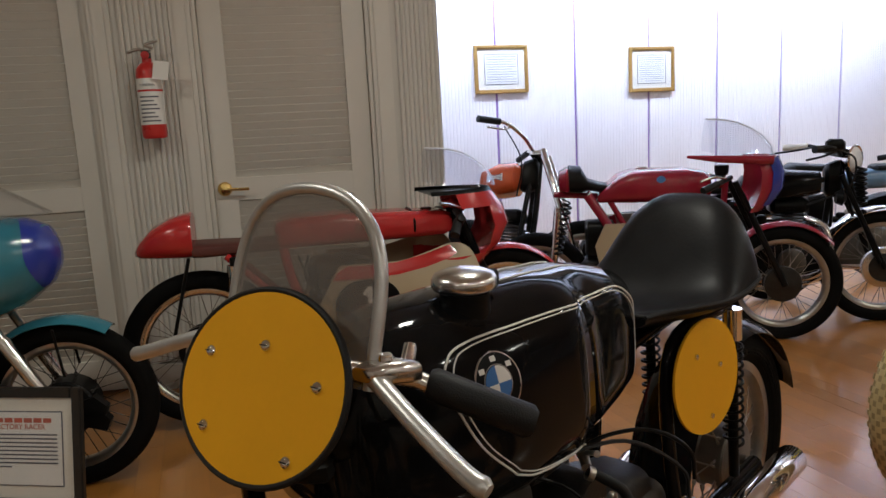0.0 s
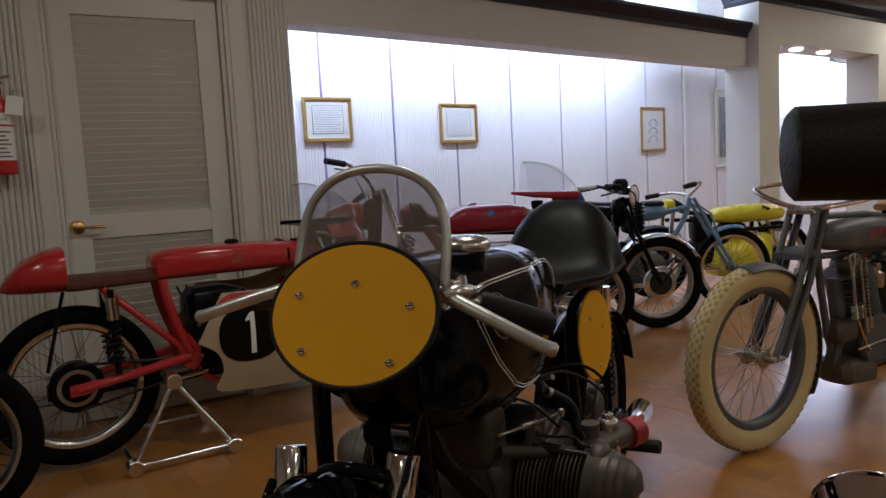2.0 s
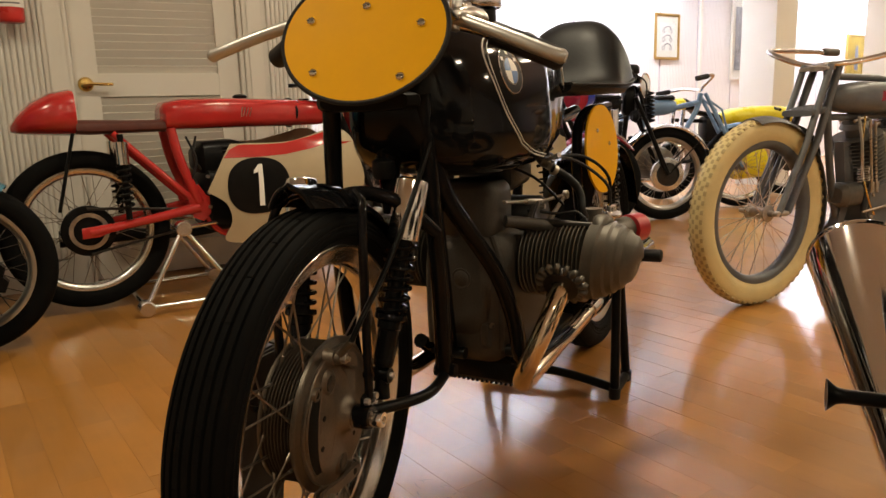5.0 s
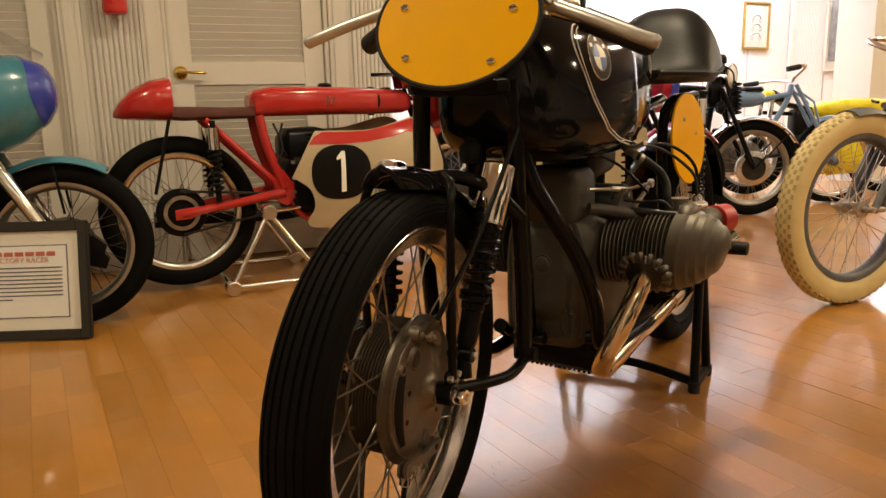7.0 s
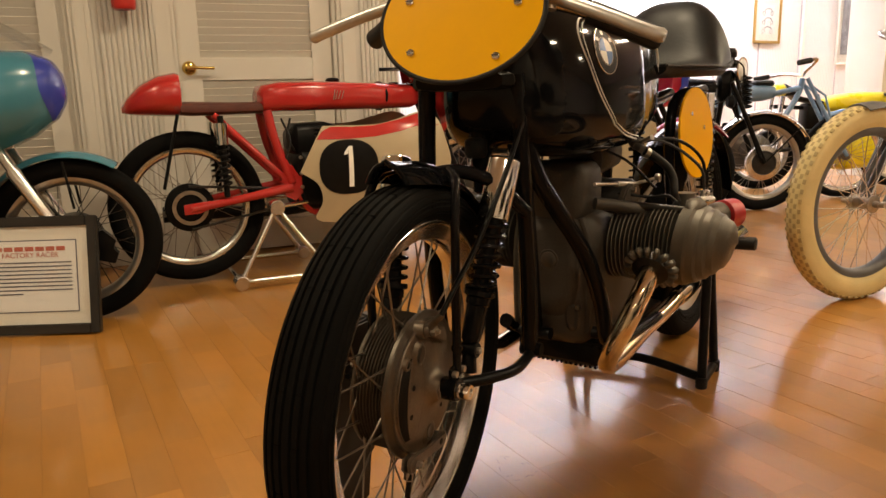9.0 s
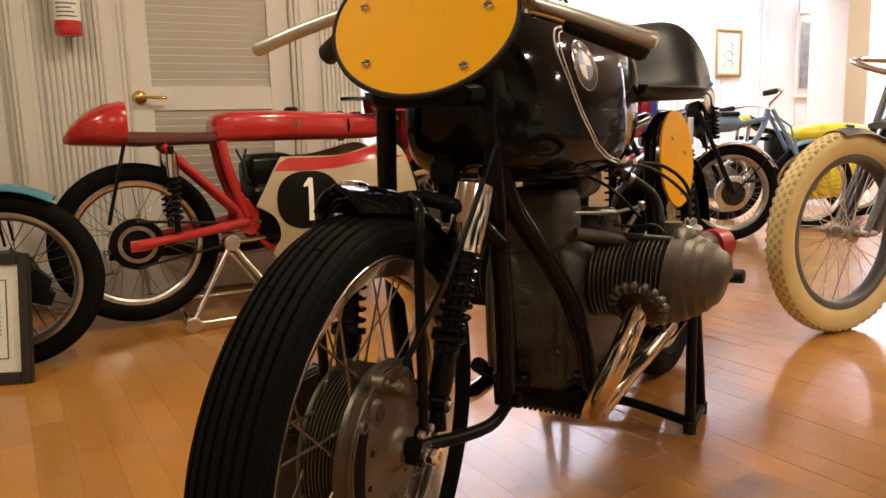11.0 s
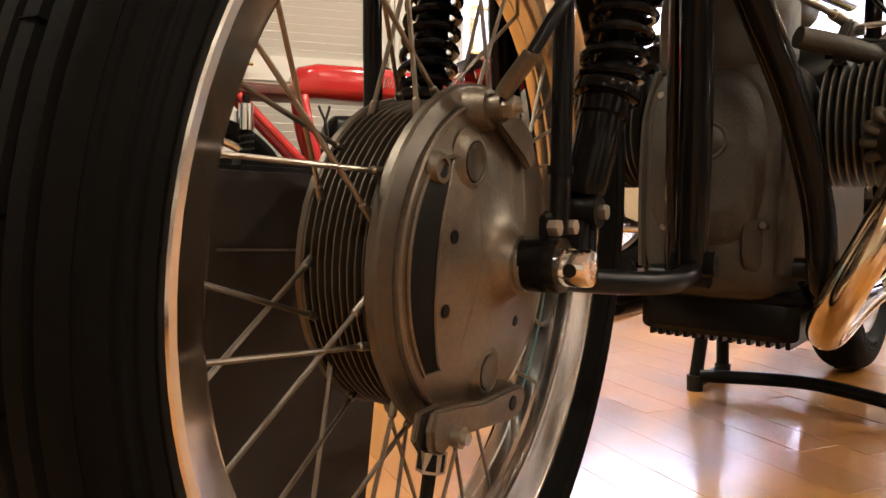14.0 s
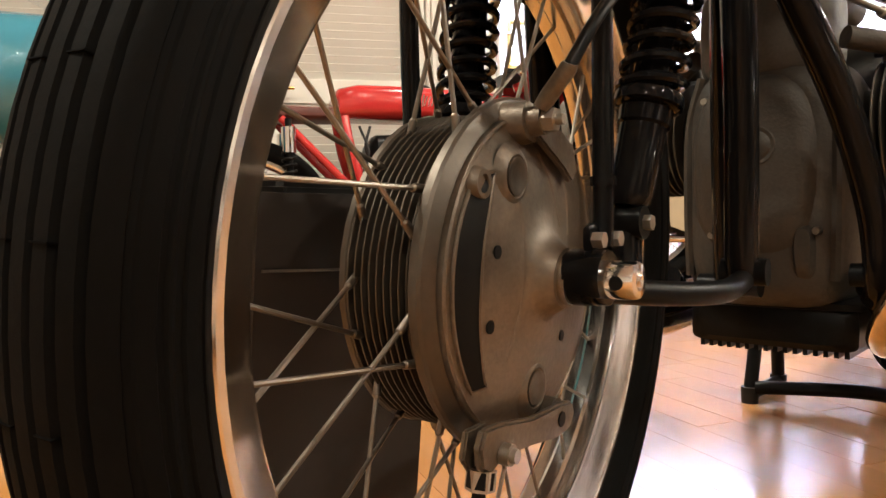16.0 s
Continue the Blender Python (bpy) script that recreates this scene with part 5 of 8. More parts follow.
    part("bell_cap", bar([(0.682, s * 0.253, 0.487), (0.685, s * 0.254, 0.487), (0.722, s * 0.27, 0.487), (0.727, s * 0.272, 0.487)], [0.028, 0.0335, 0.0335, 0.028], 28), REDRUB, cb, "red rubber bell-mouth cap")
    part("throttle_cable", bar(curve([(0.645, s * 0.222, 0.548), (0.64, s * 0.21, 0.6), (0.56, s * 0.15, 0.66), (0.4, s * 0.1, 0.67), (0.3, s * 0.07, 0.69)], 6), 0.0035, 6), GRIPR, cb)
    part("push_rod_tube", bar([(cx - 0.02, s * 0.1, cz + 0.085), (cx - 0.01, s * 0.245, cz + 0.078)], 0.008, 12), DARKM, cyl)
part("magneto_cover", loft([(0.316, 0, 0.565, 0.05, 0.045), (0.321, 0, 0.567, 0.066, 0.058), (0.335, 0, 0.569, 0.074, 0.064), (0.41, 0, 0.569, 0.072, 0.062), (0.425, 0, 0.566, 0.062, 0.052), (0.43, 0, 0.565, 0.045, 0.04)], 40, 4.5), CASED, eng, "grimy cast magneto housing", smooth=60)
# added block that keeps the gap under the tank dark; not a known part
part("gap_block", loft([(0.425, 0, 0.63, 0.04, 0.03), (0.435, 0, 0.63, 0.062, 0.042), (0.45, 0, 0.634, 0.068, 0.045), (0.56, 0, 0.638, 0.06, 0.04), (0.58, 0, 0.638, 0.045, 0.03)], 36, 3.2), DARKM, eng, "dark block added to close the bright gap under the tank")
part("dynamo", lathe([(0, -0.09), (0.04, -0.09), (0.046, -0.08), (0.046, 0.08), (0.04, 0.09), (0, 0.09)], (0.56, 0, 0.53), "y", 24), DARKM, eng)
part("gearbox", loft([(0.62, 0, 0.42, 0.07, 0.08), (0.7, 0, 0.42, 0.085, 0.09), (0.8, 0, 0.41, 0.07, 0.08)], 20, 4), DARKM, eng)

# taps, linkages and hoses under the tank
for s in (-1, 1):
    tp = part("fuel_tap", bar([(0.5, s * 0.1, 0.668), (0.485, s * 0.12, 0.655), (0.484, s * 0.121, 0.654), (0.462, s * 0.142, 0.648)], [0.011, 0.011, 0.0085, 0.0085], 12), STEEL, flat_twin, "dull steel fuel tap")
    part("tap_lever", bar([(0.485, s * 0.12, 0.658), (0.47, s * 0.15, 0.672), (0.466, s * 0.158, 0.674)], [0.004, 0.004, 0.006], 10), STEEL, tp)
    part("hose_clip", lathe([(0.0085, -0.005), (0.0112, -0.005), (0.0112, 0.005), (0.0085, 0.005)], (0, 0, 0), along((0.458, s * 0.15, 0.643), (0.474, s * 0.163, 0.633)), 18, closed=True), STEEL, tp)
    part("fuel_hose", bar(curve([(0.46, s * 0.144, 0.647), (0.474, s * 0.163, 0.633), (0.498, s * 0.182, 0.61), (0.502, s * 0.194, 0.584), (0.492, s * 0.2, 0.556), (0.51, s * 0.202, 0.535)], 5), 0.0088, 12), GRIPR, tp, "thick black rubber fuel hose")
    part("breather_hose", bar(curve([(0.52, s * 0.09, 0.645), (0.56, s * 0.12, 0.662), (0.615, s * 0.155, 0.662), (0.66, s * 0.185, 0.64), (0.688, s * 0.205, 0.605), (0.69, s * 0.21, 0.56)], 6), 0.0038, 8), SATINB, flat_twin, "thin black hose")
    rod = part("tie_rod", bar([(0.33, s * 0.09, 0.588), (0.4, s * 0.108, 0.582), (0.402, s * 0.108, 0.582), (0.455, s * 0.121, 0.576), (0.457, s * 0.121, 0.576), (0.505, s * 0.16, 0.586)], [0.004, 0.004, 0.0068, 0.0068, 0.0035, 0.0035], 10), STEEL, flat_twin, "dull steel linkage rod")
    part("rod_eye", lathe([(0.004, -0.005), (0.009, -0.005), (0.0095, 0.0), (0.009, 0.005), (0.004, 0.005)], (0.505, s * 0.16, 0.586), "y", 16, closed=True), STEEL, rod)
    part("link_arm", bar([(0.505, s * 0.16, 0.586), (0.45, s * 0.142, 0.538)], [0.0035, 0.006], 8), STEEL, rod)
    part("gusset", prism([(0.385, 0.52), (0.4, 0.555), (0.43, 0.58), (0.452, 0.582), (0.462, 0.555), (0.49, 0.52)], min(s * 0.112, s * 0.126), max(s * 0.112, s * 0.126)), CASED, eng, "cast bracket above the barrel", bevel=0.003)
    part("gusset_bolt", lathe([(0, -0.006), (0.006, -0.006), (0.0065, 0), (0.0065, 0.01), (0, 0.01)], (0.44, s * 0.13, 0.567), "y", 6), STEEL, eng)
    part("oil_gallery", bar(curve([(0.345, s * 0.085, 0.548), (0.38, s * 0.12, 0.54), (0.44, s * 0.175, 0.522), (0.465, s * 0.215, 0.51)], 5), 0.0125, 14), CASED, eng, "cast oil gallery over the barrel")
    part("cable", bar(curve([(0.12, s * 0.05, 0.74), (0.3, s * 0.07, 0.68), (0.42, s * 0.12, 0.63), (0.46, s * 0.17, 0.57)], 5), 0.003, 6), SATINB, flat_twin)
    plug = part("plug_cap", bar([(0.436, s * 0.214, 0.508), (0.438, s * 0.216, 0.522), (0.441, s * 0.22, 0.538), (0.445, s * 0.221, 0.546)], [0.0105, 0.0105, 0.0085, 0.005], 14), SATINB, flat_twin, "black spark plug cap")
    part("plug_lead", bar(curve([(0.444, s * 0.221, 0.545), (0.452, s * 0.2, 0.556), (0.45, s * 0.16, 0.552), (0.43, s * 0.1, 0.56)], 5), 0.0032, 8), GRIPR, plug)
    part("push_rod_tube", bar([(0.47, s * 0.1, 0.525), (0.475, s * 0.235, 0.515)], 0.008, 12), DARKM, eng)

# the stand under it
std = thing("paddock_stand", pose(BX, BY, 0, 0, 0, 27), "black tubular steel paddock stand under the racer", "stand")
for s in (-1, 1):
    a, b, c = (0.83, s * 0.19, 0.016), (0.975, s * 0.185, 0.016), (0.905, s * 0.175, 0.355)
    part("upright", bar([a, (0.895, s * 0.175, 0.355)], 0.0125, 12), SATINB, std)
    part("upright", bar([b, (0.915, s * 0.175, 0.355)], 0.0125, 12), SATINB, std)
    part("side_bar", bar([a, b], 0.0125, 12), SATINB, std)
    part("foot", bar([(0.83, s * 0.19, 0.0), (0.83, s * 0.19, 0.03)], [0.015, 0.016], 12), GRIPR, std, "black rubber foot")
    part("foot", bar([(0.975, s * 0.185, 0.0), (0.975, s * 0.185, 0.03)], [0.015, 0.016], 12), GRIPR, std)
part("cross_bar", bar(curve([(0.83, -0.18, 0.03), (0.86, -0.08, 0.035), (0.875, 0, 0.037), (0.86, 0.08, 0.035), (0.83, 0.18, 0.03)], 4), 0.0125, 12), SATINB, std)
part("top_bar", bar([(0.905, -0.2, 0.36), (0.905, 0.2, 0.36)], 0.013, 12), SATINB, std)


# ---------------------------------------------------------------- red racer, number one, on its alloy stand
redbike = thing("racing_motorcycle", pose(0.02, 2.25, 0, 0, 0, -4), "red vintage racing motorcycle with a beige fairing numbered 1", "motorcycle")
MR = 0.322
rw = wheel(redbike, Matrix.Translation((0, 0, 0.338)), MR, 0.075, 0.25, [(r * 1.12, y) for r, y in DRUMHUB], 36, hub_mat=SATINB, spoke_r=0.0016, rim=ALLOY)
part("sprocket", lathe([(0.058, -0.003), (0.074, -0.003), (0.074, 0.003), (0.058, 0.003)], (0, -0.062, 0), "y", 36, closed=True), STEEL, rw)
fw = wheel(redbike, Matrix.Translation((1.3, 0, MR)), MR, 0.075, 0.25, DRUMHUB, 36, hub_mat=DARKM, spoke_r=0.0016, rim=ALLOY)
tl = part("tail_fairing", loft([(-0.225, 0, 0.752, 0.02, 0.012), (-0.2, 0, 0.768, 0.075, 0.035), (-0.15, 0, 0.79, 0.108, 0.062), (-0.08, 0, 0.805, 0.122, 0.082), (-0.015, 0, 0.81, 0.125, 0.09), (0.0, 0, 0.81, 0.12, 0.086)], 28, 2.7), RACERED, redbike, "scuffed red rounded seat tail")
part("seat", loft([(-0.005, 0, 0.752, 0.115, 0.028), (0.04, 0, 0.75, 0.11, 0.03), (0.2, 0, 0.748, 0.1, 0.026), (0.33, 0, 0.748, 0.095, 0.025)], 22, 3.5), BROWNL, redbike, "worn dark brown leather seat")
mt = part("fuel_tank", loft([(0.315, 0, 0.78, 0.06, 0.035), (0.33, 0, 0.785, 0.105, 0.056), (0.4, 0, 0.792, 0.125, 0.064), (0.6, 0, 0.792, 0.13, 0.064), (0.85, 0, 0.786, 0.12, 0.06), (1.02, 0, 0.782, 0.1, 0.054), (1.06, 0, 0.78, 0.07, 0.04)], 30, 4), RACERED, redbike, "long red fuel tank", smooth=55)
t = bvh_of(mt)
part("tank_strap", bar([(0.885, y, z) for y, z in ellipse(0, 0.786, 0.122, 0.062, 28)], 0.0055, 6, True), SATINB, mt, "black rubber tank strap")
part("filler_cap", lathe([(0, 0), (0.03, 0), (0.032, 0.008), (0.022, 0.016), (0, 0.018)], (0.665, -0.01, 0.854), "z", 24), SATINB, mt)
part("filler_cap", lathe([(0, 0), (0.024, 0), (0.026, 0.004), (0.022, 0.009), (0, 0.01)], (0.96, -0.01, 0.838), "z", 24), SATINB, mt)
part("damper_knob", bar([(1.02, -0.07, 0.86), (1.05, -0.08, 0.87), (1.09, -0.08, 0.85)], [0.018, 0.024, 0.018], 12), RACERED, mt, "red painted fork top")
part("near_grip", bar([(1.08, -0.12, 0.83), (1.05, -0.2, 0.8), (1.049, -0.202, 0.799), (1.02, -0.25, 0.75)], [0.013, 0.013, 0.02, 0.02], 12), GRIPR, mt, "black clip-on grip")
for s in (-1, 1):
    bg = part("badge", bar([on_side(t, 0.632, 0.772, s, 0.002), on_side(t, 0.64, 0.815, s, 0.002)], 0.0022, 5), ALLOY, mt, "small silver tank badge of slanted strokes")
    for k in range(3):
        part("badge_stroke", bar([on_side(t, 0.64 + 0.014 * k, 0.775, s, 0.003), on_side(t, 0.652 + 0.014 * k, 0.812, s, 0.003)], 0.0018, 5), ALLOY, bg)
fr = part("frame", bar(curve([(0.345, -0.09, 0.735), (0.37, -0.1, 0.6), (0.43, -0.105, 0.42)], 5), 0.02), RACERED, redbike, "red tubular frame")
part("frame_tube", bar(curve([(0.345, 0.09, 0.735), (0.37, 0.1, 0.6), (0.43, 0.105, 0.42)], 5), 0.02), RACERED, fr)
for s in (-1, 1):
    part("seat_stay", bar([(0.12, s * 0.095, 0.725), (0.42, s * 0.1, 0.42)], 0.0145, 10), RACERED, fr)
    part("swing_arm", bar([(0.0, s * 0.1, 0.338), (0.2, s * 0.105, 0.365), (0.43, s * 0.105, 0.4)], [0.017, 0.018, 0.022], 10), RACERED, fr)
    part("axle_lug", loft([(-0.03, s * 0.1, 0.336, 0.008, 0.022), (0.03, s * 0.1, 0.34, 0.009, 0.024), (0.08, s * 0.1, 0.35, 0.008, 0.018)], 12, 5), RACERED, fr)
    part("pivot_plate", prism([(0.38, 0.46), (0.4, 0.36), (0.44, 0.34), (0.5, 0.4), (0.52, 0.42), (0.46, 0.45), (0.43, 0.5)], s * 0.1, s * 0.112), RACERED, fr)
    sh = part("shock_absorber", bar([(0.145, s * 0.115, 0.69), (0.145, s * 0.115, 0.6), (0.145, s * 0.115, 0.598)], [0.026, 0.026, 0.012], 18), CHROME, redbike, "chromed spring unit")
    part("spring", coil((0.145, s * 0.115, 0.6), (0.147, s * 0.115, 0.43), 0.023, 7, 0.005), SATINB, sh)
    part("damper", bar([(0.145, s * 0.115, 0.72), (0.148, s * 0.115, 0.38)], 0.013, 10), SATINB, sh)
    part("lower_rail", bar(curve([(0.45, s * 0.09, 0.37), (0.55, s * 0.1, 0.27), (0.9, s * 0.1, 0.26), (1.05, s * 0.05, 0.5)], 5), 0.013), RACERED, fr)
    part("fork_leg", bar([(1.3, s * 0.07, 0.3), (1.08, s * 0.07, 0.84)], 0.017, 12), SATINB, redbike, "dark front fork leg")
part("stay_rod", bar([(-0.02, -0.1, 0.73), (-0.1, -0.12, 0.43)], 0.007, 8), SATINB, fr)
part("clip_on_bar", bar([(1.07, -0.08, 0.83), (1.06, -0.2, 0.815)], 0.011, 10), SATINB, redbike)
g = part("clip_on_bar", bar([(1.07, 0.08, 0.83), (1.06, 0.2, 0.815)], 0.011, 10), SATINB, redbike)
part("grip", bar([(1.045, -0.185, 0.775), (1.06, -0.22, 0.815), (1.062, -0.225, 0.82)], [0.018, 0.02, 0.012], 12), GRIPR, g)
part("brake_lever", bar(curve([(1.09, -0.14, 0.84), (1.02, -0.22, 0.87), (0.96, -0.27, 0.885)], 5), 0.008), ALLOY, g)
en = part("engine", loft([(0.44, 0, 0.42, 0.08, 0.1), (0.48, 0, 0.43, 0.12, 0.14), (0.8, 0, 0.4, 0.12, 0.13), (0.9, 0, 0.4, 0.08, 0.1)], 22, 4), SATINB, redbike, "black engine behind the fairing")
part("cylinder_head", loft([(0.44, 0, 0.6, 0.07, 0.04), (0.47, 0, 0.6, 0.1, 0.075), (0.6, 0, 0.6, 0.1, 0.08), (0.7, 0, 0.6, 0.07, 0.05)], 18, 4), SATINB, en)
for zz in (0.4, 0.46, 0.53):
    part("case_bolt", lathe([(0, 0), (0.008, 0), (0.008, -0.012), (0, -0.012)], (0.47, -0.118, zz), "y", 8), STEEL, en)
part("cable", bar(curve([(0.44, -0.1, 0.7), (0.42, -0.11, 0.62), (0.45, -0.1, 0.56)], 5), 0.005, 8), GRIPR, en)
part("cable", bar(curve([(0.4, -0.1, 0.7), (0.43, -0.12, 0.6), (0.4, -0.11, 0.5), (0.44, -0.1, 0.44)], 5), 0.005, 8), GRIPR, en)
for i in range(9):
    part("cooling_fin", lathe([(0.03, 0), (0.075, 0), (0.075, 0.004), (0.03, 0.004)], (0.6, -0.05, 0.52 + i * 0.016), "z", 24, closed=True), DARKM, en)
part("carburettor", lathe([(0, 0), (0.022, 0), (0.026, 0.02), (0.026, 0.07), (0.016, 0.08), (0, 0.08)], (0.47, -0.05, 0.58), "z", 16), DARKM, en)
part("chain", bar([(0.45, -0.085, 0.39), (0.0, -0.06, 0.43)], 0.006, 6), DARKM, en)
part("chain", bar([(0.45, -0.085, 0.33), (0.0, -0.06, 0.245)], 0.006, 6), DARKM, en)
part("exhaust_pipe", bar(curve([(0.75, 0.12, 0.3), (0.45, 0.14, 0.26), (0.2, 0.14, 0.28), (-0.1, 0.14, 0.29)], 5), [0.02] * 8 + [0.022, 0.024, 0.027, 0.03, 0.032, 0.034, 0.036, 0.036], 14), SATINB, redbike, "matt black exhaust")
# lower fairing: side panels bulging outward, joined under the engine
OUT = [(0.435, 0.475), (0.535, 0.645), (0.58, 0.664), (0.78, 0.662), (0.9, 0.685), (1.02, 0.712), (1.1, 0.68), (1.14, 0.58), (1.16, 0.45), (1.05, 0.3), (0.9, 0.235), (0.62, 0.24), (0.5, 0.265), (0.53, 0.34), (0.51, 0.42)]


def fairing_side(s):
    bm = bmesh.new()
    cx, cz = 0.8, 0.45
    line = [(p.x, p.z) for p in curve([(x, 0, z) for x, z in OUT + OUT[:1]], 4)[:-1]]

    def yy(x, z):
        return s * (0.245 - 0.5 * max(0, x - 0.85) ** 2 - 0.55 * (z - 0.5) ** 2 * (1 if z < 0.5 else 1.6))
    mid = bm.verts.new((cx, yy(cx, cz), cz))
    rows = [[bm.verts.new((cx + (x - cx) * k / 5, yy(cx + (x - cx) * k / 5, cz + (z - cz) * k / 5), cz + (z - cz) * k / 5)) for x, z in line] for k in range(1, 6)]
    n = len(line)
    for j in range(n):
        bm.faces.new((mid, rows[0][j], rows[0][(j + 1) % n]))
        for a, b in zip(rows, rows[1:]):
            bm.faces.new((a[j], b[j], b[(j + 1) % n], a[(j + 1) % n]))
    bmesh.ops.recalc_face_normals(bm, faces=bm.faces)
    bmesh.ops.solidify(bm, geom=bm.faces[:], thickness=0.004)
    return bm


for s in (-1, 1):
    fs = part("fairing_side", fairing_side(s), BEIGE, redbike, "silver-beige lower fairing with a red upper band")
    t = bvh_of(fs)
    part("red_band", decal(t, [(0.515, 0.608), (0.54, 0.64), (0.58, 0.659), (0.68, 0.656), (0.78, 0.658), (0.9, 0.68), (1.01, 0.706), (1.04, 0.67), (1.0, 0.652), (0.9, 0.628), (0.78, 0.61), (0.65, 0.605)], s, 4), RACERED, fs)
    dk = part("number_disc", decal(t, [(0.652 + 0.134 * math.copysign(abs(math.cos(q)) ** 0.82, math.cos(q)), 0.485 + 0.118 * math.copysign(abs(math.sin(q)) ** 0.85, math.sin(q))) for q in (2 * math.pi * i / 40 for i in range(40))], s, 4, 0.002), SATINB, fs, "black number disc")
    for quad in ([(0.648, 0.4), (0.67, 0.4), (0.67, 0.575), (0.651, 0.575)], [(0.63, 0.538), (0.649, 0.543), (0.652, 0.574), (0.632, 0.55)]):
        line = [(a[0] + (b[0] - a[0]) * k / 6, a[1] + (b[1] - a[1]) * k / 6) for a, b in zip(quad, quad[1:] + quad[:1]) for k in range(6)]
        part("digit_stroke", decal(t, line if s < 0 else [(1.31 - x, z) for x, z in line], s, 4, 0.0045), WHITE, dk, "white painted figure 1")
# upper fairing: a bent red shell round the bars with its screen
def nose_strip(levels, reach, n=27):
    return [[(0.93 + (0.38 + e) * max(0.0, math.cos(q)) ** 0.8, 0.215 * math.sin(q) * w, z) for z, e, w in levels] for q in (radians(-reach + 2 * reach * k / (n - 1)) for k in range(n))]


nose = part("nose_fairing", sheet(nose_strip(((0.57, -0.16, 1.0), (0.63, -0.08, 1.0), (0.68, -0.02, 1.0), (0.76, 0.02, 0.95), (0.84, 0.0, 0.85), (0.9, -0.05, 0.75)), 46), 0.004), RACERED, redbike, "red racing nose fairing")
part("nose_rail", sheet(nose_strip(((0.905, -0.05, 0.75), (0.914, -0.055, 0.74), (0.922, -0.062, 0.72)), 88), 0.004), SATINB, nose, "black upper lip of the fairing")
part("fairing_lining", sheet([[(0.93 + 0.325 * max(0.0, math.cos(q)) ** 0.8, 0.155 * math.sin(q) * k / 4, 0.908) for k in range(-4, 5)] for q in (radians(25 + 62 * j / 12) for j in range(13))], 0.003), SATINB, nose, "matt black inside of the fairing")
part("nose_band", sheet(nose_strip(((0.845, -0.004, 0.845), (0.878, -0.03, 0.785), (0.905, -0.05, 0.75)), 72), 0.004), RACERED, nose)
part("nose_skirt", sheet(nose_strip(((0.56, -0.165, 1.02), (0.6, -0.115, 1.02), (0.65, -0.055, 1.01)), 89), 0.004), RACERED, nose)
rows = bubble(1.28, 0.97, 0.925, 0.175, 0.13)
part("windscreen", sheet(rows, 0.003), CLEAR, redbike, "clear plastic windscreen")
# the reflection along the bubble's ridge, put in as a pale bar
part("screen_glint", bar(rows[9], 0.0035, 6), CLEAR2, redbike, "pale bar standing in for the glint along the screen")
rows = []
for i in range(17):
    q = radians(140 - 125 * i / 16)
    rows.append([(1.3 + (0.342 - 0.02 * abs(u / 3) ** 2) * math.cos(q), 0.05 * u / 3, MR + (0.342 - 0.02 * abs(u / 3) ** 2) * math.sin(q)) for u in range(-3, 4)])
part("front_mudguard", sheet(rows, 0.003), RACERED, redbike, "red front mudguard")
ms = thing("paddock_stand", pose(0.02, 2.25, 0, 0, 0, -4), "polished alloy paddock stand with round feet", "stand")
for s in (-1, 1):
    P, A, B = (0.335, s * 0.19, 0.33), (0.155, s * 0.25, 0.032), (0.54, s * 0.25, 0.032)
    part("leg", bar([P, A], 0.0105, 10), ALLOY, ms)
    part("leg", bar([P, B], 0.0105, 10), ALLOY, ms)
    part("base_bar", bar([A, B], 0.0105, 10), ALLOY, ms)
    for q in (P, A, B):
        part("knuckle", lathe([(0, -0.03), (0.028, -0.03), (0.032, -0.026), (0.032, 0.026), (0.028, 0.03), (0, 0.03)], q, "y", 20), ALLOY, ms)
    part("brace", bar([P, (0.5, s * 0.1, 0.33)], 0.008, 8), ALLOY, ms)
part("cross_bar", bar([(0.155, -0.25, 0.032), (0.155, 0.25, 0.032)], 0.0105, 10), ALLOY, ms)

# ---------------------------------------------------------------- turquoise racer and its placard
cz = thing("racing_motorcycle", pose(-0.44, 1.905, 0, 0, 0, -10), "turquoise racing motorcycle with a blue-fronted fairing", "motorcycle")
CR = 0.297
w = wheel(cz, Matrix.Translation((0, 0, CR)), CR, 0.08, 0.228, [(0, -0.075), (0.02, -0.075), (0.055, -0.068), (0.092, -0.06), (0.098, -0.052), (0.098, 0.04), (0.09, 0.046), (0, 0.05)], 36, hub_mat=SATINB, spoke_r=0.0016, spoke_mat=DARKM)
part("air_scoop", prism([(0.05, -0.06), (0.13, -0.085), (0.145, -0.05), (0.13, -0.03), (0.14, 0.0), (0.1, 0.04), (0.06, 0.03)], -0.07, -0.03), SATINB, w, "black brake scoop")
wheel(cz, Matrix.Translation((-1.3, 0, CR)), CR, 0.085, 0.228, DRUMHUB, 36, hub_mat=DARKM, spoke_r=0.0016)
for s in (-1, 1):
    f = part("fork_leg", bar([(0.0, s * 0.085, CR), (-0.02, s * 0.085, CR + 0.02), (-0.15, s * 0.085, 0.56), (-0.155, s * 0.085, 0.57), (-0.3, s * 0.085, 0.86)], [0.019, 0.021, 0.024, 0.017, 0.017], 16), ALLOY, cz, "polished alloy fork leg")
    part("stay", bar([(0.02, s * 0.075, 0.42), (0.0, s * 0.075, 0.585)], 0.005, 6), SATINB, f)
rows = []
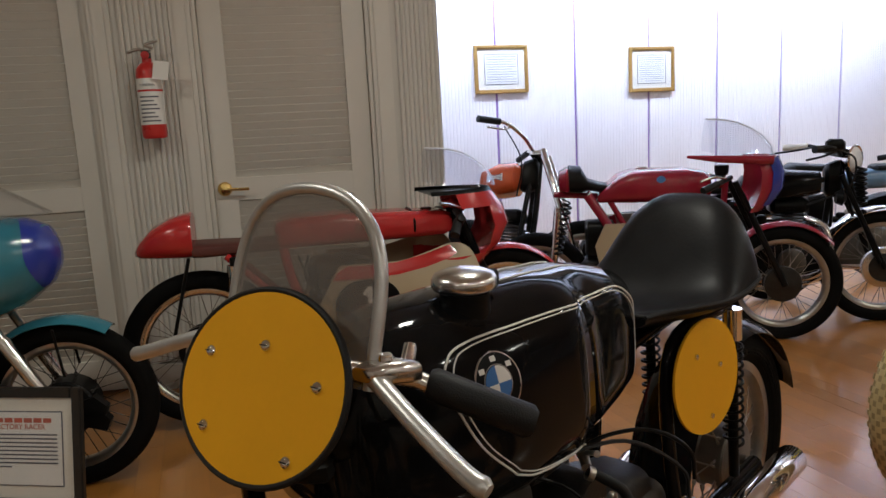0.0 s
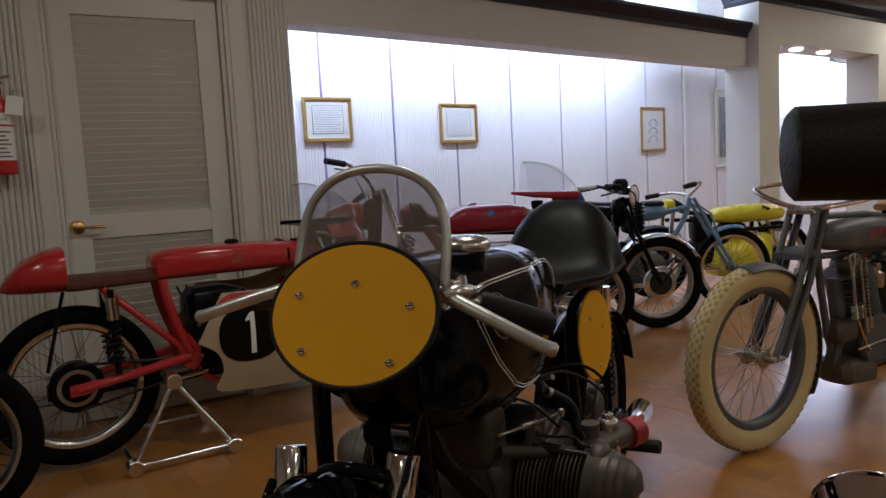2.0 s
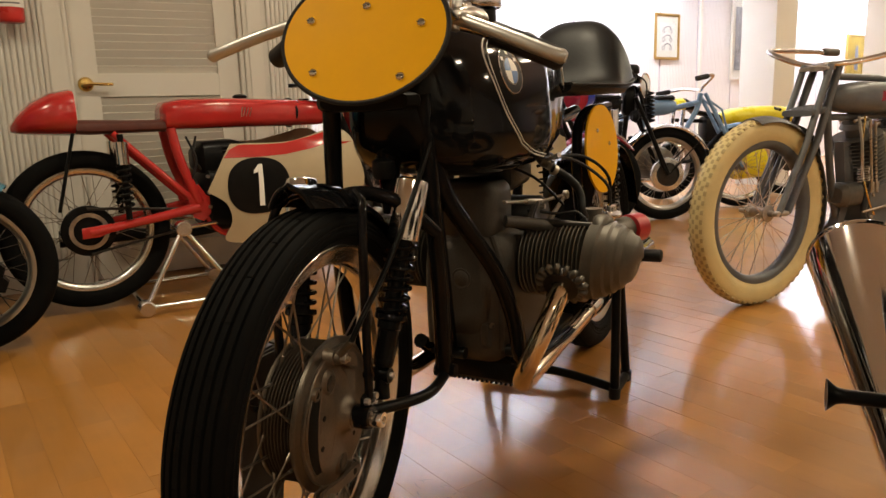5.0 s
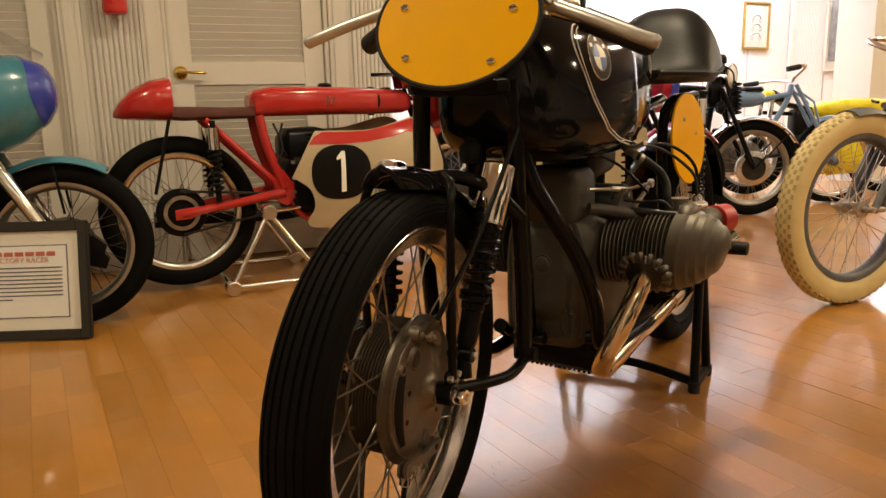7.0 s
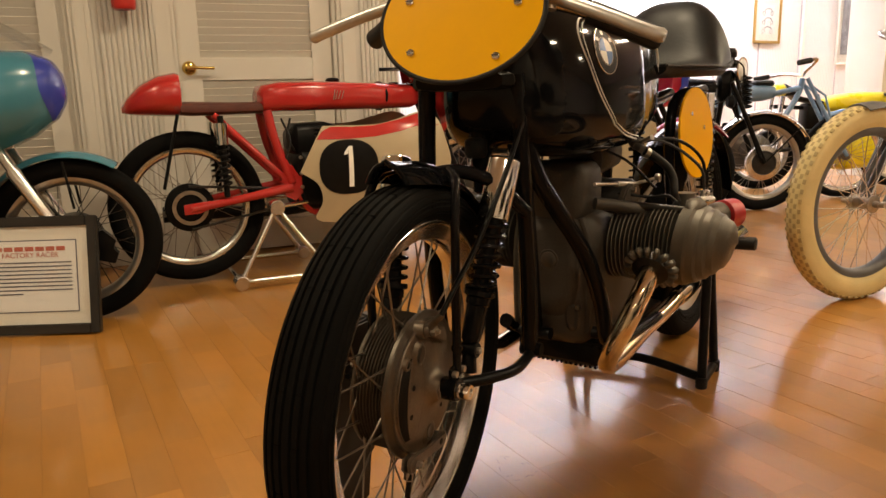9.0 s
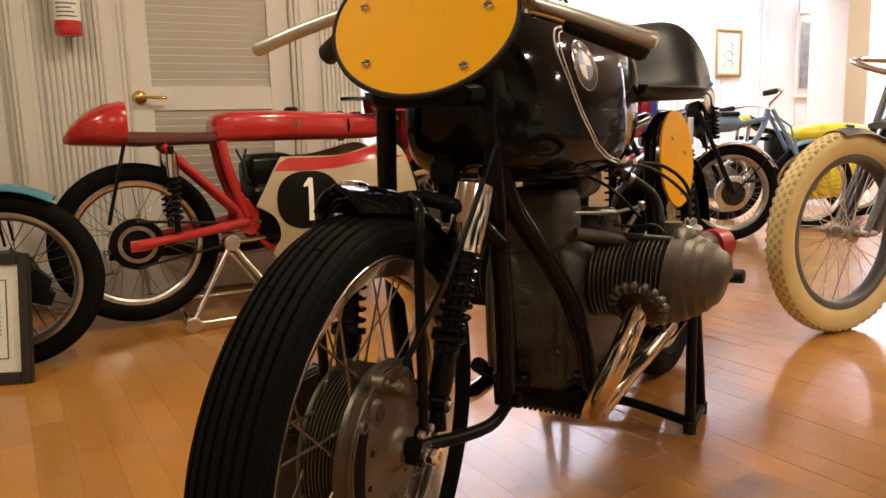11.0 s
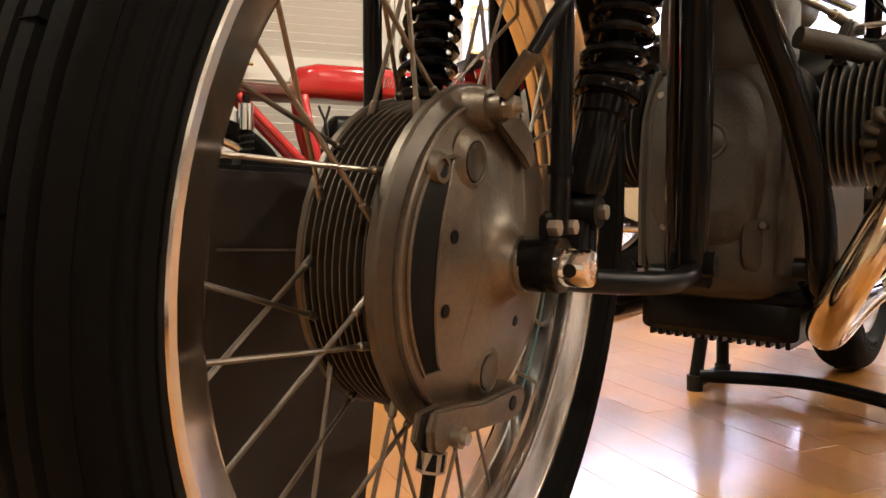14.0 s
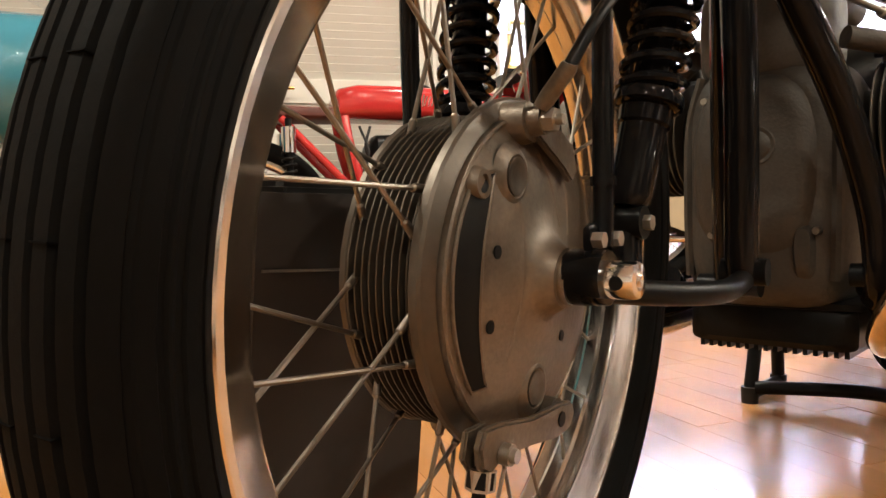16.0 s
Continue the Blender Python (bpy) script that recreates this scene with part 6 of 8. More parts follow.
for i in range(21):
    q = radians(150 - 92 * i / 20)
    rows.append([((0.322 - 0.02 * abs(u / 3) ** 2) * math.cos(q), 0.058 * u / 3, CR + (0.322 - 0.02 * abs(u / 3) ** 2) * math.sin(q)) for u in range(-3, 4)])
part("front_mudguard", sheet(rows, 0.003), TURQ, cz, "turquoise front mudguard")
nose = part("nose_fairing", loft([(0.03, 0, 0.83, 0.02, 0.02), (0.022, 0, 0.83, 0.06, 0.055), (-0.005, 0, 0.83, 0.105, 0.1), (-0.08, 0, 0.815, 0.165, 0.145), (-0.22, 0, 0.785, 0.225, 0.18), (-0.45, 0, 0.745, 0.255, 0.205), (-0.8, 0, 0.7, 0.255, 0.2)], 36, 2.3), TURQ, cz, "turquoise nose fairing", smooth=60)
rings = []
for k in range(13):
    f = k / 12
    ring = []
    for i in range(40):
        q = 2 * math.pi * i / 40
        rr = 0.128 * math.sin(f * math.pi / 2)
        yy, zz = rr * 1.0 * math.cos(q), 0.838 + rr * 0.94 * math.sin(q)
        ring.append((yy, zz))
    rings.append(ring)
tree = bvh_of(nose)
bm = bmesh.new()
skin = [[(tree.ray_cast(Vector((0.5, yy, zz)), Vector((-1, 0, 0)))[0] or Vector((0, yy, zz))) + Vector((0.0025, 0, 0)) for yy, zz in ring] for ring in rings[1:]]
ring_skin(bm, skin, caps=False)
bm.verts.ensure_lookup_table()
bm.faces.new([bm.verts[i] for i in range(40)])
part("number_panel", bm, BLUEP, nose, "cobalt blue painted nose panel")
rows = [[(-0.05 - 0.35 * f + 0.05 * math.cos(q), 0.17 * math.sin(q), 0.95 + 0.02 * math.cos(q) + 0.16 * math.sin(f * 1.4)) for f in (0, 0.25, 0.5, 0.75, 1)] for q in (radians(-85 + 170 * i / 12) for i in range(13))]
part("windscreen", sheet(rows, 0.003), CLEAR, cz, "clear racing screen")
part("frame", bar([(-0.3, 0, 0.8), (-0.9, 0, 0.75), (-1.3, 0, 0.75)], 0.02), SATINB, cz)
part("fuel_tank", loft([(-0.5, 0, 0.86, 0.1, 0.06), (-0.6, 0, 0.87, 0.14, 0.09), (-0.9, 0, 0.85, 0.13, 0.08), (-1.0, 0, 0.83, 0.08, 0.05)], 20, 3), TURQ, cz)
part("engine", loft([(-0.3, 0, 0.35, 0.08, 0.12), (-0.4, 0, 0.38, 0.14, 0.18), (-0.8, 0, 0.38, 0.14, 0.18)], 16, 4), DARKM, cz)
part("rear_fork", bar([(-0.8, 0.11, 0.38), (-1.3, 0.11, CR)], 0.018), SATINB, cz)
part("rear_fork", bar([(-0.8, -0.11, 0.38), (-1.3, -0.11, CR)], 0.018), SATINB, cz)


def placard(m, w, h, text, label):
    p = thing("placard", m, label, "placard", "floor placards")
    fw = 0.034
    for a, b in (((-w / 2, 0), (-w / 2 + fw, h)), ((w / 2 - fw, 0), (w / 2, h)), ((-w / 2 + fw, 0), (w / 2 - fw, fw)), ((-w / 2 + fw, h - fw), (w / 2 - fw, h))):
        part("frame", cube((a[0], -0.022, a[1]), (b[0], 0.0, b[1])), BLACKW, p, smooth=0, bevel=0.004)
    part("backing", cube((-w / 2 + fw, -0.006, fw), (w / 2 - fw, -0.001, h - fw)), BOARD, p, smooth=0)
    part("mount", cube((-w / 2 + fw, -0.011, fw), (w / 2 - fw, -0.0065, h - fw)), MOUNT, p, smooth=0)
    iw, z0, z1 = w / 2 - fw - 0.042, fw + 0.045, h - fw - 0.05
    part("sheet", cube((-iw, -0.0135, z0), (iw, -0.0115, z1)), PAPER, p, smooth=0)
    for a, b in (((-iw - 0.004, z0 - 0.004), (-iw, z1 + 0.004)), ((iw, z0 - 0.004), (iw + 0.004, z1 + 0.004)), ((-iw, z1), (iw, z1 + 0.004)), ((-iw, z0 - 0.004), (iw, z0))):
        part("border_line", cube((a[0], -0.0125, a[1]), (b[0], -0.0112, b[1])), INK, p, smooth=0)
    if text:
        for i in range(7):
            part("heading_bar", cube((-iw * 0.8 + i * iw * 0.23, -0.0145, z1 - 0.034), (-iw * 0.8 + (i * 0.23 + 0.19) * iw, -0.0136, z1 - 0.019)), INKRED, p, smooth=0)
        cu = bpy.data.curves.new("heading", "FONT")
        cu.body, cu.size, cu.align_x, cu.extrude = text, 0.0245, "CENTER", 0.0004
        tx = new("heading", cu)
        tx.parent, tx.matrix_local = p, pose(0, -0.0142, z1 - 0.056, 90)
        cu.materials.append(INKRED)
        for i in range(9):
            part("text_line", cube((-iw * 0.9, -0.0145, z1 - 0.076 - i * 0.0135), (iw * (0.9 if i < 8 else -0.2), -0.0136, z1 - 0.0715 - i * 0.0135)), INK, p, smooth=0)
        g = part("glass_pane", cube((-w / 2 + fw, -0.017, fw), (w / 2 - fw, -0.0155, h - fw)), CLEAR, p, smooth=0)
        g.visible_shadow = False
    return p


placard(pose(-0.6, 1.79, 0.003, -9, 0, -27), 0.46, 0.405, "FACTORY RACER", "black framed printed placard leaning against a motorcycle wheel")
pb = placard(pose(-0.12, 0.15, 0.003, -6, 0, 213), 0.225, 0.385, "", "dark back of a framed placard leaning beside the front wheel")
part("backboard", cube((-0.105, 0.0005, 0.008), (0.105, 0.004, 0.377)), BOARD, pb, smooth=0)
part("hanging_wire", bar([(-0.1, 0.006, 0.32), (0.0, 0.0065, 0.315), (0.1, 0.006, 0.32)], 0.0012, 5), STEEL, pb)


# ---------------------------------------------------------------- grey board-track racer with cream tyres (x rearward)
cr = thing("antique_motorcycle", pose(2.0735, 0.5485, 0, 0, 0, -6.1), "worn grey antique motorcycle with cream tyres and a tan saddle", "motorcycle")
QR = 0.355
for wx in (0.0, 1.42):
    w = wheel(cr, Matrix.Translation((wx, 0, QR)), QR, 0.072, 0.268, SMALLHUB, 36, tyre=CREAM, rim=GREYP, hub_mat=STEEL, spoke_mat=ALLOY, spoke_r=0.0015, hub_w=0.06, wide_rim=0.05)
    if wx == 0.0:
        st = None
        for i in range(64):
            for j, yy in enumerate((-0.027, -0.014, 0.0, 0.014, 0.027)):
                q = 2 * math.pi * (i + 0.5 * (j % 2)) / 64
                drop = 0.0025 + 9.0 * abs(yy) ** 2
                m = Matrix.Rotation(-q, 4, "Y") @ Matrix.Translation((0, yy, QR - drop)) @ Matrix.Rotation(-yy * 22, 4, "X")
                if st is None:
                    st = part("tread_stud", cube((-0.008, -0.005, -0.003), (0.008, 0.005, 0.0026)), STUD, w, m=m, smooth=0)
                elif i * 5 + j < 300:
                    share(st, w, m)
for s in (-1, 1):
    f = part("fork_leg", bar([(0.03, s * 0.06, 0.345), (0.17, s * 0.06, 0.6), (0.3, s * 0.055, 0.9)], 0.013, 10), GREYP, cr, "grey painted fork leg")
    part("fork_link", bar([(0.0, s * 0.062, QR), (0.08, s * 0.062, 0.352)], 0.011, 10), STEEL, f)
    part("fork_rear_leg", bar([(0.085, s * 0.06, 0.355), (0.24, s * 0.06, 0.62), (0.36, s * 0.05, 0.9)], 0.015, 10), GREYP, f)
part("axle", bar([(0, -0.085, QR), (0, 0.085, QR)], 0.009, 10), STEEL, cr)
part("fork_crown", loft([(0.27, 0, 0.885, 0.06, 0.008), (0.3, 0, 0.888, 0.066, 0.011), (0.36, 0, 0.888, 0.045, 0.009)], 16, 3), STEEL, cr)
part("fork_crown", loft([(0.19, 0, 0.72, 0.065, 0.012), (0.26, 0, 0.73, 0.07, 0.016), (0.32, 0, 0.74, 0.055, 0.012)], 16, 4), GREYP, cr)
rows = []
for i in range(15):
    q = radians(118 - 40 * i / 14)
    rows.append([(-(0.362 - 0.022 * abs(u / 3) ** 2) * math.cos(q), 0.052 * u / 3, QR + (0.362 - 0.022 * abs(u / 3) ** 2) * math.sin(q)) for u in range(-3, 4)])
part("front_mudguard", sheet(rows, 0.003), GREYP, cr, "short grey front mudguard")
rows = []
for i in range(15):
    q = radians(62 - 95 * i / 14)
    rows.append([((0.362 - 0.022 * abs(u / 3) ** 2) * math.cos(q), 0.052 * u / 3, QR + (0.362 - 0.022 * abs(u / 3) ** 2) * math.sin(q)) for u in range(-3, 4)])
part("mudguard_flap", sheet(rows, 0.003), GREYP, cr)
part("handlebar", bar(curve([(0.98, -0.37, 0.985), (0.8, -0.34, 0.985), (0.6, -0.25, 0.965), (0.42, -0.12, 0.915), (0.31, -0.04, 0.9), (0.31, 0.04, 0.9), (0.3, 0.14, 0.93), (0.33, 0.24, 0.97), (0.5, 0.3, 0.98), (0.98, 0.37, 0.985)], 6), 0.011), CHROME, cr, "long nickel-plated swept-back handlebar")
for s in (-1, 1):
    part("grip", bar([(0.86, s * 0.352, 0.986), (0.865, s * 0.353, 0.986), (0.99, s * 0.372, 0.986)], [0.014, 0.018, 0.019], 12), FINM, cr, "worn grey-brown rubber grip")
ft = part("fuel_tank", loft([(0.385, 0, 0.765, 0.015, 0.015), (0.4, 0, 0.768, 0.035, 0.036), (0.46, 0, 0.772, 0.058, 0.054), (0.58, 0, 0.772, 0.073, 0.066), (0.78, 0, 0.768, 0.075, 0.066), (0.94, 0, 0.764, 0.066, 0.056), (1.02, 0, 0.76, 0.035, 0.03)], 28, 2.8), GREYP, cr, "grey slab fuel tank with faded red lettering", smooth=50)
t = bvh_of(ft)
for s in (-1, 1):
    for k in range(5):
        part("faded_mark", decal(t, [(0.62 + k * 0.04, 0.755), (0.645 + k * 0.04, 0.76), (0.65 + k * 0.04, 0.79 + 0.008 * (k % 2)), (0.628 + k * 0.04, 0.8)], s, 2), MAROON, ft)
fr = part("frame", bar(curve([(0.36, 0, 0.9), (0.4, 0, 0.6), (0.48, 0, 0.3), (0.6, 0, 0.2), (0.85, 0, 0.2)], 5), 0.015), GREYP, cr, "grey tubular loop frame")
part("top_tube", bar([(0.36, 0, 0.86), (0.7, 0, 0.85), (1.05, 0, 0.8)], 0.014), GREYP, fr)
part("tank_rail", bar([(0.38, 0, 0.7), (1.02, 0, 0.69)], 0.013), GREYP, fr)
part("seat_tube", bar([(0.9, 0, 0.25), (1.05, 0, 0.82)], 0.016), GREYP, fr)
for s in (-1, 1):
    part("chain_stay", bar([(0.88, s * 0.05, 0.25), (1.42, s * 0.07, QR)], 0.011), GREYP, fr)
    part("seat_stay", bar([(1.04, s * 0.04, 0.76), (1.42, s * 0.07, QR)], 0.01), GREYP, fr)
    part("stand_leg", bar([(1.38, s * 0.1, 0.33), (1.3, s * 0.14, 0.01), (1.34, s * 0.14, 0.01)], 0.009), SATINB, fr)
part("stand_bar", bar([(1.32, -0.14, 0.012), (1.32, 0.14, 0.012)], 0.009), SATINB, fr)
# its engine: two finned cylinders in a vee, magneto, push rods, covers
en = part("engine", lathe([(0, -0.055), (0.115, -0.055), (0.133, -0.045), (0.138, 0.0), (0.133, 0.045), (0.115, 0.055), (0, 0.055)], (0.7, 0, 0.36), "y", 36), GREYP, cr, "grey vee-twin engine with exposed valve gear")
f0 = None
for a, b in (((0.655, 0, 0.42), (0.575, 0, 0.66)), ((0.765, 0, 0.42), (0.845, 0, 0.65))):
    cy = part("cylinder", bar([a, b], 0.042, 20), FINM, en, "finned iron cylinder")
    for i in range(13):
        m = along(a, b) @ Matrix.Translation((0, 0, 0.025 + i * 0.0155))
        if f0 is None:
            f0 = part("cooling_fin", lathe([(0.038, 0), (0.094, 0.0005), (0.0948, 0.0018), (0.094, 0.003), (0.038, 0.0035)], seg=28, closed=True), FINM, cy, m=m)
        else:
            share(f0, cy, m)
    part("cylinder_head", bar([b, Vector(b) + (Vector(b) - Vector(a)).normalized() * 0.02], [0.062, 0.05], 20), FINM, cy)
    for k in (-1, 1):
        part("rocker", bar([(b[0] - 0.06, k * 0.03, b[2] + 0.02), (b[0], k * 0.036, b[2] + 0.035), (b[0] + 0.05, k * 0.03, b[2] + 0.02)], 0.006, 8), STEEL, cy)
        part("spark_plug", bar([(b[0] + 0.02, k * 0.05, b[2] - 0.005), (b[0] + 0.03, k * 0.085, b[2] + 0.01)], [0.008, 0.005], 8), STEEL, cy)
for px, dx in ((0.585, -0.045), (0.615, -0.04), (0.8, 0.04), (0.83, 0.045)):
    part("push_rod", bar([(px, -0.08, 0.42), (px + dx, -0.08, 0.68)], 0.0055, 8), STEEL, en, "bright push rod")
    part("tappet", bar([(px, -0.08, 0.39), (px, -0.08, 0.435)], 0.011, 10), STEEL, en)
part("carburettor", lathe([(0, 0), (0.026, 0), (0.03, 0.008), (0.03, 0.06), (0.015, 0.07), (0.015, 0.1), (0, 0.1)], (0.71, -0.05, 0.545), "z", 18), STEEL, en)
part("intake_pipe", bar(curve([(0.62, 0, 0.63), (0.68, -0.04, 0.62), (0.74, -0.04, 0.62), (0.81, 0, 0.62)], 4), 0.014), STEEL, en)
part("magneto", loft([(0.44, -0.02, 0.385, 0.03, 0.03), (0.46, -0.02, 0.385, 0.05, 0.05), (0.55, -0.02, 0.385, 0.05, 0.05), (0.56, -0.02, 0.385, 0.03, 0.03)], 16, 3), FINM, en)
tc = part("timing_cover", prism([(0.57, 0.4), (0.56, 0.3), (0.6, 0.25), (0.72, 0.235), (0.8, 0.27), (0.83, 0.35), (0.79, 0.42), (0.7, 0.44)], -0.085, -0.055), GREYP, en, "grey timing cover", bevel=0.006)
for px, pz in ((0.59, 0.38), (0.59, 0.29), (0.68, 0.255), (0.79, 0.3), (0.79, 0.39), (0.7, 0.42)):
    part("cover_screw", lathe([(0, 0.004), (0.007, 0.004), (0.006, -0.004), (0, -0.004)], (px, -0.086, pz), "y", 10), STEEL, tc)
part("chain_cover", prism([(0.74, 0.27), (0.84, 0.25), (1.0, 0.31), (1.03, 0.37), (0.98, 0.43), (0.9, 0.44), (0.76, 0.38)], -0.11, -0.088), GREYP, en, "grey chain cover", bevel=0.006)
part("undertray", loft([(0.47, 0, 0.22, 0.05, 0.03), (0.5, 0, 0.215, 0.08, 0.055), (0.66, 0, 0.205, 0.085, 0.055), (0.7, 0, 0.205, 0.05, 0.03)], 16, 4), FINM, en, "grimy iron belly case")
part("oil_line", bar(curve([(0.6, -0.09, 0.3), (0.54, -0.1, 0.36), (0.5, -0.08, 0.52), (0.52, -0.07, 0.7)], 5), 0.004, 6), BRASS, en)
part("control_rod", bar([(0.5, -0.1, 0.32), (0.95, -0.12, 0.36), (1.15, -0.12, 0.5)], 0.005, 6), STEEL, en)
part("oil_tank", loft([(0.93, 0, 0.52, 0.03, 0.12), (0.94, 0, 0.52, 0.05, 0.14), (1.02, 0, 0.53, 0.05, 0.14), (1.03, 0, 0.53, 0.03, 0.12)], 20, 4), GREYP, cr, "grey oil tank behind the engine")
part("intake_manifold", loft([(0.62, 0.03, 0.6, 0.03, 0.03), (0.68, 0.04, 0.6, 0.04, 0.05), (0.76, 0.04, 0.6, 0.04, 0.05), (0.8, 0.03, 0.6, 0.03, 0.03)], 16, 3), FINM, en)
part("front_guard", prism([(0.46, 0.24), (0.5, 0.24), (0.56, 0.42), (0.52, 0.6), (0.47, 0.6), (0.5, 0.42)], -0.02, 0.02), GREYP, en)
# small fittings that fill the frame
for px in (0.5, 0.54, 0.92, 0.96):
    part("valve_spring", coil((px, -0.085, 0.44), (px + (0.02 if px > 0.7 else -0.01), -0.085, 0.5), 0.011, 6, 0.0025, 6), STEEL, en)
part("side_box", loft([(0.9, -0.04, 0.55, 0.03, 0.09), (0.905, -0.04, 0.55, 0.042, 0.1), (0.96, -0.04, 0.55, 0.042, 0.1), (0.965, -0.04, 0.55, 0.03, 0.09)], 20, 5), GREYP, cr, "grey side box on the frame")
for x0, x1 in ((0.48, 0.5), (0.88, 0.9), (1.0, 1.01)):
    part("frame_clip", bar([(x0, -0.07, 0.7), (x0, -0.09, 0.6), (x1, -0.09, 0.46)], 0.006, 8), STEEL, cr)
part("gear_quadrant", prism([(0.86, 0.62), (0.9, 0.6), (0.94, 0.63), (0.93, 0.7), (0.88, 0.7)], -0.1, -0.094), STEEL, cr)
part("gear_lever", bar([(0.9, -0.1, 0.62), (0.87, -0.11, 0.78), (0.86, -0.11, 0.83)], [0.006, 0.006, 0.011], 8), STEEL, cr)
part("footboard", loft([(0.72, -0.16, 0.235, 0.04, 0.006), (0.74, -0.16, 0.235, 0.05, 0.009), (0.95, -0.16, 0.235, 0.05, 0.009), (0.97, -0.16, 0.235, 0.04, 0.006)], 14, 4), FINM, cr, "iron footboard")
sd = part("saddle", loft([(0.82, 0, 0.868, 0.03, 0.014), (0.9, 0, 0.872, 0.05, 0.02), (1.05, 0, 0.875, 0.09, 0.024), (1.15, 0, 0.885, 0.125, 0.028), (1.22, 0, 0.895, 0.12, 0.026), (1.25, 0, 0.895, 0.07, 0.014)], 24, 2.4), TAN, cr, "tan leather sprung saddle")
for s in (-1, 1):
    part("saddle_spring", coil((1.17, s * 0.08, 0.86), (1.17, s * 0.08, 0.72), 0.022, 7, 0.004), STEEL, sd)
part("saddle_frame", bar([(0.85, 0, 0.85), (1.02, 0, 0.8), (1.2, 0, 0.84)], 0.01), SATINB, sd)
part("pedal_crank", bar([(0.9, -0.1, 0.3), (0.98, -0.11, 0.2)], 0.008), STEEL, cr)

# ---------------------------------------------------------------- black machine with the chrome megaphone, close by (x rearward)
nb = thing("motorcycle", pose(0.03, -1.08, 0, 0, 0, 27), "black and silver motorcycle with gold tank lettering and a chrome megaphone", "motorcycle")
for wx in (-0.2, 1.2):
    wheel(nb, Matrix.Translation((wx, 0, 0.33)), 0.33, 0.085, 0.25, DRUMHUB, 36, spoke_r=0.0016)
for s in (-1, 1):
    part("fork_leg", bar([(-0.2, s * 0.08, 0.33), (0.02, s * 0.08, 0.92)], 0.02, 12), SATINB, nb)
    hb = part("handlebar", bar(curve([(0.0, s * 0.02, 0.97), (-0.02, s * 0.12, 0.99), (-0.02, s * 0.18, 1.08), (-0.055, s * 0.3, 1.1)], 5), 0.011), CHROME, nb)
    part("grip", bar([(-0.045, s * 0.21, 1.099), (-0.0451, s * 0.212, 1.099), (-0.064, s * 0.332, 1.101), (-0.0645, s * 0.334, 1.101)], [0.013, 0.0165, 0.0165, 0.014], 18), GRIPR, hb, "black rubber grip")
tk = part("fuel_tank", loft([(0.06, 0, 0.81, 0.04, 0.08), (0.08, 0, 0.805, 0.09, 0.12), (0.18, 0, 0.8, 0.145, 0.15), (0.3, 0, 0.795, 0.168, 0.158), (0.4, 0, 0.79, 0.174, 0.154), (0.48, 0, 0.78, 0.168, 0.138), (0.54, 0, 0.77, 0.14, 0.112), (0.565, 0, 0.765, 0.07, 0.07)], 48, 2.6), GLOSSB, nb, "black fuel tank with silver top panel and gold lettering", smooth=60)
t = bvh_of(tk)
for s in (-1, 1):
    part("silver_panel", decal(t, [(0.1, 0.862), (0.2, 0.856), (0.35, 0.848), (0.47, 0.842), (0.515, 0.85), (0.505, 0.872), (0.45, 0.905), (0.36, 0.934), (0.24, 0.938), (0.13, 0.915)], s, 6, 0.001), SILVERP, tk, "silver painted panel")
    part("gold_line", bar([on_side(t, p.x, p.z, s, 0.001) for p in curve([(0.14, 0, 0.7), (0.25, 0, 0.69), (0.4, 0, 0.69), (0.5, 0, 0.7)], 6)], 0.002, 6), GOLDLEAF, tk)
    for k, glyph in enumerate(([(0, 0.03), (0.006, 0.012), (0.014, 0.006), (0.02, 0.024), (0.021, 0.034), (0.02, 0.005), (0.014, -0.018), (0.004, -0.02)], [(0, -0.012), (0.012, 0.016), (0.022, 0.046)], [(0.024, 0.034), (0.014, 0.04), (0.005, 0.032), (0.01, 0.02), (0.02, 0.01), (0.018, -0.004), (0.006, -0.008), (0, 0.0)])):
        x0 = 0.2 + 0.04 * k
        pts = curve([(x0 + (gx if s < 0 else 0.03 - gx), 0, 0.826 + gz) for gx, gz in glyph], 4)
        part("gold_flourish", bar([on_side(t, p.x, p.z, s, 0.001) for p in pts], 0.0028, 6), GOLDLEAF, tk, "gold painted flourish")
part("seat", loft([(0.57, 0, 0.83, 0.05, 0.02), (0.6, 0, 0.838, 0.11, 0.05), (0.66, 0, 0.845, 0.138, 0.072), (0.76, 0, 0.85, 0.148, 0.078), (0.88, 0, 0.852, 0.14, 0.072), (0.95, 0, 0.85, 0.1, 0.05), (0.97, 0, 0.85, 0.05, 0.02)], 36, 2.8), LEATHER, nb, "black leather seat with a raised rear")
ot = part("oil_tank", loft([(0.68, 0.12, 0.565, 0.02, 0.075), (0.69, 0.125, 0.565, 0.038, 0.088), (0.71, 0.125, 0.565, 0.045, 0.094), (0.86, 0.125, 0.565, 0.045, 0.094), (0.88, 0.125, 0.565, 0.038, 0.088), (0.89, 0.12, 0.565, 0.02, 0.075)], 36, 4), GLOSSB, nb, "black oil tank with a gold line")
part("gold_line", bar([(0.679, 0.12 + yy, 0.565 + zz) for yy, zz in ellipse(0, 0, 0.028, 0.07, 32)], 0.0022, 6, True), GOLDLEAF, ot)
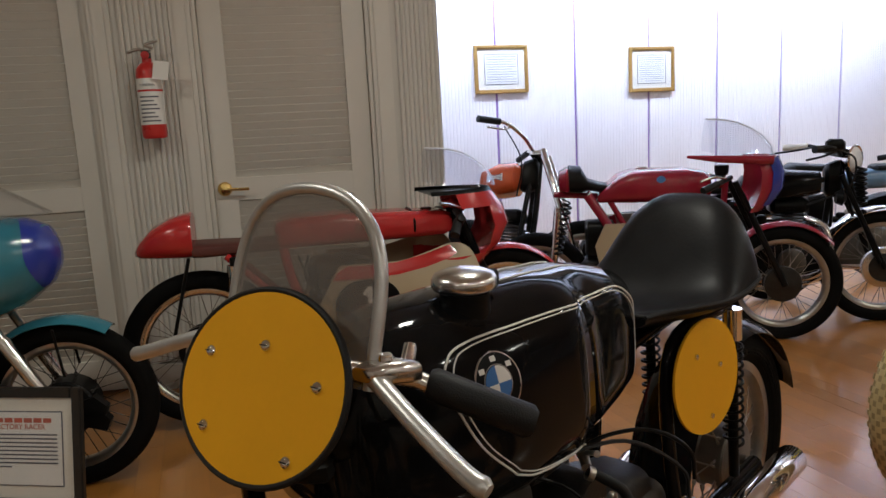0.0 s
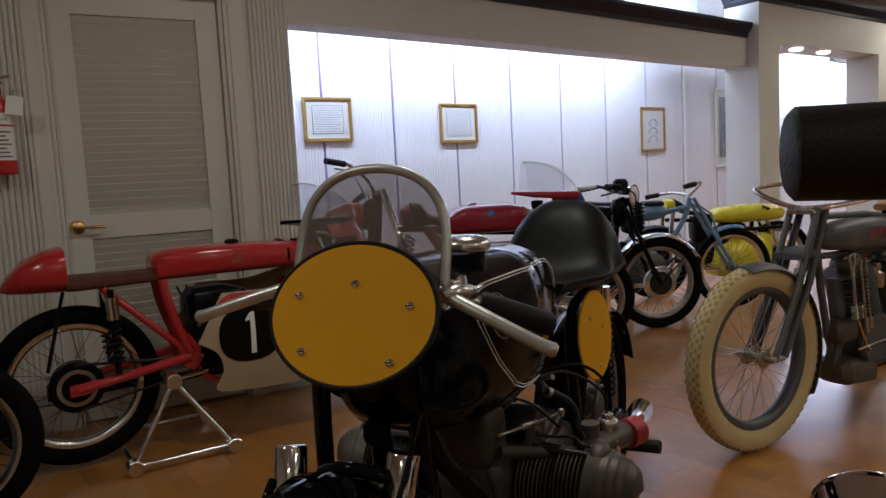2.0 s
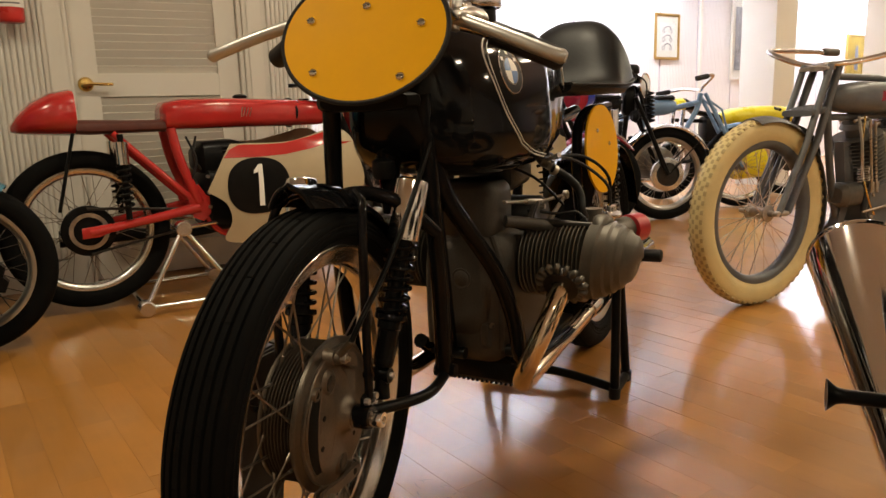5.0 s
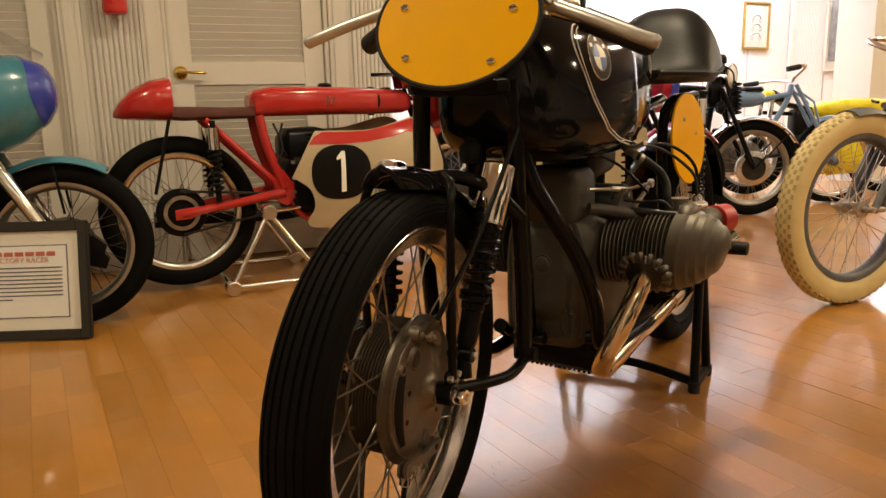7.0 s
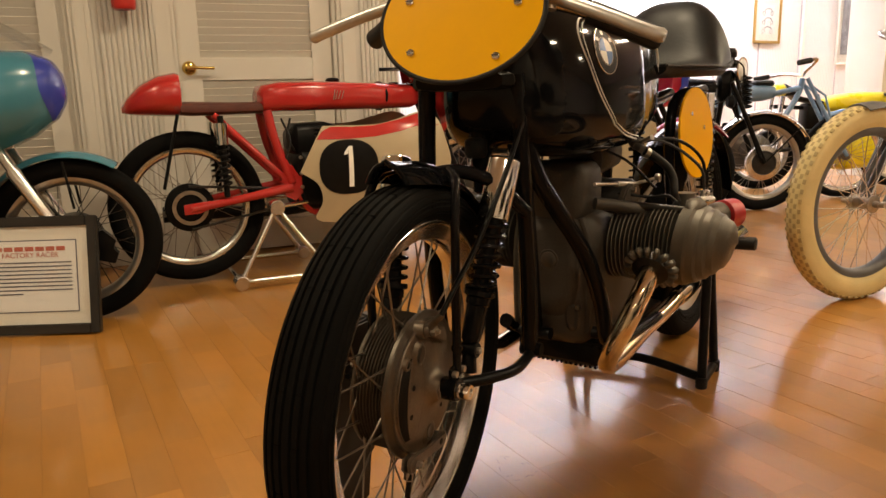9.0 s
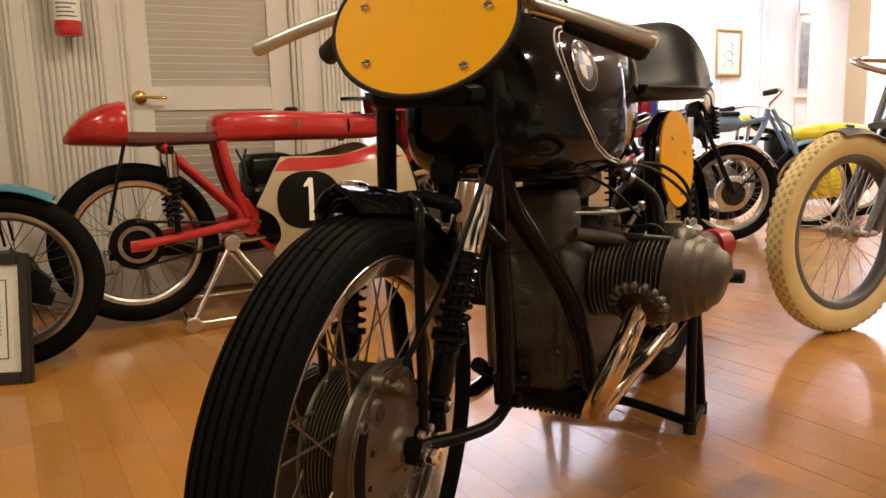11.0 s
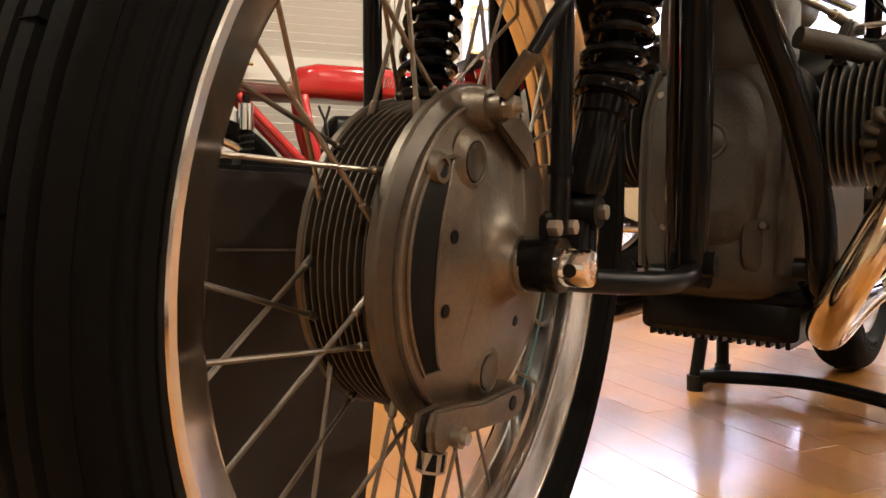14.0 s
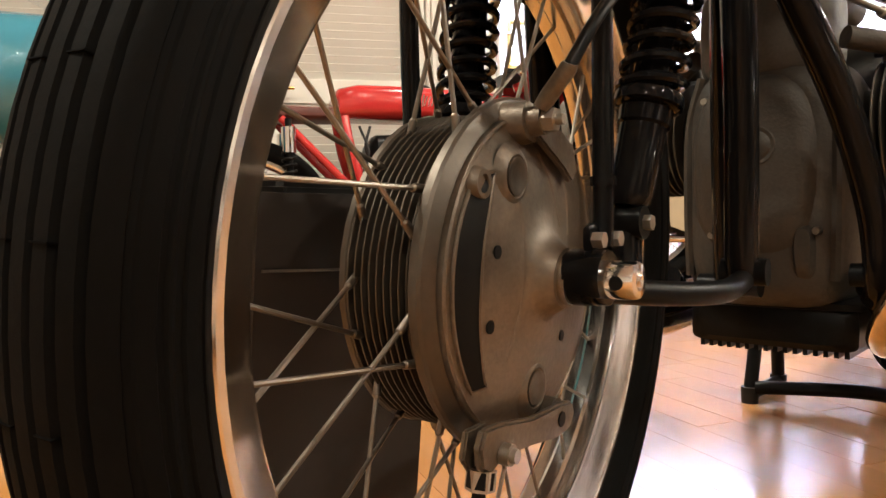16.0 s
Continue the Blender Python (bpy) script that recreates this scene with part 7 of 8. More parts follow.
mg = part("megaphone", bar(curve([(0.42, 0.17, 0.24), (0.58, 0.185, 0.26), (0.72, 0.195, 0.3), (0.9, 0.225, 0.4), (1.06, 0.25, 0.492)], 4), [0.02, 0.02, 0.021, 0.022, 0.023, 0.025, 0.027, 0.031, 0.036, 0.042, 0.048, 0.054, 0.06, 0.066, 0.072, 0.077, 0.081], 32), CHROME, nb, "flared chrome megaphone exhaust")
part("megaphone_lip", lathe([(0.07, -0.002), (0.082, -0.004), (0.084, 0.0), (0.082, 0.004), (0.07, 0.002)], (0, 0, 0), along((1.06, 0.25, 0.492), (1.22, 0.275, 0.584)), 36, closed=True), CHROME, mg)
part("megaphone_mouth", lathe([(0, 0), (0.074, 0), (0.074, 0.001), (0, 0.001)], (0, 0, 0), along((1.0613, 0.2502, 0.4928), (1.22, 0.275, 0.584)), 36), SATINB, mg)
part("strap", bar([(0.93, 0.15, 0.43), (0.93, 0.22, 0.47), (0.935, 0.29, 0.43)], 0.006), SATINB, mg)
part("footpeg", bar([(0.66, 0.13, 0.375), (0.64, 0.27, 0.38), (0.639, 0.28, 0.38), (0.638, 0.292, 0.38)], [0.01, 0.01, 0.012, 0.022], 14), SATINB, nb, "black footpeg with a flared end")
part("bracket", prism([(0.66, 0.385), (0.7, 0.385), (0.7, 0.2), (0.66, 0.2)], 0.165, 0.172), ALLOY, nb)
part("frame", bar(curve([(0.05, 0, 0.88), (0.12, 0, 0.5), (0.2, 0, 0.25), (0.7, 0, 0.22), (0.8, 0, 0.5), (0.85, 0, 0.76)], 5), 0.016), GLOSSB, nb)
part("seat_tube", bar([(0.56, 0.1, 0.8), (0.6, 0.118, 0.7), (0.63, 0.12, 0.5), (0.6, 0.11, 0.3)], 0.012, 12), GLOSSB, nb, "black frame tube")
part("rear_frame", bar([(0.75, 0, 0.76), (1.15, 0, 0.78)], 0.016), GLOSSB, nb)
for s in (-1, 1):
    part("swing_arm", bar([(0.72, s * 0.09, 0.33), (1.2, s * 0.09, 0.33)], 0.016), GLOSSB, nb)
en = part("engine", loft([(0.22, 0, 0.36, 0.08, 0.1), (0.26, 0, 0.36, 0.12, 0.13), (0.6, 0, 0.36, 0.13, 0.13), (0.68, 0, 0.37, 0.09, 0.1)], 22, 4), DARKM, nb, "dark engine")
for i in range(10):
    part("cooling_fin", lathe([(0.03, 0), (0.085, 0), (0.085, 0.005), (0.03, 0.005)], (0.36, 0, 0.48 + 0.018 * i), "z", 24, closed=True), DARKM, en)
rows = []
for i in range(19):
    q = radians(150 - 130 * i / 18)
    rows.append([(1.2 + (0.352 - 0.03 * abs(u / 3) ** 2) * math.cos(q), 0.07 * u / 3, 0.33 + (0.352 - 0.03 * abs(u / 3) ** 2) * math.sin(q)) for u in range(-3, 4)])
part("rear_mudguard", sheet(rows, 0.003), GLOSSB, nb, "glossy black rear mudguard with a gold line")


# ---------------------------------------------------------------- machines in the alcove (x forward, origin under the front axle)
def mudguard(bike, wx, R, a0, a1, material, width=0.05, label=""):
    rows = []
    for i in range(19):
        q = radians(a0 + (a1 - a0) * i / 18)
        rows.append([(wx + (R + 0.025 - 0.02 * abs(u / 3) ** 2) * math.cos(q), width * u / 3, R + (R + 0.025 - 0.02 * abs(u / 3) ** 2) * math.sin(q)) for u in range(-3, 4)])
    return part("mudguard", sheet(rows, 0.003), material, bike, label)


def common(bike, base, R, width, rim_r, hub, forkr, fork_mat, frame_mat, head=(-0.28, 0.84), spokes=36, tyre=None, tail=0.72):
    """Wheels, fork and loop frame of a plain machine."""
    for wx in (0.0, -base):
        wheel(bike, Matrix.Translation((wx, 0, R)), R, width, rim_r, hub, spokes, spoke_r=0.0016, tyre=tyre, hub_mat=DARKM)
    for s in (-1, 1):
        part("fork_leg", bar([(0, s * 0.075, R), (head[0] * 0.9, s * 0.075, head[1])], forkr, 12), fork_mat, bike)
        part("chain_stay", bar([(-base, s * 0.085, R), (-base + 0.5, s * 0.07, R + 0.05)], 0.015, 8), frame_mat, bike)
        part("seat_stay", bar([(-base + 0.08, s * 0.1, R + 0.05), (-base + 0.12, s * 0.1, 0.72)], 0.02, 10), CHROME, bike, "chromed spring unit")
    fr = part("frame", bar(curve([(head[0], 0, head[1]), (head[0] - 0.02, 0, 0.6), (head[0] - 0.08, 0, 0.3), (head[0] - 0.4, 0, 0.24), (-base + 0.45, 0, 0.4), (-base + 0.4, 0, 0.68)], 5), 0.017), frame_mat, bike)
    part("top_tube", bar([(head[0], 0, head[1] - 0.02), (-base + 0.4, 0, tail - 0.02), (-base + 0.1, 0, tail)], 0.016), frame_mat, fr)
    return fr


def fins(bike, x, z, material=DARKM, r=0.07, n=9):
    en = part("engine", loft([(x - 0.2, 0, 0.34, 0.08, 0.1), (x - 0.14, 0, 0.34, 0.12, 0.12), (x + 0.1, 0, 0.34, 0.12, 0.12), (x + 0.16, 0, 0.34, 0.08, 0.09)], 20, 4), material, bike, "finned air-cooled engine")
    f0 = None
    for i in range(n):
        m = Matrix.Translation((x, 0, z + i * 0.018))
        if f0 is None:
            f0 = part("cooling_fin", lathe([(0.03, 0), (r, 0), (r, 0.006), (0.03, 0.006)], seg=24, closed=True), material, en, m=m)
        else:
            share(f0, en, m)
    # magneto, carburettor, gearbox and pipes packed round the barrel
    part("magneto", lathe([(0, -0.06), (0.04, -0.06), (0.048, -0.05), (0.048, 0.05), (0.04, 0.06), (0, 0.06)], (x + 0.15, -0.02, 0.44), "y", 20), SATINB, en)
    part("gearbox", loft([(x - 0.38, 0, 0.36, 0.06, 0.07), (x - 0.34, 0, 0.36, 0.1, 0.1), (x - 0.2, 0, 0.36, 0.1, 0.1), (x - 0.16, 0, 0.36, 0.07, 0.08)], 18, 3.4), material, en)
    part("timing_cover", lathe([(0, -0.03), (0.05, -0.03), (0.07, -0.022), (0.075, 0.0), (0, 0.0)], (x, -0.12, 0.36), "y", 24), CAST, en)
    part("carburettor", lathe([(0, 0), (0.024, 0), (0.028, 0.015), (0.028, 0.08), (0.018, 0.09), (0, 0.09)], (x - 0.14, -0.03, z + 0.06), "z", 16), SATINB, en)
    part("intake_pipe", bar([(x - 0.03, -0.02, z + 0.1), (x - 0.2, -0.04, z + 0.11)], 0.02, 12), SATINB, en)
    part("cylinder_head", loft([(x - 0.1, 0, z + n * 0.018, 0.05, 0.03), (x - 0.08, 0, z + n * 0.018, 0.08, 0.045), (x + 0.07, 0, z + n * 0.018, 0.08, 0.045), (x + 0.1, 0, z + n * 0.018, 0.05, 0.03)], 18, 3), material, en)
    part("battery_box", loft([(x - 0.34, 0, 0.56, 0.06, 0.08), (x - 0.33, 0, 0.56, 0.08, 0.1), (x - 0.2, 0, 0.56, 0.08, 0.1), (x - 0.19, 0, 0.56, 0.06, 0.08)], 16, 5), SATINB, en)
    part("head_pipe", bar(curve([(x + 0.08, -0.04, z + 0.13), (x + 0.17, -0.09, z + 0.08), (x + 0.19, -0.12, 0.38), (x + 0.08, -0.14, 0.25), (x - 0.4, -0.14, 0.24)], 5), 0.018, 12), CHROME, en)
    return en


# maroon racer
ma = thing("racing_motorcycle", pose(2.86, 2.12, 0, 0, 0, -27), "maroon vintage racing motorcycle with a blue-nosed fairing and clear screen", "motorcycle")
common(ma, 1.25, 0.3, 0.08, 0.23, DRUMHUB, 0.016, SATINB, MAROON, tail=0.8)
for sy in (-1, 1):
    part("frame_side", bar([(-0.98, sy * 0.09, 0.8), (-0.85, sy * 0.1, 0.6), (-0.74, sy * 0.1, 0.42)], 0.024, 12), MAROON, ma)
    part("frame_stay", bar([(-0.88, sy * 0.09, 0.79), (-0.76, sy * 0.1, 0.58)], 0.014, 10), MAROON, ma)
    part("spring", coil((-1.08, sy * 0.11, 0.76), (-1.14, sy * 0.11, 0.5), 0.022, 10, 0.0045), SATINB, ma)
mudguard(ma, 0, 0.3, 130, 40, MAROON, label="maroon front mudguard")
part("seat_tail", loft([(-1.13, 0, 0.86, 0.03, 0.02), (-1.12, 0, 0.87, 0.085, 0.055), (-1.085, 0, 0.875, 0.108, 0.07), (-1.06, 0, 0.872, 0.1, 0.068), (-1.04, 0, 0.865, 0.08, 0.06)], 24, 2.4), MAROON, ma, "maroon seat tail with black pad")
part("seat_pad", loft([(-1.085, 0, 0.88, 0.07, 0.05), (-1.07, 0, 0.88, 0.112, 0.072), (-1.01, 0, 0.875, 0.112, 0.07), (-0.975, 0, 0.85, 0.1, 0.032), (-0.92, 0, 0.835, 0.1, 0.026), (-0.86, 0, 0.83, 0.07, 0.02)], 22, 2.6), LEATHER, ma)
ft = part("fuel_tank", loft([(-0.93, 0, 0.775, 0.09, 0.016), (-0.915, 0, 0.785, 0.122, 0.03), (-0.82, 0, 0.825, 0.142, 0.074), (-0.75, 0, 0.834, 0.148, 0.086), (-0.5, 0, 0.834, 0.142, 0.086), (-0.4, 0, 0.826, 0.122, 0.074), (-0.365, 0, 0.82, 0.08, 0.05)], 36, 3.6), MAROON, ma, "long maroon fuel tank", smooth=55)
part("tank_cap", lathe([(0, 0), (0.03, 0), (0.032, 0.006), (0.026, 0.014), (0, 0.016)], (-0.7, 0, 0.916), "z", 20), ALLOY, ft)
part("instrument", lathe([(0, 0), (0.03, 0), (0.036, 0.02), (0.036, 0.05), (0, 0.055)], (-0.3, 0, 0.87), "z", 18), SATINB, ma)
for sy in (-1, 1):
    part("clip_on_bar", bar([(-0.27, sy * 0.07, 0.86), (-0.36, sy * 0.19, 0.84), (-0.362, sy * 0.195, 0.84), (-0.44, sy * 0.25, 0.815)], [0.012, 0.012, 0.018, 0.018], 10), GRIPR, ma)
    part("brake_lever", bar(curve([(-0.31, sy * 0.14, 0.86), (-0.38, sy * 0.2, 0.875), (-0.45, sy * 0.25, 0.86)], 4), 0.006, 8), ALLOY, ma)
t = bvh_of(ft)
part("badge", decal(t, ellipse(-0.62, 0.87, 0.022, 0.017, 20), -1, 2), BLUE, ft)
fins(ma, -0.65, 0.48)
sidep = [(-0.95, 0.55), (-0.9, 0.66), (-0.4, 0.67), (-0.25, 0.6), (-0.22, 0.4), (-0.35, 0.26), (-0.7, 0.22), (-0.9, 0.3)]
for s in (-1, 1):
    lp = part("fairing_side", prism(sidep, s * 0.19, s * 0.2), BEIGE, ma, "grey lower fairing with a dark blue disc")
    part("number_disc", prism(ellipse(-0.6, 0.42, 0.11, 0.11), s * 0.201, s * 0.204), BLUEP, lp)
    for k in range(6):
        part("lettering_bar", cube((-0.72 + k * 0.05, s * 0.2015 - 0.001, 0.585), (-0.685 + k * 0.05, s * 0.2015 + 0.001, 0.625)), INK, lp, smooth=0)
rows = [[(-0.28 + (0.32 + e) * max(0.0, math.cos(q)) ** 0.8, 0.2 * math.sin(q) * w, z) for z, e, w in ((0.69, -0.15, 0.86), (0.735, -0.1, 0.9), (0.8, -0.06, 0.95), (0.88, -0.05, 0.92), (0.965, -0.085, 0.8))] for q in (radians(-66 + 132 * k / 14) for k in range(15))]
nz = part("nose_fairing", sheet(rows, 0.004), MAROON, ma, "maroon nose fairing with a cobalt blue front")
rows = [[(-0.28 + (0.325 + e) * max(0.0, math.cos(q)) ** 0.8, 0.2 * math.sin(q) * w, z) for z, e, w in ((0.72, -0.108, 0.89), (0.75, -0.083, 0.92), (0.8, -0.052, 0.95), (0.88, -0.043, 0.92), (0.955, -0.072, 0.82))] for q in (radians(-52 + 104 * k / 14) for k in range(15))]
part("blue_front", sheet(rows, 0.002), BLUEP, nz)
part("fairing_rail", bar([(-0.1, -0.16, 0.945), (-0.36, -0.17, 0.962), (-0.5, -0.165, 0.978)], [0.024, 0.018, 0.007], 10), MAROON, nz)
rows = bubble(-0.05, -0.38, 0.965, 0.19, 0.15)
part("windscreen", sheet(rows, 0.003), CLEAR, ma, "clear bubble windscreen")
# pale bar in place of the light caught on the bubble's outline
part("screen_glint", bar(rows[9], 0.0035, 6), CLEAR2, ma, "pale bar standing in for the glint along the screen")

# orange scrambler with high bars
og = thing("motorcycle", pose(1.925, 2.532, 0.012, -19, 0, -40), "orange off-road motorcycle with high chromed handlebars", "motorcycle")
common(og, 1.3, 0.33, 0.09, 0.25, SMALLHUB, 0.021, CHROME, SATINB, head=(-0.28, 1.05))
part("handlebar", bar(curve([(-0.52, -0.4, 1.135), (-0.42, -0.28, 1.150), (-0.34, -0.17, 1.100), (-0.3, -0.06, 1.035), (-0.3, 0.06, 1.035), (-0.34, 0.17, 1.100), (-0.42, 0.28, 1.150), (-0.52, 0.4, 1.135)], 6), 0.012), CHROME, og, "high chromed handlebar")
for s in (-1, 1):
    part("grip", bar([(-0.44, s * 0.305, 1.148), (-0.441, s * 0.306, 1.148), (-0.53, s * 0.412, 1.134)], [0.014, 0.019, 0.019], 12), GRIPR, og)
    part("lever", bar(curve([(-0.4, s * 0.25, 1.130), (-0.41, s * 0.32, 1.100), (-0.48, s * 0.4, 1.090)], 4), 0.006), ALLOY, og)
    part("shock_absorber", coil((-1.140, s * 0.11, 0.72), (-1.2, s * 0.11, 0.42), 0.028, 9, 0.006), SATINB, og)
part("top_yoke", loft([(-0.32, 0, 1.03, 0.09, 0.015), (-0.28, 0, 1.03, 0.1, 0.02), (-0.24, 0, 1.03, 0.09, 0.015)], 16, 4), ALLOY, og)
part("cable", bar(curve([(-0.42, -0.28, 1.130), (-0.33, -0.22, 0.95), (-0.38, -0.1, 0.78)], 6), 0.004), GRIPR, og)
ft = part("fuel_tank", loft([(-0.623, 0, 0.86, 0.06, 0.04), (-0.602, 0, 0.87, 0.1, 0.07), (-0.501, 0, 0.89, 0.125, 0.095), (-0.407, 0, 0.9, 0.11, 0.09), (-0.371, 0, 0.9, 0.06, 0.05)], 24, 3), ORANGE, og, "orange fuel tank with a black and white badge")
t = bvh_of(ft)
bd = part("badge", decal(t, [(-0.559, 0.86), (-0.465, 0.865), (-0.465, 0.91), (-0.559, 0.905)], -1, 3), WHITE, ft)
for k in range(3):
    part("badge_bar", decal(t, [(-0.551, 0.868 + k * 0.013), (-0.472, 0.871 + k * 0.013), (-0.472, 0.877 + k * 0.013), (-0.551, 0.874 + k * 0.013)], -1, 2, 0.003), INK, bd)
part("seat", loft([(-1.4, 0, 0.8, 0.08, 0.03), (-1.35, 0, 0.8, 0.11, 0.04), (-0.8, 0, 0.82, 0.1, 0.04), (-0.7, 0, 0.84, 0.07, 0.03)], 22, 3), LEATHER, og)
fins(og, -0.45, 0.46, SATINB, r=0.085, n=12)
part("head_block", loft([(-0.38, 0, 0.9, 0.05, 0.07), (-0.36, 0, 0.91, 0.07, 0.09), (-0.3, 0, 0.93, 0.06, 0.09), (-0.28, 0, 0.93, 0.04, 0.06)], 16, 4), SATINB, og, "black headstock and wiring")
for sy in (-1, 1):
    part("cradle_tube", bar([(-0.32, sy * 0.04, 0.9), (-0.36, sy * 0.09, 0.5), (-0.4, sy * 0.1, 0.28)], 0.015, 10), SATINB, og)
mudguard(og, -1.3, 0.33, 150, 40, ORANGE)

# black machine with a headlamp
bk = thing("motorcycle", pose(3.56, 2.14, 0, 0, 0, -31), "black vintage motorcycle with chromed headlamp and front mudguard", "motorcycle")
common(bk, 1.32, 0.31, 0.08, 0.242, [(0, -0.06), (0.05, -0.055), (0.075, -0.05), (0.08, -0.03), (0.08, 0.03), (0.075, 0.05), (0, 0.06)], 0.014, SATINB, SATINB, head=(-0.26, 0.82))
mudguard(bk, 0, 0.31, 165, 28, CHROME, 0.062, "chromed front mudguard")
part("drum_ring", lathe([(0.078, -0.064), (0.108, -0.06), (0.112, -0.052), (0.112, -0.03), (0.078, -0.03)], (0, 0, 0.31), "y", 40, closed=True), ALLOY, bk, "pale alloy brake drum ring")
for s in (-1, 1):
    part("girder", bar([(-0.03, s * 0.085, 0.34), (-0.14, s * 0.06, 0.62), (-0.2, s * 0.05, 0.86)], 0.011), SATINB, bk)
    part("mudguard_stay", bar([(0, s * 0.08, 0.31), (0.22, s * 0.06, 0.53)], 0.005), SATINB, bk)
for k in (-1, 0, 1):
    part("fork_spring", coil((-0.13, k * 0.05, 0.86), (-0.12, k * 0.05, 0.66), 0.024, 8, 0.006), SATINB, bk, "black girder fork spring")
aim = along((-0.15, 0, 0.895), (-0.15 + 0.75, -0.66, 0.895))
hl = part("headlamp", lathe([(0.0, -0.1), (0.03, -0.095), (0.058, -0.07), (0.074, -0.02), (0.078, 0.0), (0, 0.0)], (0, 0, 0), aim, 30), CHROME, bk, "round headlamp with a chromed rim")
part("lens", lathe([(0.072, 0.001), (0.06, 0.014), (0.035, 0.022), (0.0, 0.025)], (0, 0, 0), aim, 28), CLEAR2, hl, "milky glass lens")
part("rim", lathe([(0.07, 0.0), (0.079, -0.006), (0.083, 0.002), (0.078, 0.01), (0.07, 0.006)], (0, 0, 0), aim, 32, closed=True), CHROME, hl)
part("handlebar", bar(curve([(-0.4, 0.34, 0.96), (-0.3, 0.28, 0.965), (-0.25, 0.1, 0.93), (-0.25, -0.1, 0.93), (-0.33, -0.26, 0.975), (-0.42, -0.3, 0.975)], 6), 0.011), SATINB, bk, "black handlebar")
part("grip", bar([(-0.31, 0.29, 0.964), (-0.312, 0.291, 0.964), (-0.43, 0.35, 0.957)], [0.013, 0.019, 0.019], 10), MOUNT, bk, "cream rubber grip")
part("grip", bar([(-0.32, -0.24, 0.972), (-0.322, -0.242, 0.972), (-0.43, -0.305, 0.974)], [0.014, 0.02, 0.02], 10), GRIPR, bk)
part("control", loft([(-0.36, -0.24, 0.99, 0.02, 0.02), (-0.34, -0.23, 0.992, 0.035, 0.03), (-0.28, -0.21, 0.99, 0.035, 0.03), (-0.26, -0.2, 0.985, 0.02, 0.02)], 14, 3), SATINB, bk)
for sy in (-1, 1):
    part("lever", bar(curve([(-0.28, sy * 0.2, 0.965), (-0.38, sy * 0.3, 0.94), (-0.48, sy * 0.36, 0.925)], 4), 0.006), SATINB, bk)
    part("cable", bar(curve([(-0.28, sy * 0.2, 0.96), (-0.18, sy * 0.12, 0.9), (-0.2, sy * 0.08, 0.75), (-0.4, sy * 0.06, 0.66)], 5), 0.005, 6), GRIPR, bk)
part("head_block", loft([(-0.3, 0, 0.79, 0.03, 0.06), (-0.285, 0, 0.79, 0.045, 0.09), (-0.23, 0, 0.8, 0.045, 0.1), (-0.215, 0, 0.8, 0.03, 0.07)], 16, 4), SATINB, bk, "black headstock and fork links")
part("horn", lathe([(0, 0), (0.03, 0), (0.045, 0.03), (0.02, 0.05), (0, 0.05)], (-0.26, -0.08, 0.7), "x", 18), SATINB, bk)
part("instrument", lathe([(0, 0), (0.04, 0), (0.045, 0.01), (0.04, 0.04), (0, 0.045)], (-0.24, 0, 0.94), "z", 20), SATINB, bk)
part("fuel_tank", loft([(-0.75, 0, 0.74, 0.06, 0.05), (-0.72, 0, 0.75, 0.11, 0.08), (-0.5, 0, 0.77, 0.12, 0.085), (-0.33, 0, 0.78, 0.08, 0.06)], 22, 3), GLOSSB, bk)
part("saddle", loft([(-1.1, 0, 0.76, 0.06, 0.02), (-1.05, 0, 0.77, 0.13, 0.035), (-0.85, 0, 0.76, 0.09, 0.03), (-0.78, 0, 0.76, 0.04, 0.02)], 20, 2.5), LEATHER, bk)
fins(bk, -0.48, 0.46, SATINB, 0.085, 11)
part("oil_tank", loft([(-0.92, 0, 0.58, 0.06, 0.09), (-0.9, 0, 0.58, 0.1, 0.12), (-0.74, 0, 0.58, 0.1, 0.12), (-0.72, 0, 0.58, 0.06, 0.09)], 18, 4), GLOSSB, bk)
mudguard(bk, -1.32, 0.31, 160, 20, GLOSSB)
part("exhaust_pipe", bar(curve([(-0.45, -0.1, 0.55), (-0.3, -0.14, 0.4), (-0.4, -0.15, 0.28), (-0.8, -0.15, 0.27), (-1.3, -0.15, 0.3)], 5), 0.02), CHROME, bk)

# pale blue lightweight
bl = thing("motorcycle", pose(4.36, 2.22, 0, 0, 0, -31), "pale blue lightweight motorcycle with a high handlebar", "motorcycle")
for wx in (0.12, -1.1):
    wheel(bl, Matrix.Translation((wx, 0, 0.3)), 0.3, 0.055, 0.25, SMALLHUB, 36, spoke_r=0.0015, rim=ALLOY)
for s in (-1, 1):
    part("fork_leg", bar([(0.12, s * 0.055, 0.3), (0.0, s * 0.055, 0.5), (-0.19, s * 0.05, 0.84)], 0.014), SKYB, bl, "pale blue fork leg")
fr = part("frame", bar(curve([(-0.2, 0, 0.84), (-0.24, 0, 0.7), (-0.42, 0, 0.42), (-0.6, 0, 0.28), (-0.8, 0, 0.28)], 5), 0.019), SKYB, bl, "pale blue tubular frame")
part("top_tube", bar([(-0.2, 0, 0.78), (-0.5, 0, 0.72), (-0.95, 0, 0.68)], 0.019), SKYB, fr)
part("down_tube", bar([(-0.6, 0, 0.72), (-0.72, 0, 0.3)], 0.018), SKYB, fr)
for s in (-1, 1):
    part("stay", bar([(-0.7, s * 0.05, 0.3), (-1.15, s * 0.07, 0.3)], 0.012), SKYB, fr)
    part("stay", bar([(-0.75, s * 0.05, 0.68), (-1.15, s * 0.07, 0.3)], 0.012), SKYB, fr)
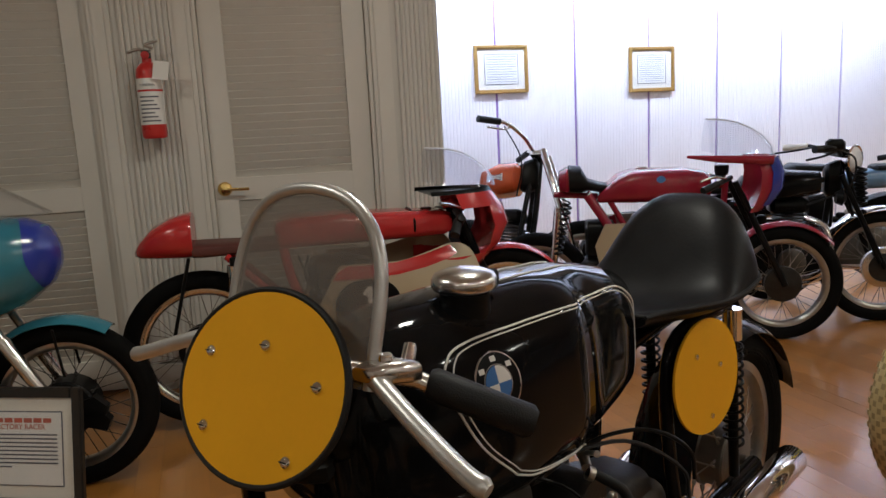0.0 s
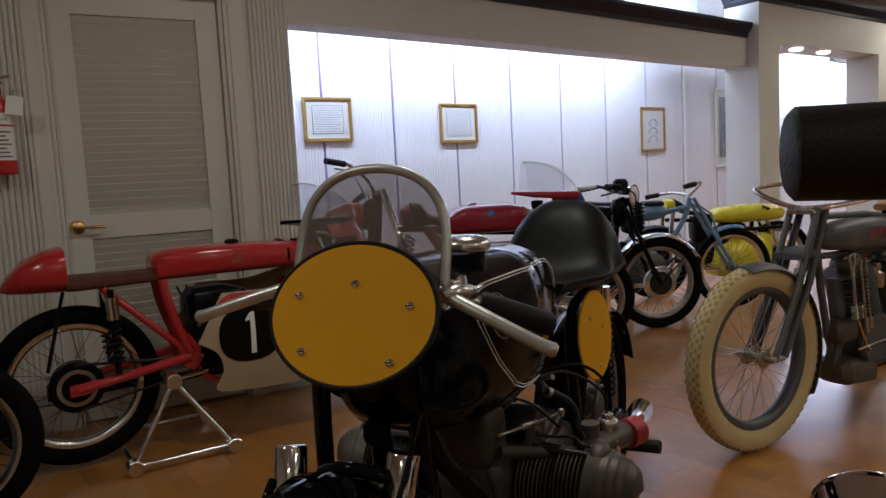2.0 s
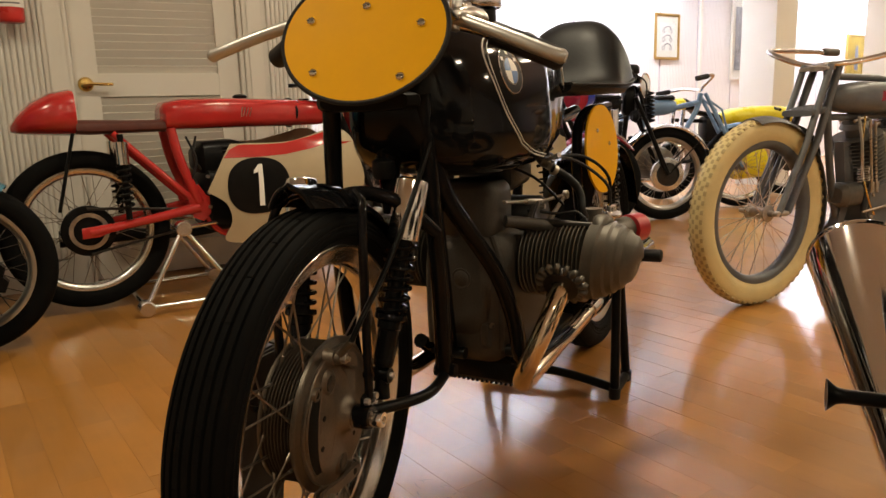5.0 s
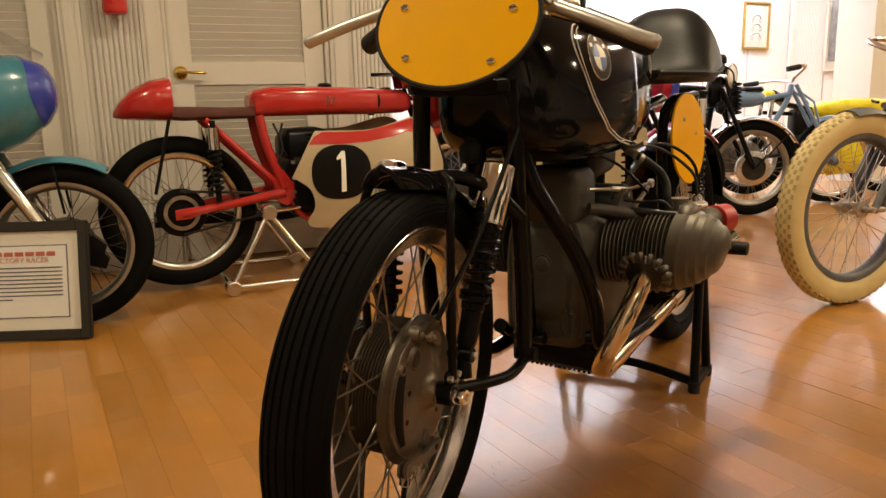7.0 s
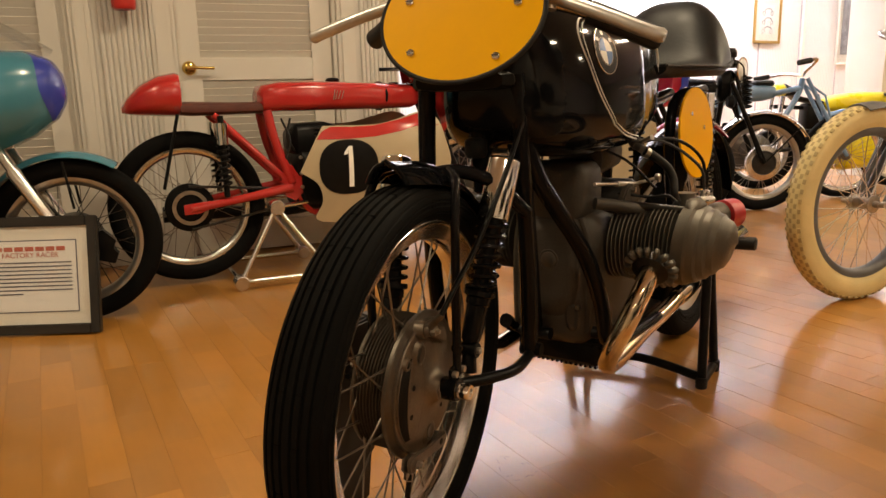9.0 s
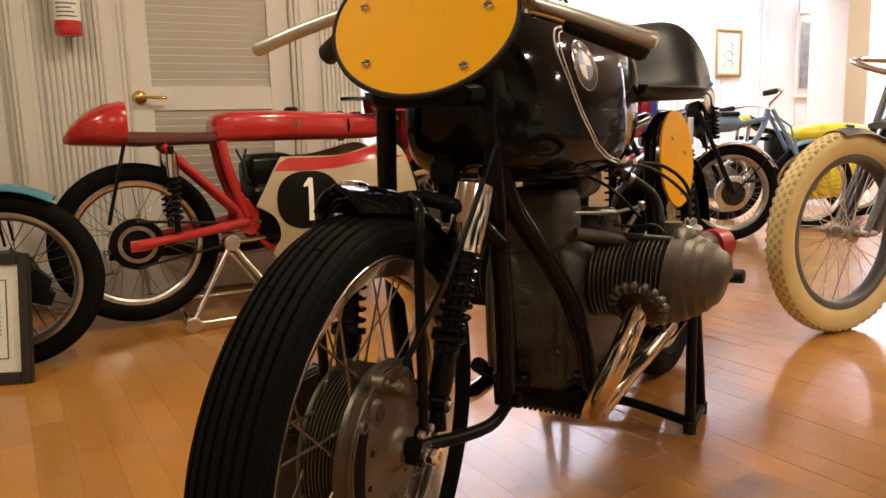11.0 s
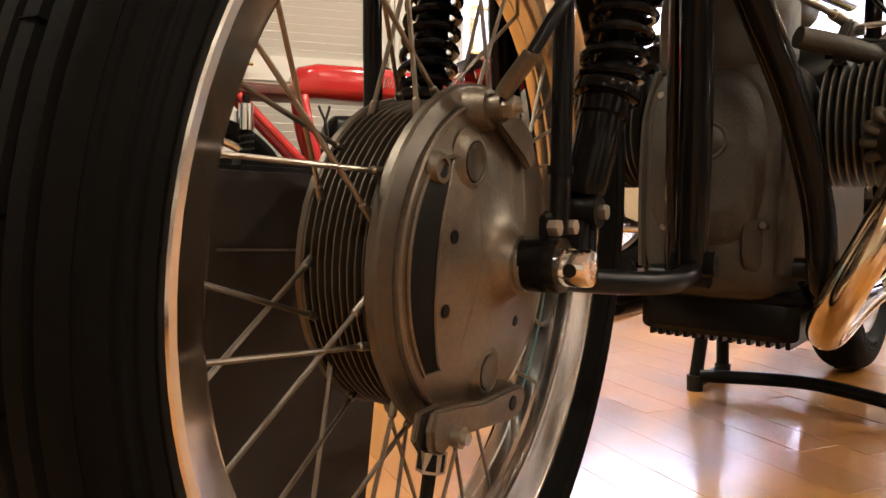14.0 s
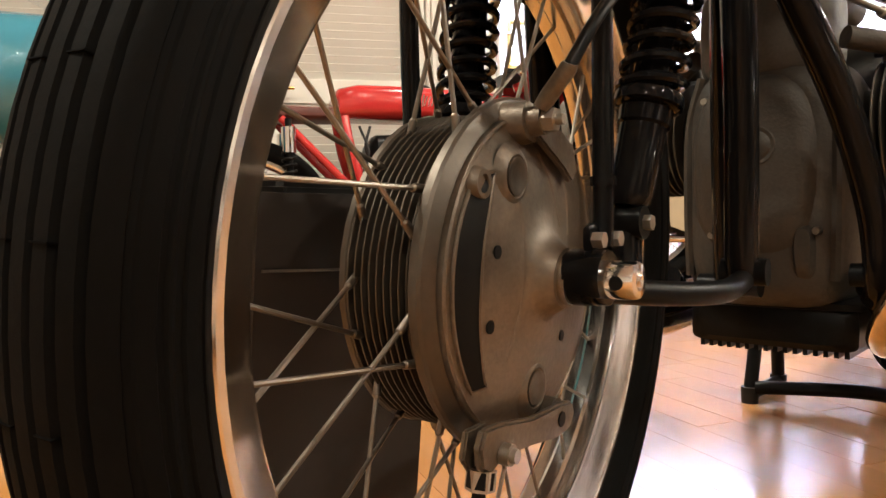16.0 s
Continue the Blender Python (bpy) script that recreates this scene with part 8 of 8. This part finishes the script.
part("grip", bar([(-0.29, -0.315, 0.95), (-0.291, -0.315, 0.95), (-0.38, -0.33, 0.935)], [0.012, 0.018, 0.018], 10), GRIPR, bl)
part("grip", bar([(-0.32, 0.28, 0.862), (-0.321, 0.28, 0.862), (-0.42, 0.31, 0.845)], [0.012, 0.018, 0.018], 10), GRIPR, bl)
for s in (-1, 1):
    part("fork_brace", bar([(0.0, s * 0.055, 0.52), (-0.06, s * 0.05, 0.72), (-0.17, s * 0.04, 0.8)], 0.008, 8), SKYB, bl)
part("handlebar", bar(curve([(-0.36, -0.33, 0.937), (-0.25, -0.3, 0.955), (-0.28, -0.21, 0.88), (-0.22, -0.06, 0.862), (-0.2, 0.05, 0.862), (-0.24, 0.2, 0.876), (-0.32, 0.28, 0.862), (-0.4, 0.305, 0.848)], 6), 0.011), CHROME, bl, "chromed raised handlebar")
part("fuel_tank", loft([(-0.72, 0, 0.73, 0.05, 0.04), (-0.68, 0, 0.745, 0.085, 0.06), (-0.48, 0, 0.75, 0.085, 0.06), (-0.4, 0, 0.75, 0.05, 0.04)], 20, 3), SKYB, bl)
part("tank_pad", loft([(-0.56, 0, 0.81, 0.05, 0.015), (-0.54, 0, 0.815, 0.08, 0.02), (-0.43, 0, 0.815, 0.08, 0.02), (-0.41, 0, 0.81, 0.05, 0.015)], 16, 3), LEATHER, bl)
part("saddle", loft([(-1.05, 0, 0.82, 0.06, 0.02), (-1.0, 0, 0.83, 0.12, 0.03), (-0.85, 0, 0.82, 0.08, 0.025), (-0.76, 0, 0.82, 0.03, 0.02)], 20, 2.5), LEATHER, bl)
fins(bl, -0.58, 0.4, CAST, 0.06, 7)
mudguard(bl, 0.12, 0.3, 120, 75, SKYB, 0.04)

# lemon yellow machine
ye = thing("motorcycle", pose(5.35, 2.3, 0, 0, 0, -31), "lemon yellow racing motorcycle with a long tank and belly fairing", "motorcycle")
common(ye, 1.06, 0.29, 0.07, 0.225, DRUMHUB, 0.015, ALLOY, SATINB, head=(-0.2, 0.7), tail=0.64)
ft = part("fuel_tank", loft([(-0.63, 0, 0.64, 0.03, 0.015), (-0.6, 0, 0.645, 0.08, 0.04), (-0.5, 0, 0.655, 0.12, 0.065), (-0.3, 0, 0.66, 0.13, 0.075), (-0.1, 0, 0.66, 0.12, 0.07), (0.0, 0, 0.655, 0.09, 0.055), (0.04, 0, 0.65, 0.05, 0.03)], 26, 2.6), LEMON, ye, "long lemon yellow fuel tank", smooth=55)
part("seat_tail", loft([(-1.0, 0, 0.76, 0.05, 0.03), (-0.98, 0, 0.765, 0.09, 0.045), (-0.93, 0, 0.765, 0.1, 0.05), (-0.9, 0, 0.76, 0.08, 0.04)], 20, 3), LEMON, ye, "lemon yellow seat tail")
part("seat", loft([(-0.92, 0, 0.765, 0.06, 0.035), (-0.9, 0, 0.765, 0.095, 0.048), (-0.85, 0, 0.75, 0.095, 0.035), (-0.8, 0, 0.7, 0.1, 0.02), (-0.62, 0, 0.66, 0.09, 0.02)], 20, 3), LEATHER, ye)
mudguard(ye, -1.06, 0.29, 135, 45, SATINB, 0.06, "black rear mudguard")
part("belly_fairing", loft([(-0.62, 0, 0.28, 0.06, 0.06), (-0.58, 0, 0.29, 0.16, 0.13), (-0.45, 0, 0.3, 0.19, 0.16), (-0.2, 0, 0.33, 0.18, 0.17), (-0.1, 0, 0.36, 0.1, 0.14)], 24, 3), LEMON, ye, "lemon yellow belly fairing")
part("side_stripe", bar([(-0.55, -0.12, 0.545), (-0.3, -0.15, 0.54), (0.0, -0.13, 0.545)], 0.014, 10), SATINB, ye)
fins(ye, -0.4, 0.42, SATINB, 0.06, 7)
part("handlebar", bar([(-0.2, -0.22, 0.7), (-0.15, 0, 0.72), (-0.2, 0.22, 0.7)], 0.012), SATINB, ye)

# maroon roadster behind the cream-tyred machine
mr = thing("antique_motorcycle", pose(3.62, 0.74, 0, 0, 0, 172), "dark maroon antique motorcycle with a black swept handlebar", "motorcycle")
common(mr, 1.45, 0.34, 0.08, 0.27, SMALLHUB, 0.014, SATINB, DMAROON, head=(-0.3, 0.88))
part("fuel_tank", loft([(-1.05, 0, 0.74, 0.03, 0.03), (-1.0, 0, 0.76, 0.09, 0.07), (-0.78, 0, 0.8, 0.12, 0.105), (-0.52, 0, 0.845, 0.11, 0.1), (-0.34, 0, 0.87, 0.05, 0.05)], 24, 2.6), DMAROON, mr, "rounded maroon fuel tank")
part("handlebar", bar(curve([(-0.95, -0.36, 0.97), (-0.7, -0.32, 0.98), (-0.4, -0.12, 0.96), (-0.3, 0, 0.92), (-0.4, 0.12, 0.96), (-0.7, 0.32, 0.98), (-0.95, 0.36, 0.97)], 6), 0.012), SATINB, mr)
mudguard(mr, 0, 0.34, 160, 30, DMAROON, 0.055)
part("saddle", loft([(-1.35, 0, 0.8, 0.06, 0.02), (-1.28, 0, 0.82, 0.13, 0.03), (-1.1, 0, 0.8, 0.08, 0.025), (-1.02, 0, 0.8, 0.03, 0.02)], 20, 2.5), TAN, mr)
fins(mr, -0.65, 0.45)

# a tall glazed cabinet at the far end
cb = thing("display_cabinet", pose(13.6, 2.6, 0, 0, 0, 0), "dark wooden display cabinet with glass doors", "cabinet")
part("carcass", cube((-0.6, 0.0, 0), (0.6, 0.4, 0.6)), BLACKW, cb, smooth=0, bevel=0.01)
part("back", cube((-0.6, 0.36, 0.6), (0.6, 0.4, 1.9)), BOARD, cb, smooth=0)
part("cornice", cube((-0.65, -0.04, 1.9), (0.65, 0.4, 2.02)), BLACKW, cb, smooth=0, bevel=0.015)
for x0 in (-0.6, -0.03, 0.54):
    part("stile", cube((x0, 0, 0.6), (x0 + 0.06, 0.36 if x0 != -0.03 else 0.04, 1.9)), BLACKW, cb, smooth=0, bevel=0.005)
for x0, x1 in ((-0.54, -0.03), (0.03, 0.54)):
    g = part("glass_pane", cube((x0, 0.015, 0.6), (x1, 0.02, 1.9)), CLEAR, cb, smooth=0)
    g.visible_shadow = False
for z in (1.0, 1.4):
    part("shelf", cube((-0.54, 0.06, z), (0.54, 0.36, z + 0.02)), WHITE, cb, smooth=0)

# ---------------------------------------------------------------- fire extinguisher on the door wall
fe = thing("fire_extinguisher", DW @ Matrix.Translation((-0.615, -0.1, 1.2)) @ Matrix.Diagonal((1, 1, 0.87, 1)), "red fire extinguisher with paper labels hung on the wall", "fire extinguisher")
cyl = part("cylinder", lathe([(0.0, 0.0), (0.044, 0.0), (0.051, 0.008), (0.053, 0.02), (0.053, 0.32), (0.05, 0.345), (0.034, 0.372), (0.02, 0.382), (0.02, 0.4), (0, 0.4)], seg=36), EXTRED, fe)
part("label", lathe([(0.0536, 0.07), (0.054, 0.07), (0.054, 0.235), (0.0536, 0.235)], seg=36, closed=True), PAPER, cyl, "white printed paper label")
part("label", lathe([(0.0536, 0.245), (0.054, 0.245), (0.054, 0.3), (0.0536, 0.3)], seg=36, closed=True), PAPER, cyl)
for i in range(7):
    rows = [[(0.055 * math.cos(radians(q)), 0.055 * math.sin(radians(q)), 0.085 + i * 0.02 + dz) for dz in (0, 0.007)] for q in range(-135, -44 - 12 * (i % 3), 6)]
    part("label_bar", sheet(rows, 0.0005), INK, cyl)
cu = bpy.data.curves.new("label_word", "FONT")
cu.body, cu.size, cu.align_x, cu.extrude = "HALON", 0.018, "CENTER", 0.0003
tx = new("label_word", cu)
tx.parent, tx.matrix_local = cyl, pose(0, -0.0558, 0.262, 90)
cu.materials.append(INK)
vl = part("valve", bar([(0, 0, 0.395), (0, 0, 0.44)], 0.02, 14), DARKM, fe, "dark metal valve")
part("handle", bar(curve([(0.02, -0.005, 0.43), (-0.03, -0.01, 0.445), (-0.075, -0.012, 0.43)], 4), 0.008), STEEL, vl)
part("squeeze_lever", bar(curve([(0.03, -0.005, 0.45), (0.0, -0.006, 0.468), (0.055, -0.01, 0.485)], 4), 0.007), STEEL, vl)
part("gauge", lathe([(0, 0), (0.018, 0), (0.018, -0.012), (0, -0.014)], (0, -0.02, 0.415), "y", 20), RACERED, vl)
part("inspection_tag", cube((-0.022, -0.066, 0.295), (0.043, -0.0645, 0.385), pose(0, 0, 0, 0, 9, 0)), PAPER, fe, "white paper inspection tag", smooth=0)
part("bracket", cube((-0.02, 0.055, 0.1), (0.02, 0.079, 0.36)), STEEL, fe, smooth=0)


# ---------------------------------------------------------------- wooden floor, plank by plank
fl = part("floor", cube((-4.5, -4.5, -0.1), (17, 5.2, -0.004)), JOINT, smooth=0)
tagged(fl, "varnished orange-brown oak strip floor", "floor", kind="structure")
rng = random.Random(5)
PW = 0.083
tilt = random.Random(11)  # strips never lie quite level
near_count, rest_v, rest_f = 0, [], []
proto = {}


def plank_mesh(length):
    key = round(length, 2)
    if key not in proto:
        bm = bmesh.new()
        w, b, top = PW / 2 - 0.0001, 0.0003, 0.0
        lo = [(-w, 0.0001), (w, 0.0001), (w, key - 0.0001), (-w, key - 0.0001)]
        hi = [(-w + b, 0.0001 + b), (w - b, 0.0001 + b), (w - b, key - 0.0001 - b), (-w + b, key - 0.0001 - b)]
        rows = [[bm.verts.new((x, y, z)) for x, y in ring] for ring, z in ((lo, -0.0042), (lo, -0.0003), (hi, top))]
        for a, c in zip(rows, rows[1:]):
            for k in range(4):
                bm.faces.new((a[k], a[(k + 1) % 4], c[(k + 1) % 4], c[k]))
        bm.faces.new(rows[2])
        me = bpy.data.meshes.new("plank")
        bm.normal_update()
        bm.to_mesh(me)
        bm.free()
        me.materials.append(PLANK)
        proto[key] = me
    return proto[key]


x = -4.45
while x < 16.9:
    y = -4.5 - rng.random() * 0.8
    while y < 5.1:
        length = rng.choice((0.3, 0.38, 0.45, 0.6))
        y0, y1 = max(y, -4.5), min(y + length, 5.15)
        if y1 - y0 > 0.03:
            if near_count < 300 and -1.1 < x < 2.6 and y1 > -0.1 and y0 < 2.1 and y0 == y and y1 == y + length:
                o = new("plank", plank_mesh(length))
                o.parent = fl
                o.matrix_local = Matrix.Translation((x, y, 0)) @ Matrix.Rotation(radians(tilt.uniform(-0.15, 0.15)), 4, "Y") @ Matrix.Rotation(radians(tilt.uniform(-0.05, 0.05)), 4, "X")
                near_count += 1
            else:
                n, w = len(rest_v), PW / 2
                rest_v += [(x - w, y0, 0), (x + w, y0, 0), (x + w, y1, 0), (x - w, y1, 0)]
                rest_v += [(a, b, -0.0042) for a, b, _ in rest_v[-4:]]
                rest_f += [(n, n + 1, n + 2, n + 3), (n + 4, n + 5, n + 1, n), (n + 5, n + 6, n + 2, n + 1), (n + 6, n + 7, n + 3, n + 2), (n + 7, n + 4, n, n + 3)]
        y += length
    x += PW
me = bpy.data.meshes.new("planking")
me.from_pydata(rest_v, [], rest_f)
me.materials.append(PLANK_REST)
ob = new("planking", me)
ob.parent = fl
tagged(ob, "varnished oak floor strips", kind="stuff")

# scuffs in the varnish beside the front wheel
bm = bmesh.new()
sc = random.Random(3)
for k in range(11):
    sx, sy, way, length = 0.27 + sc.uniform(-0.04, 0.05), 0.16 + sc.uniform(-0.05, 0.06), sc.uniform(0, 3.1), sc.uniform(0.008, 0.03)
    for i in range(5):
        a, b = (i - 2.5) / 5 * length, (i - 1.5) / 5 * length
        w = 0.0007 * (1 - abs(i - 2) / 3.2)
        c, d = math.cos(way + 0.3 * math.sin(i + k)), math.sin(way + 0.3 * math.sin(i + k))
        bm.faces.new([bm.verts.new((sx + u * c - v * d, sy + u * d + v * c, 0.0007)) for u, v in ((a, -w), (b, -w), (b, w), (a, w))])
tagged(part("floor_scuff", bm, JOINTD, smooth=0), "small dark scuff marks in the floor varnish", "scuff marks", kind="structure")
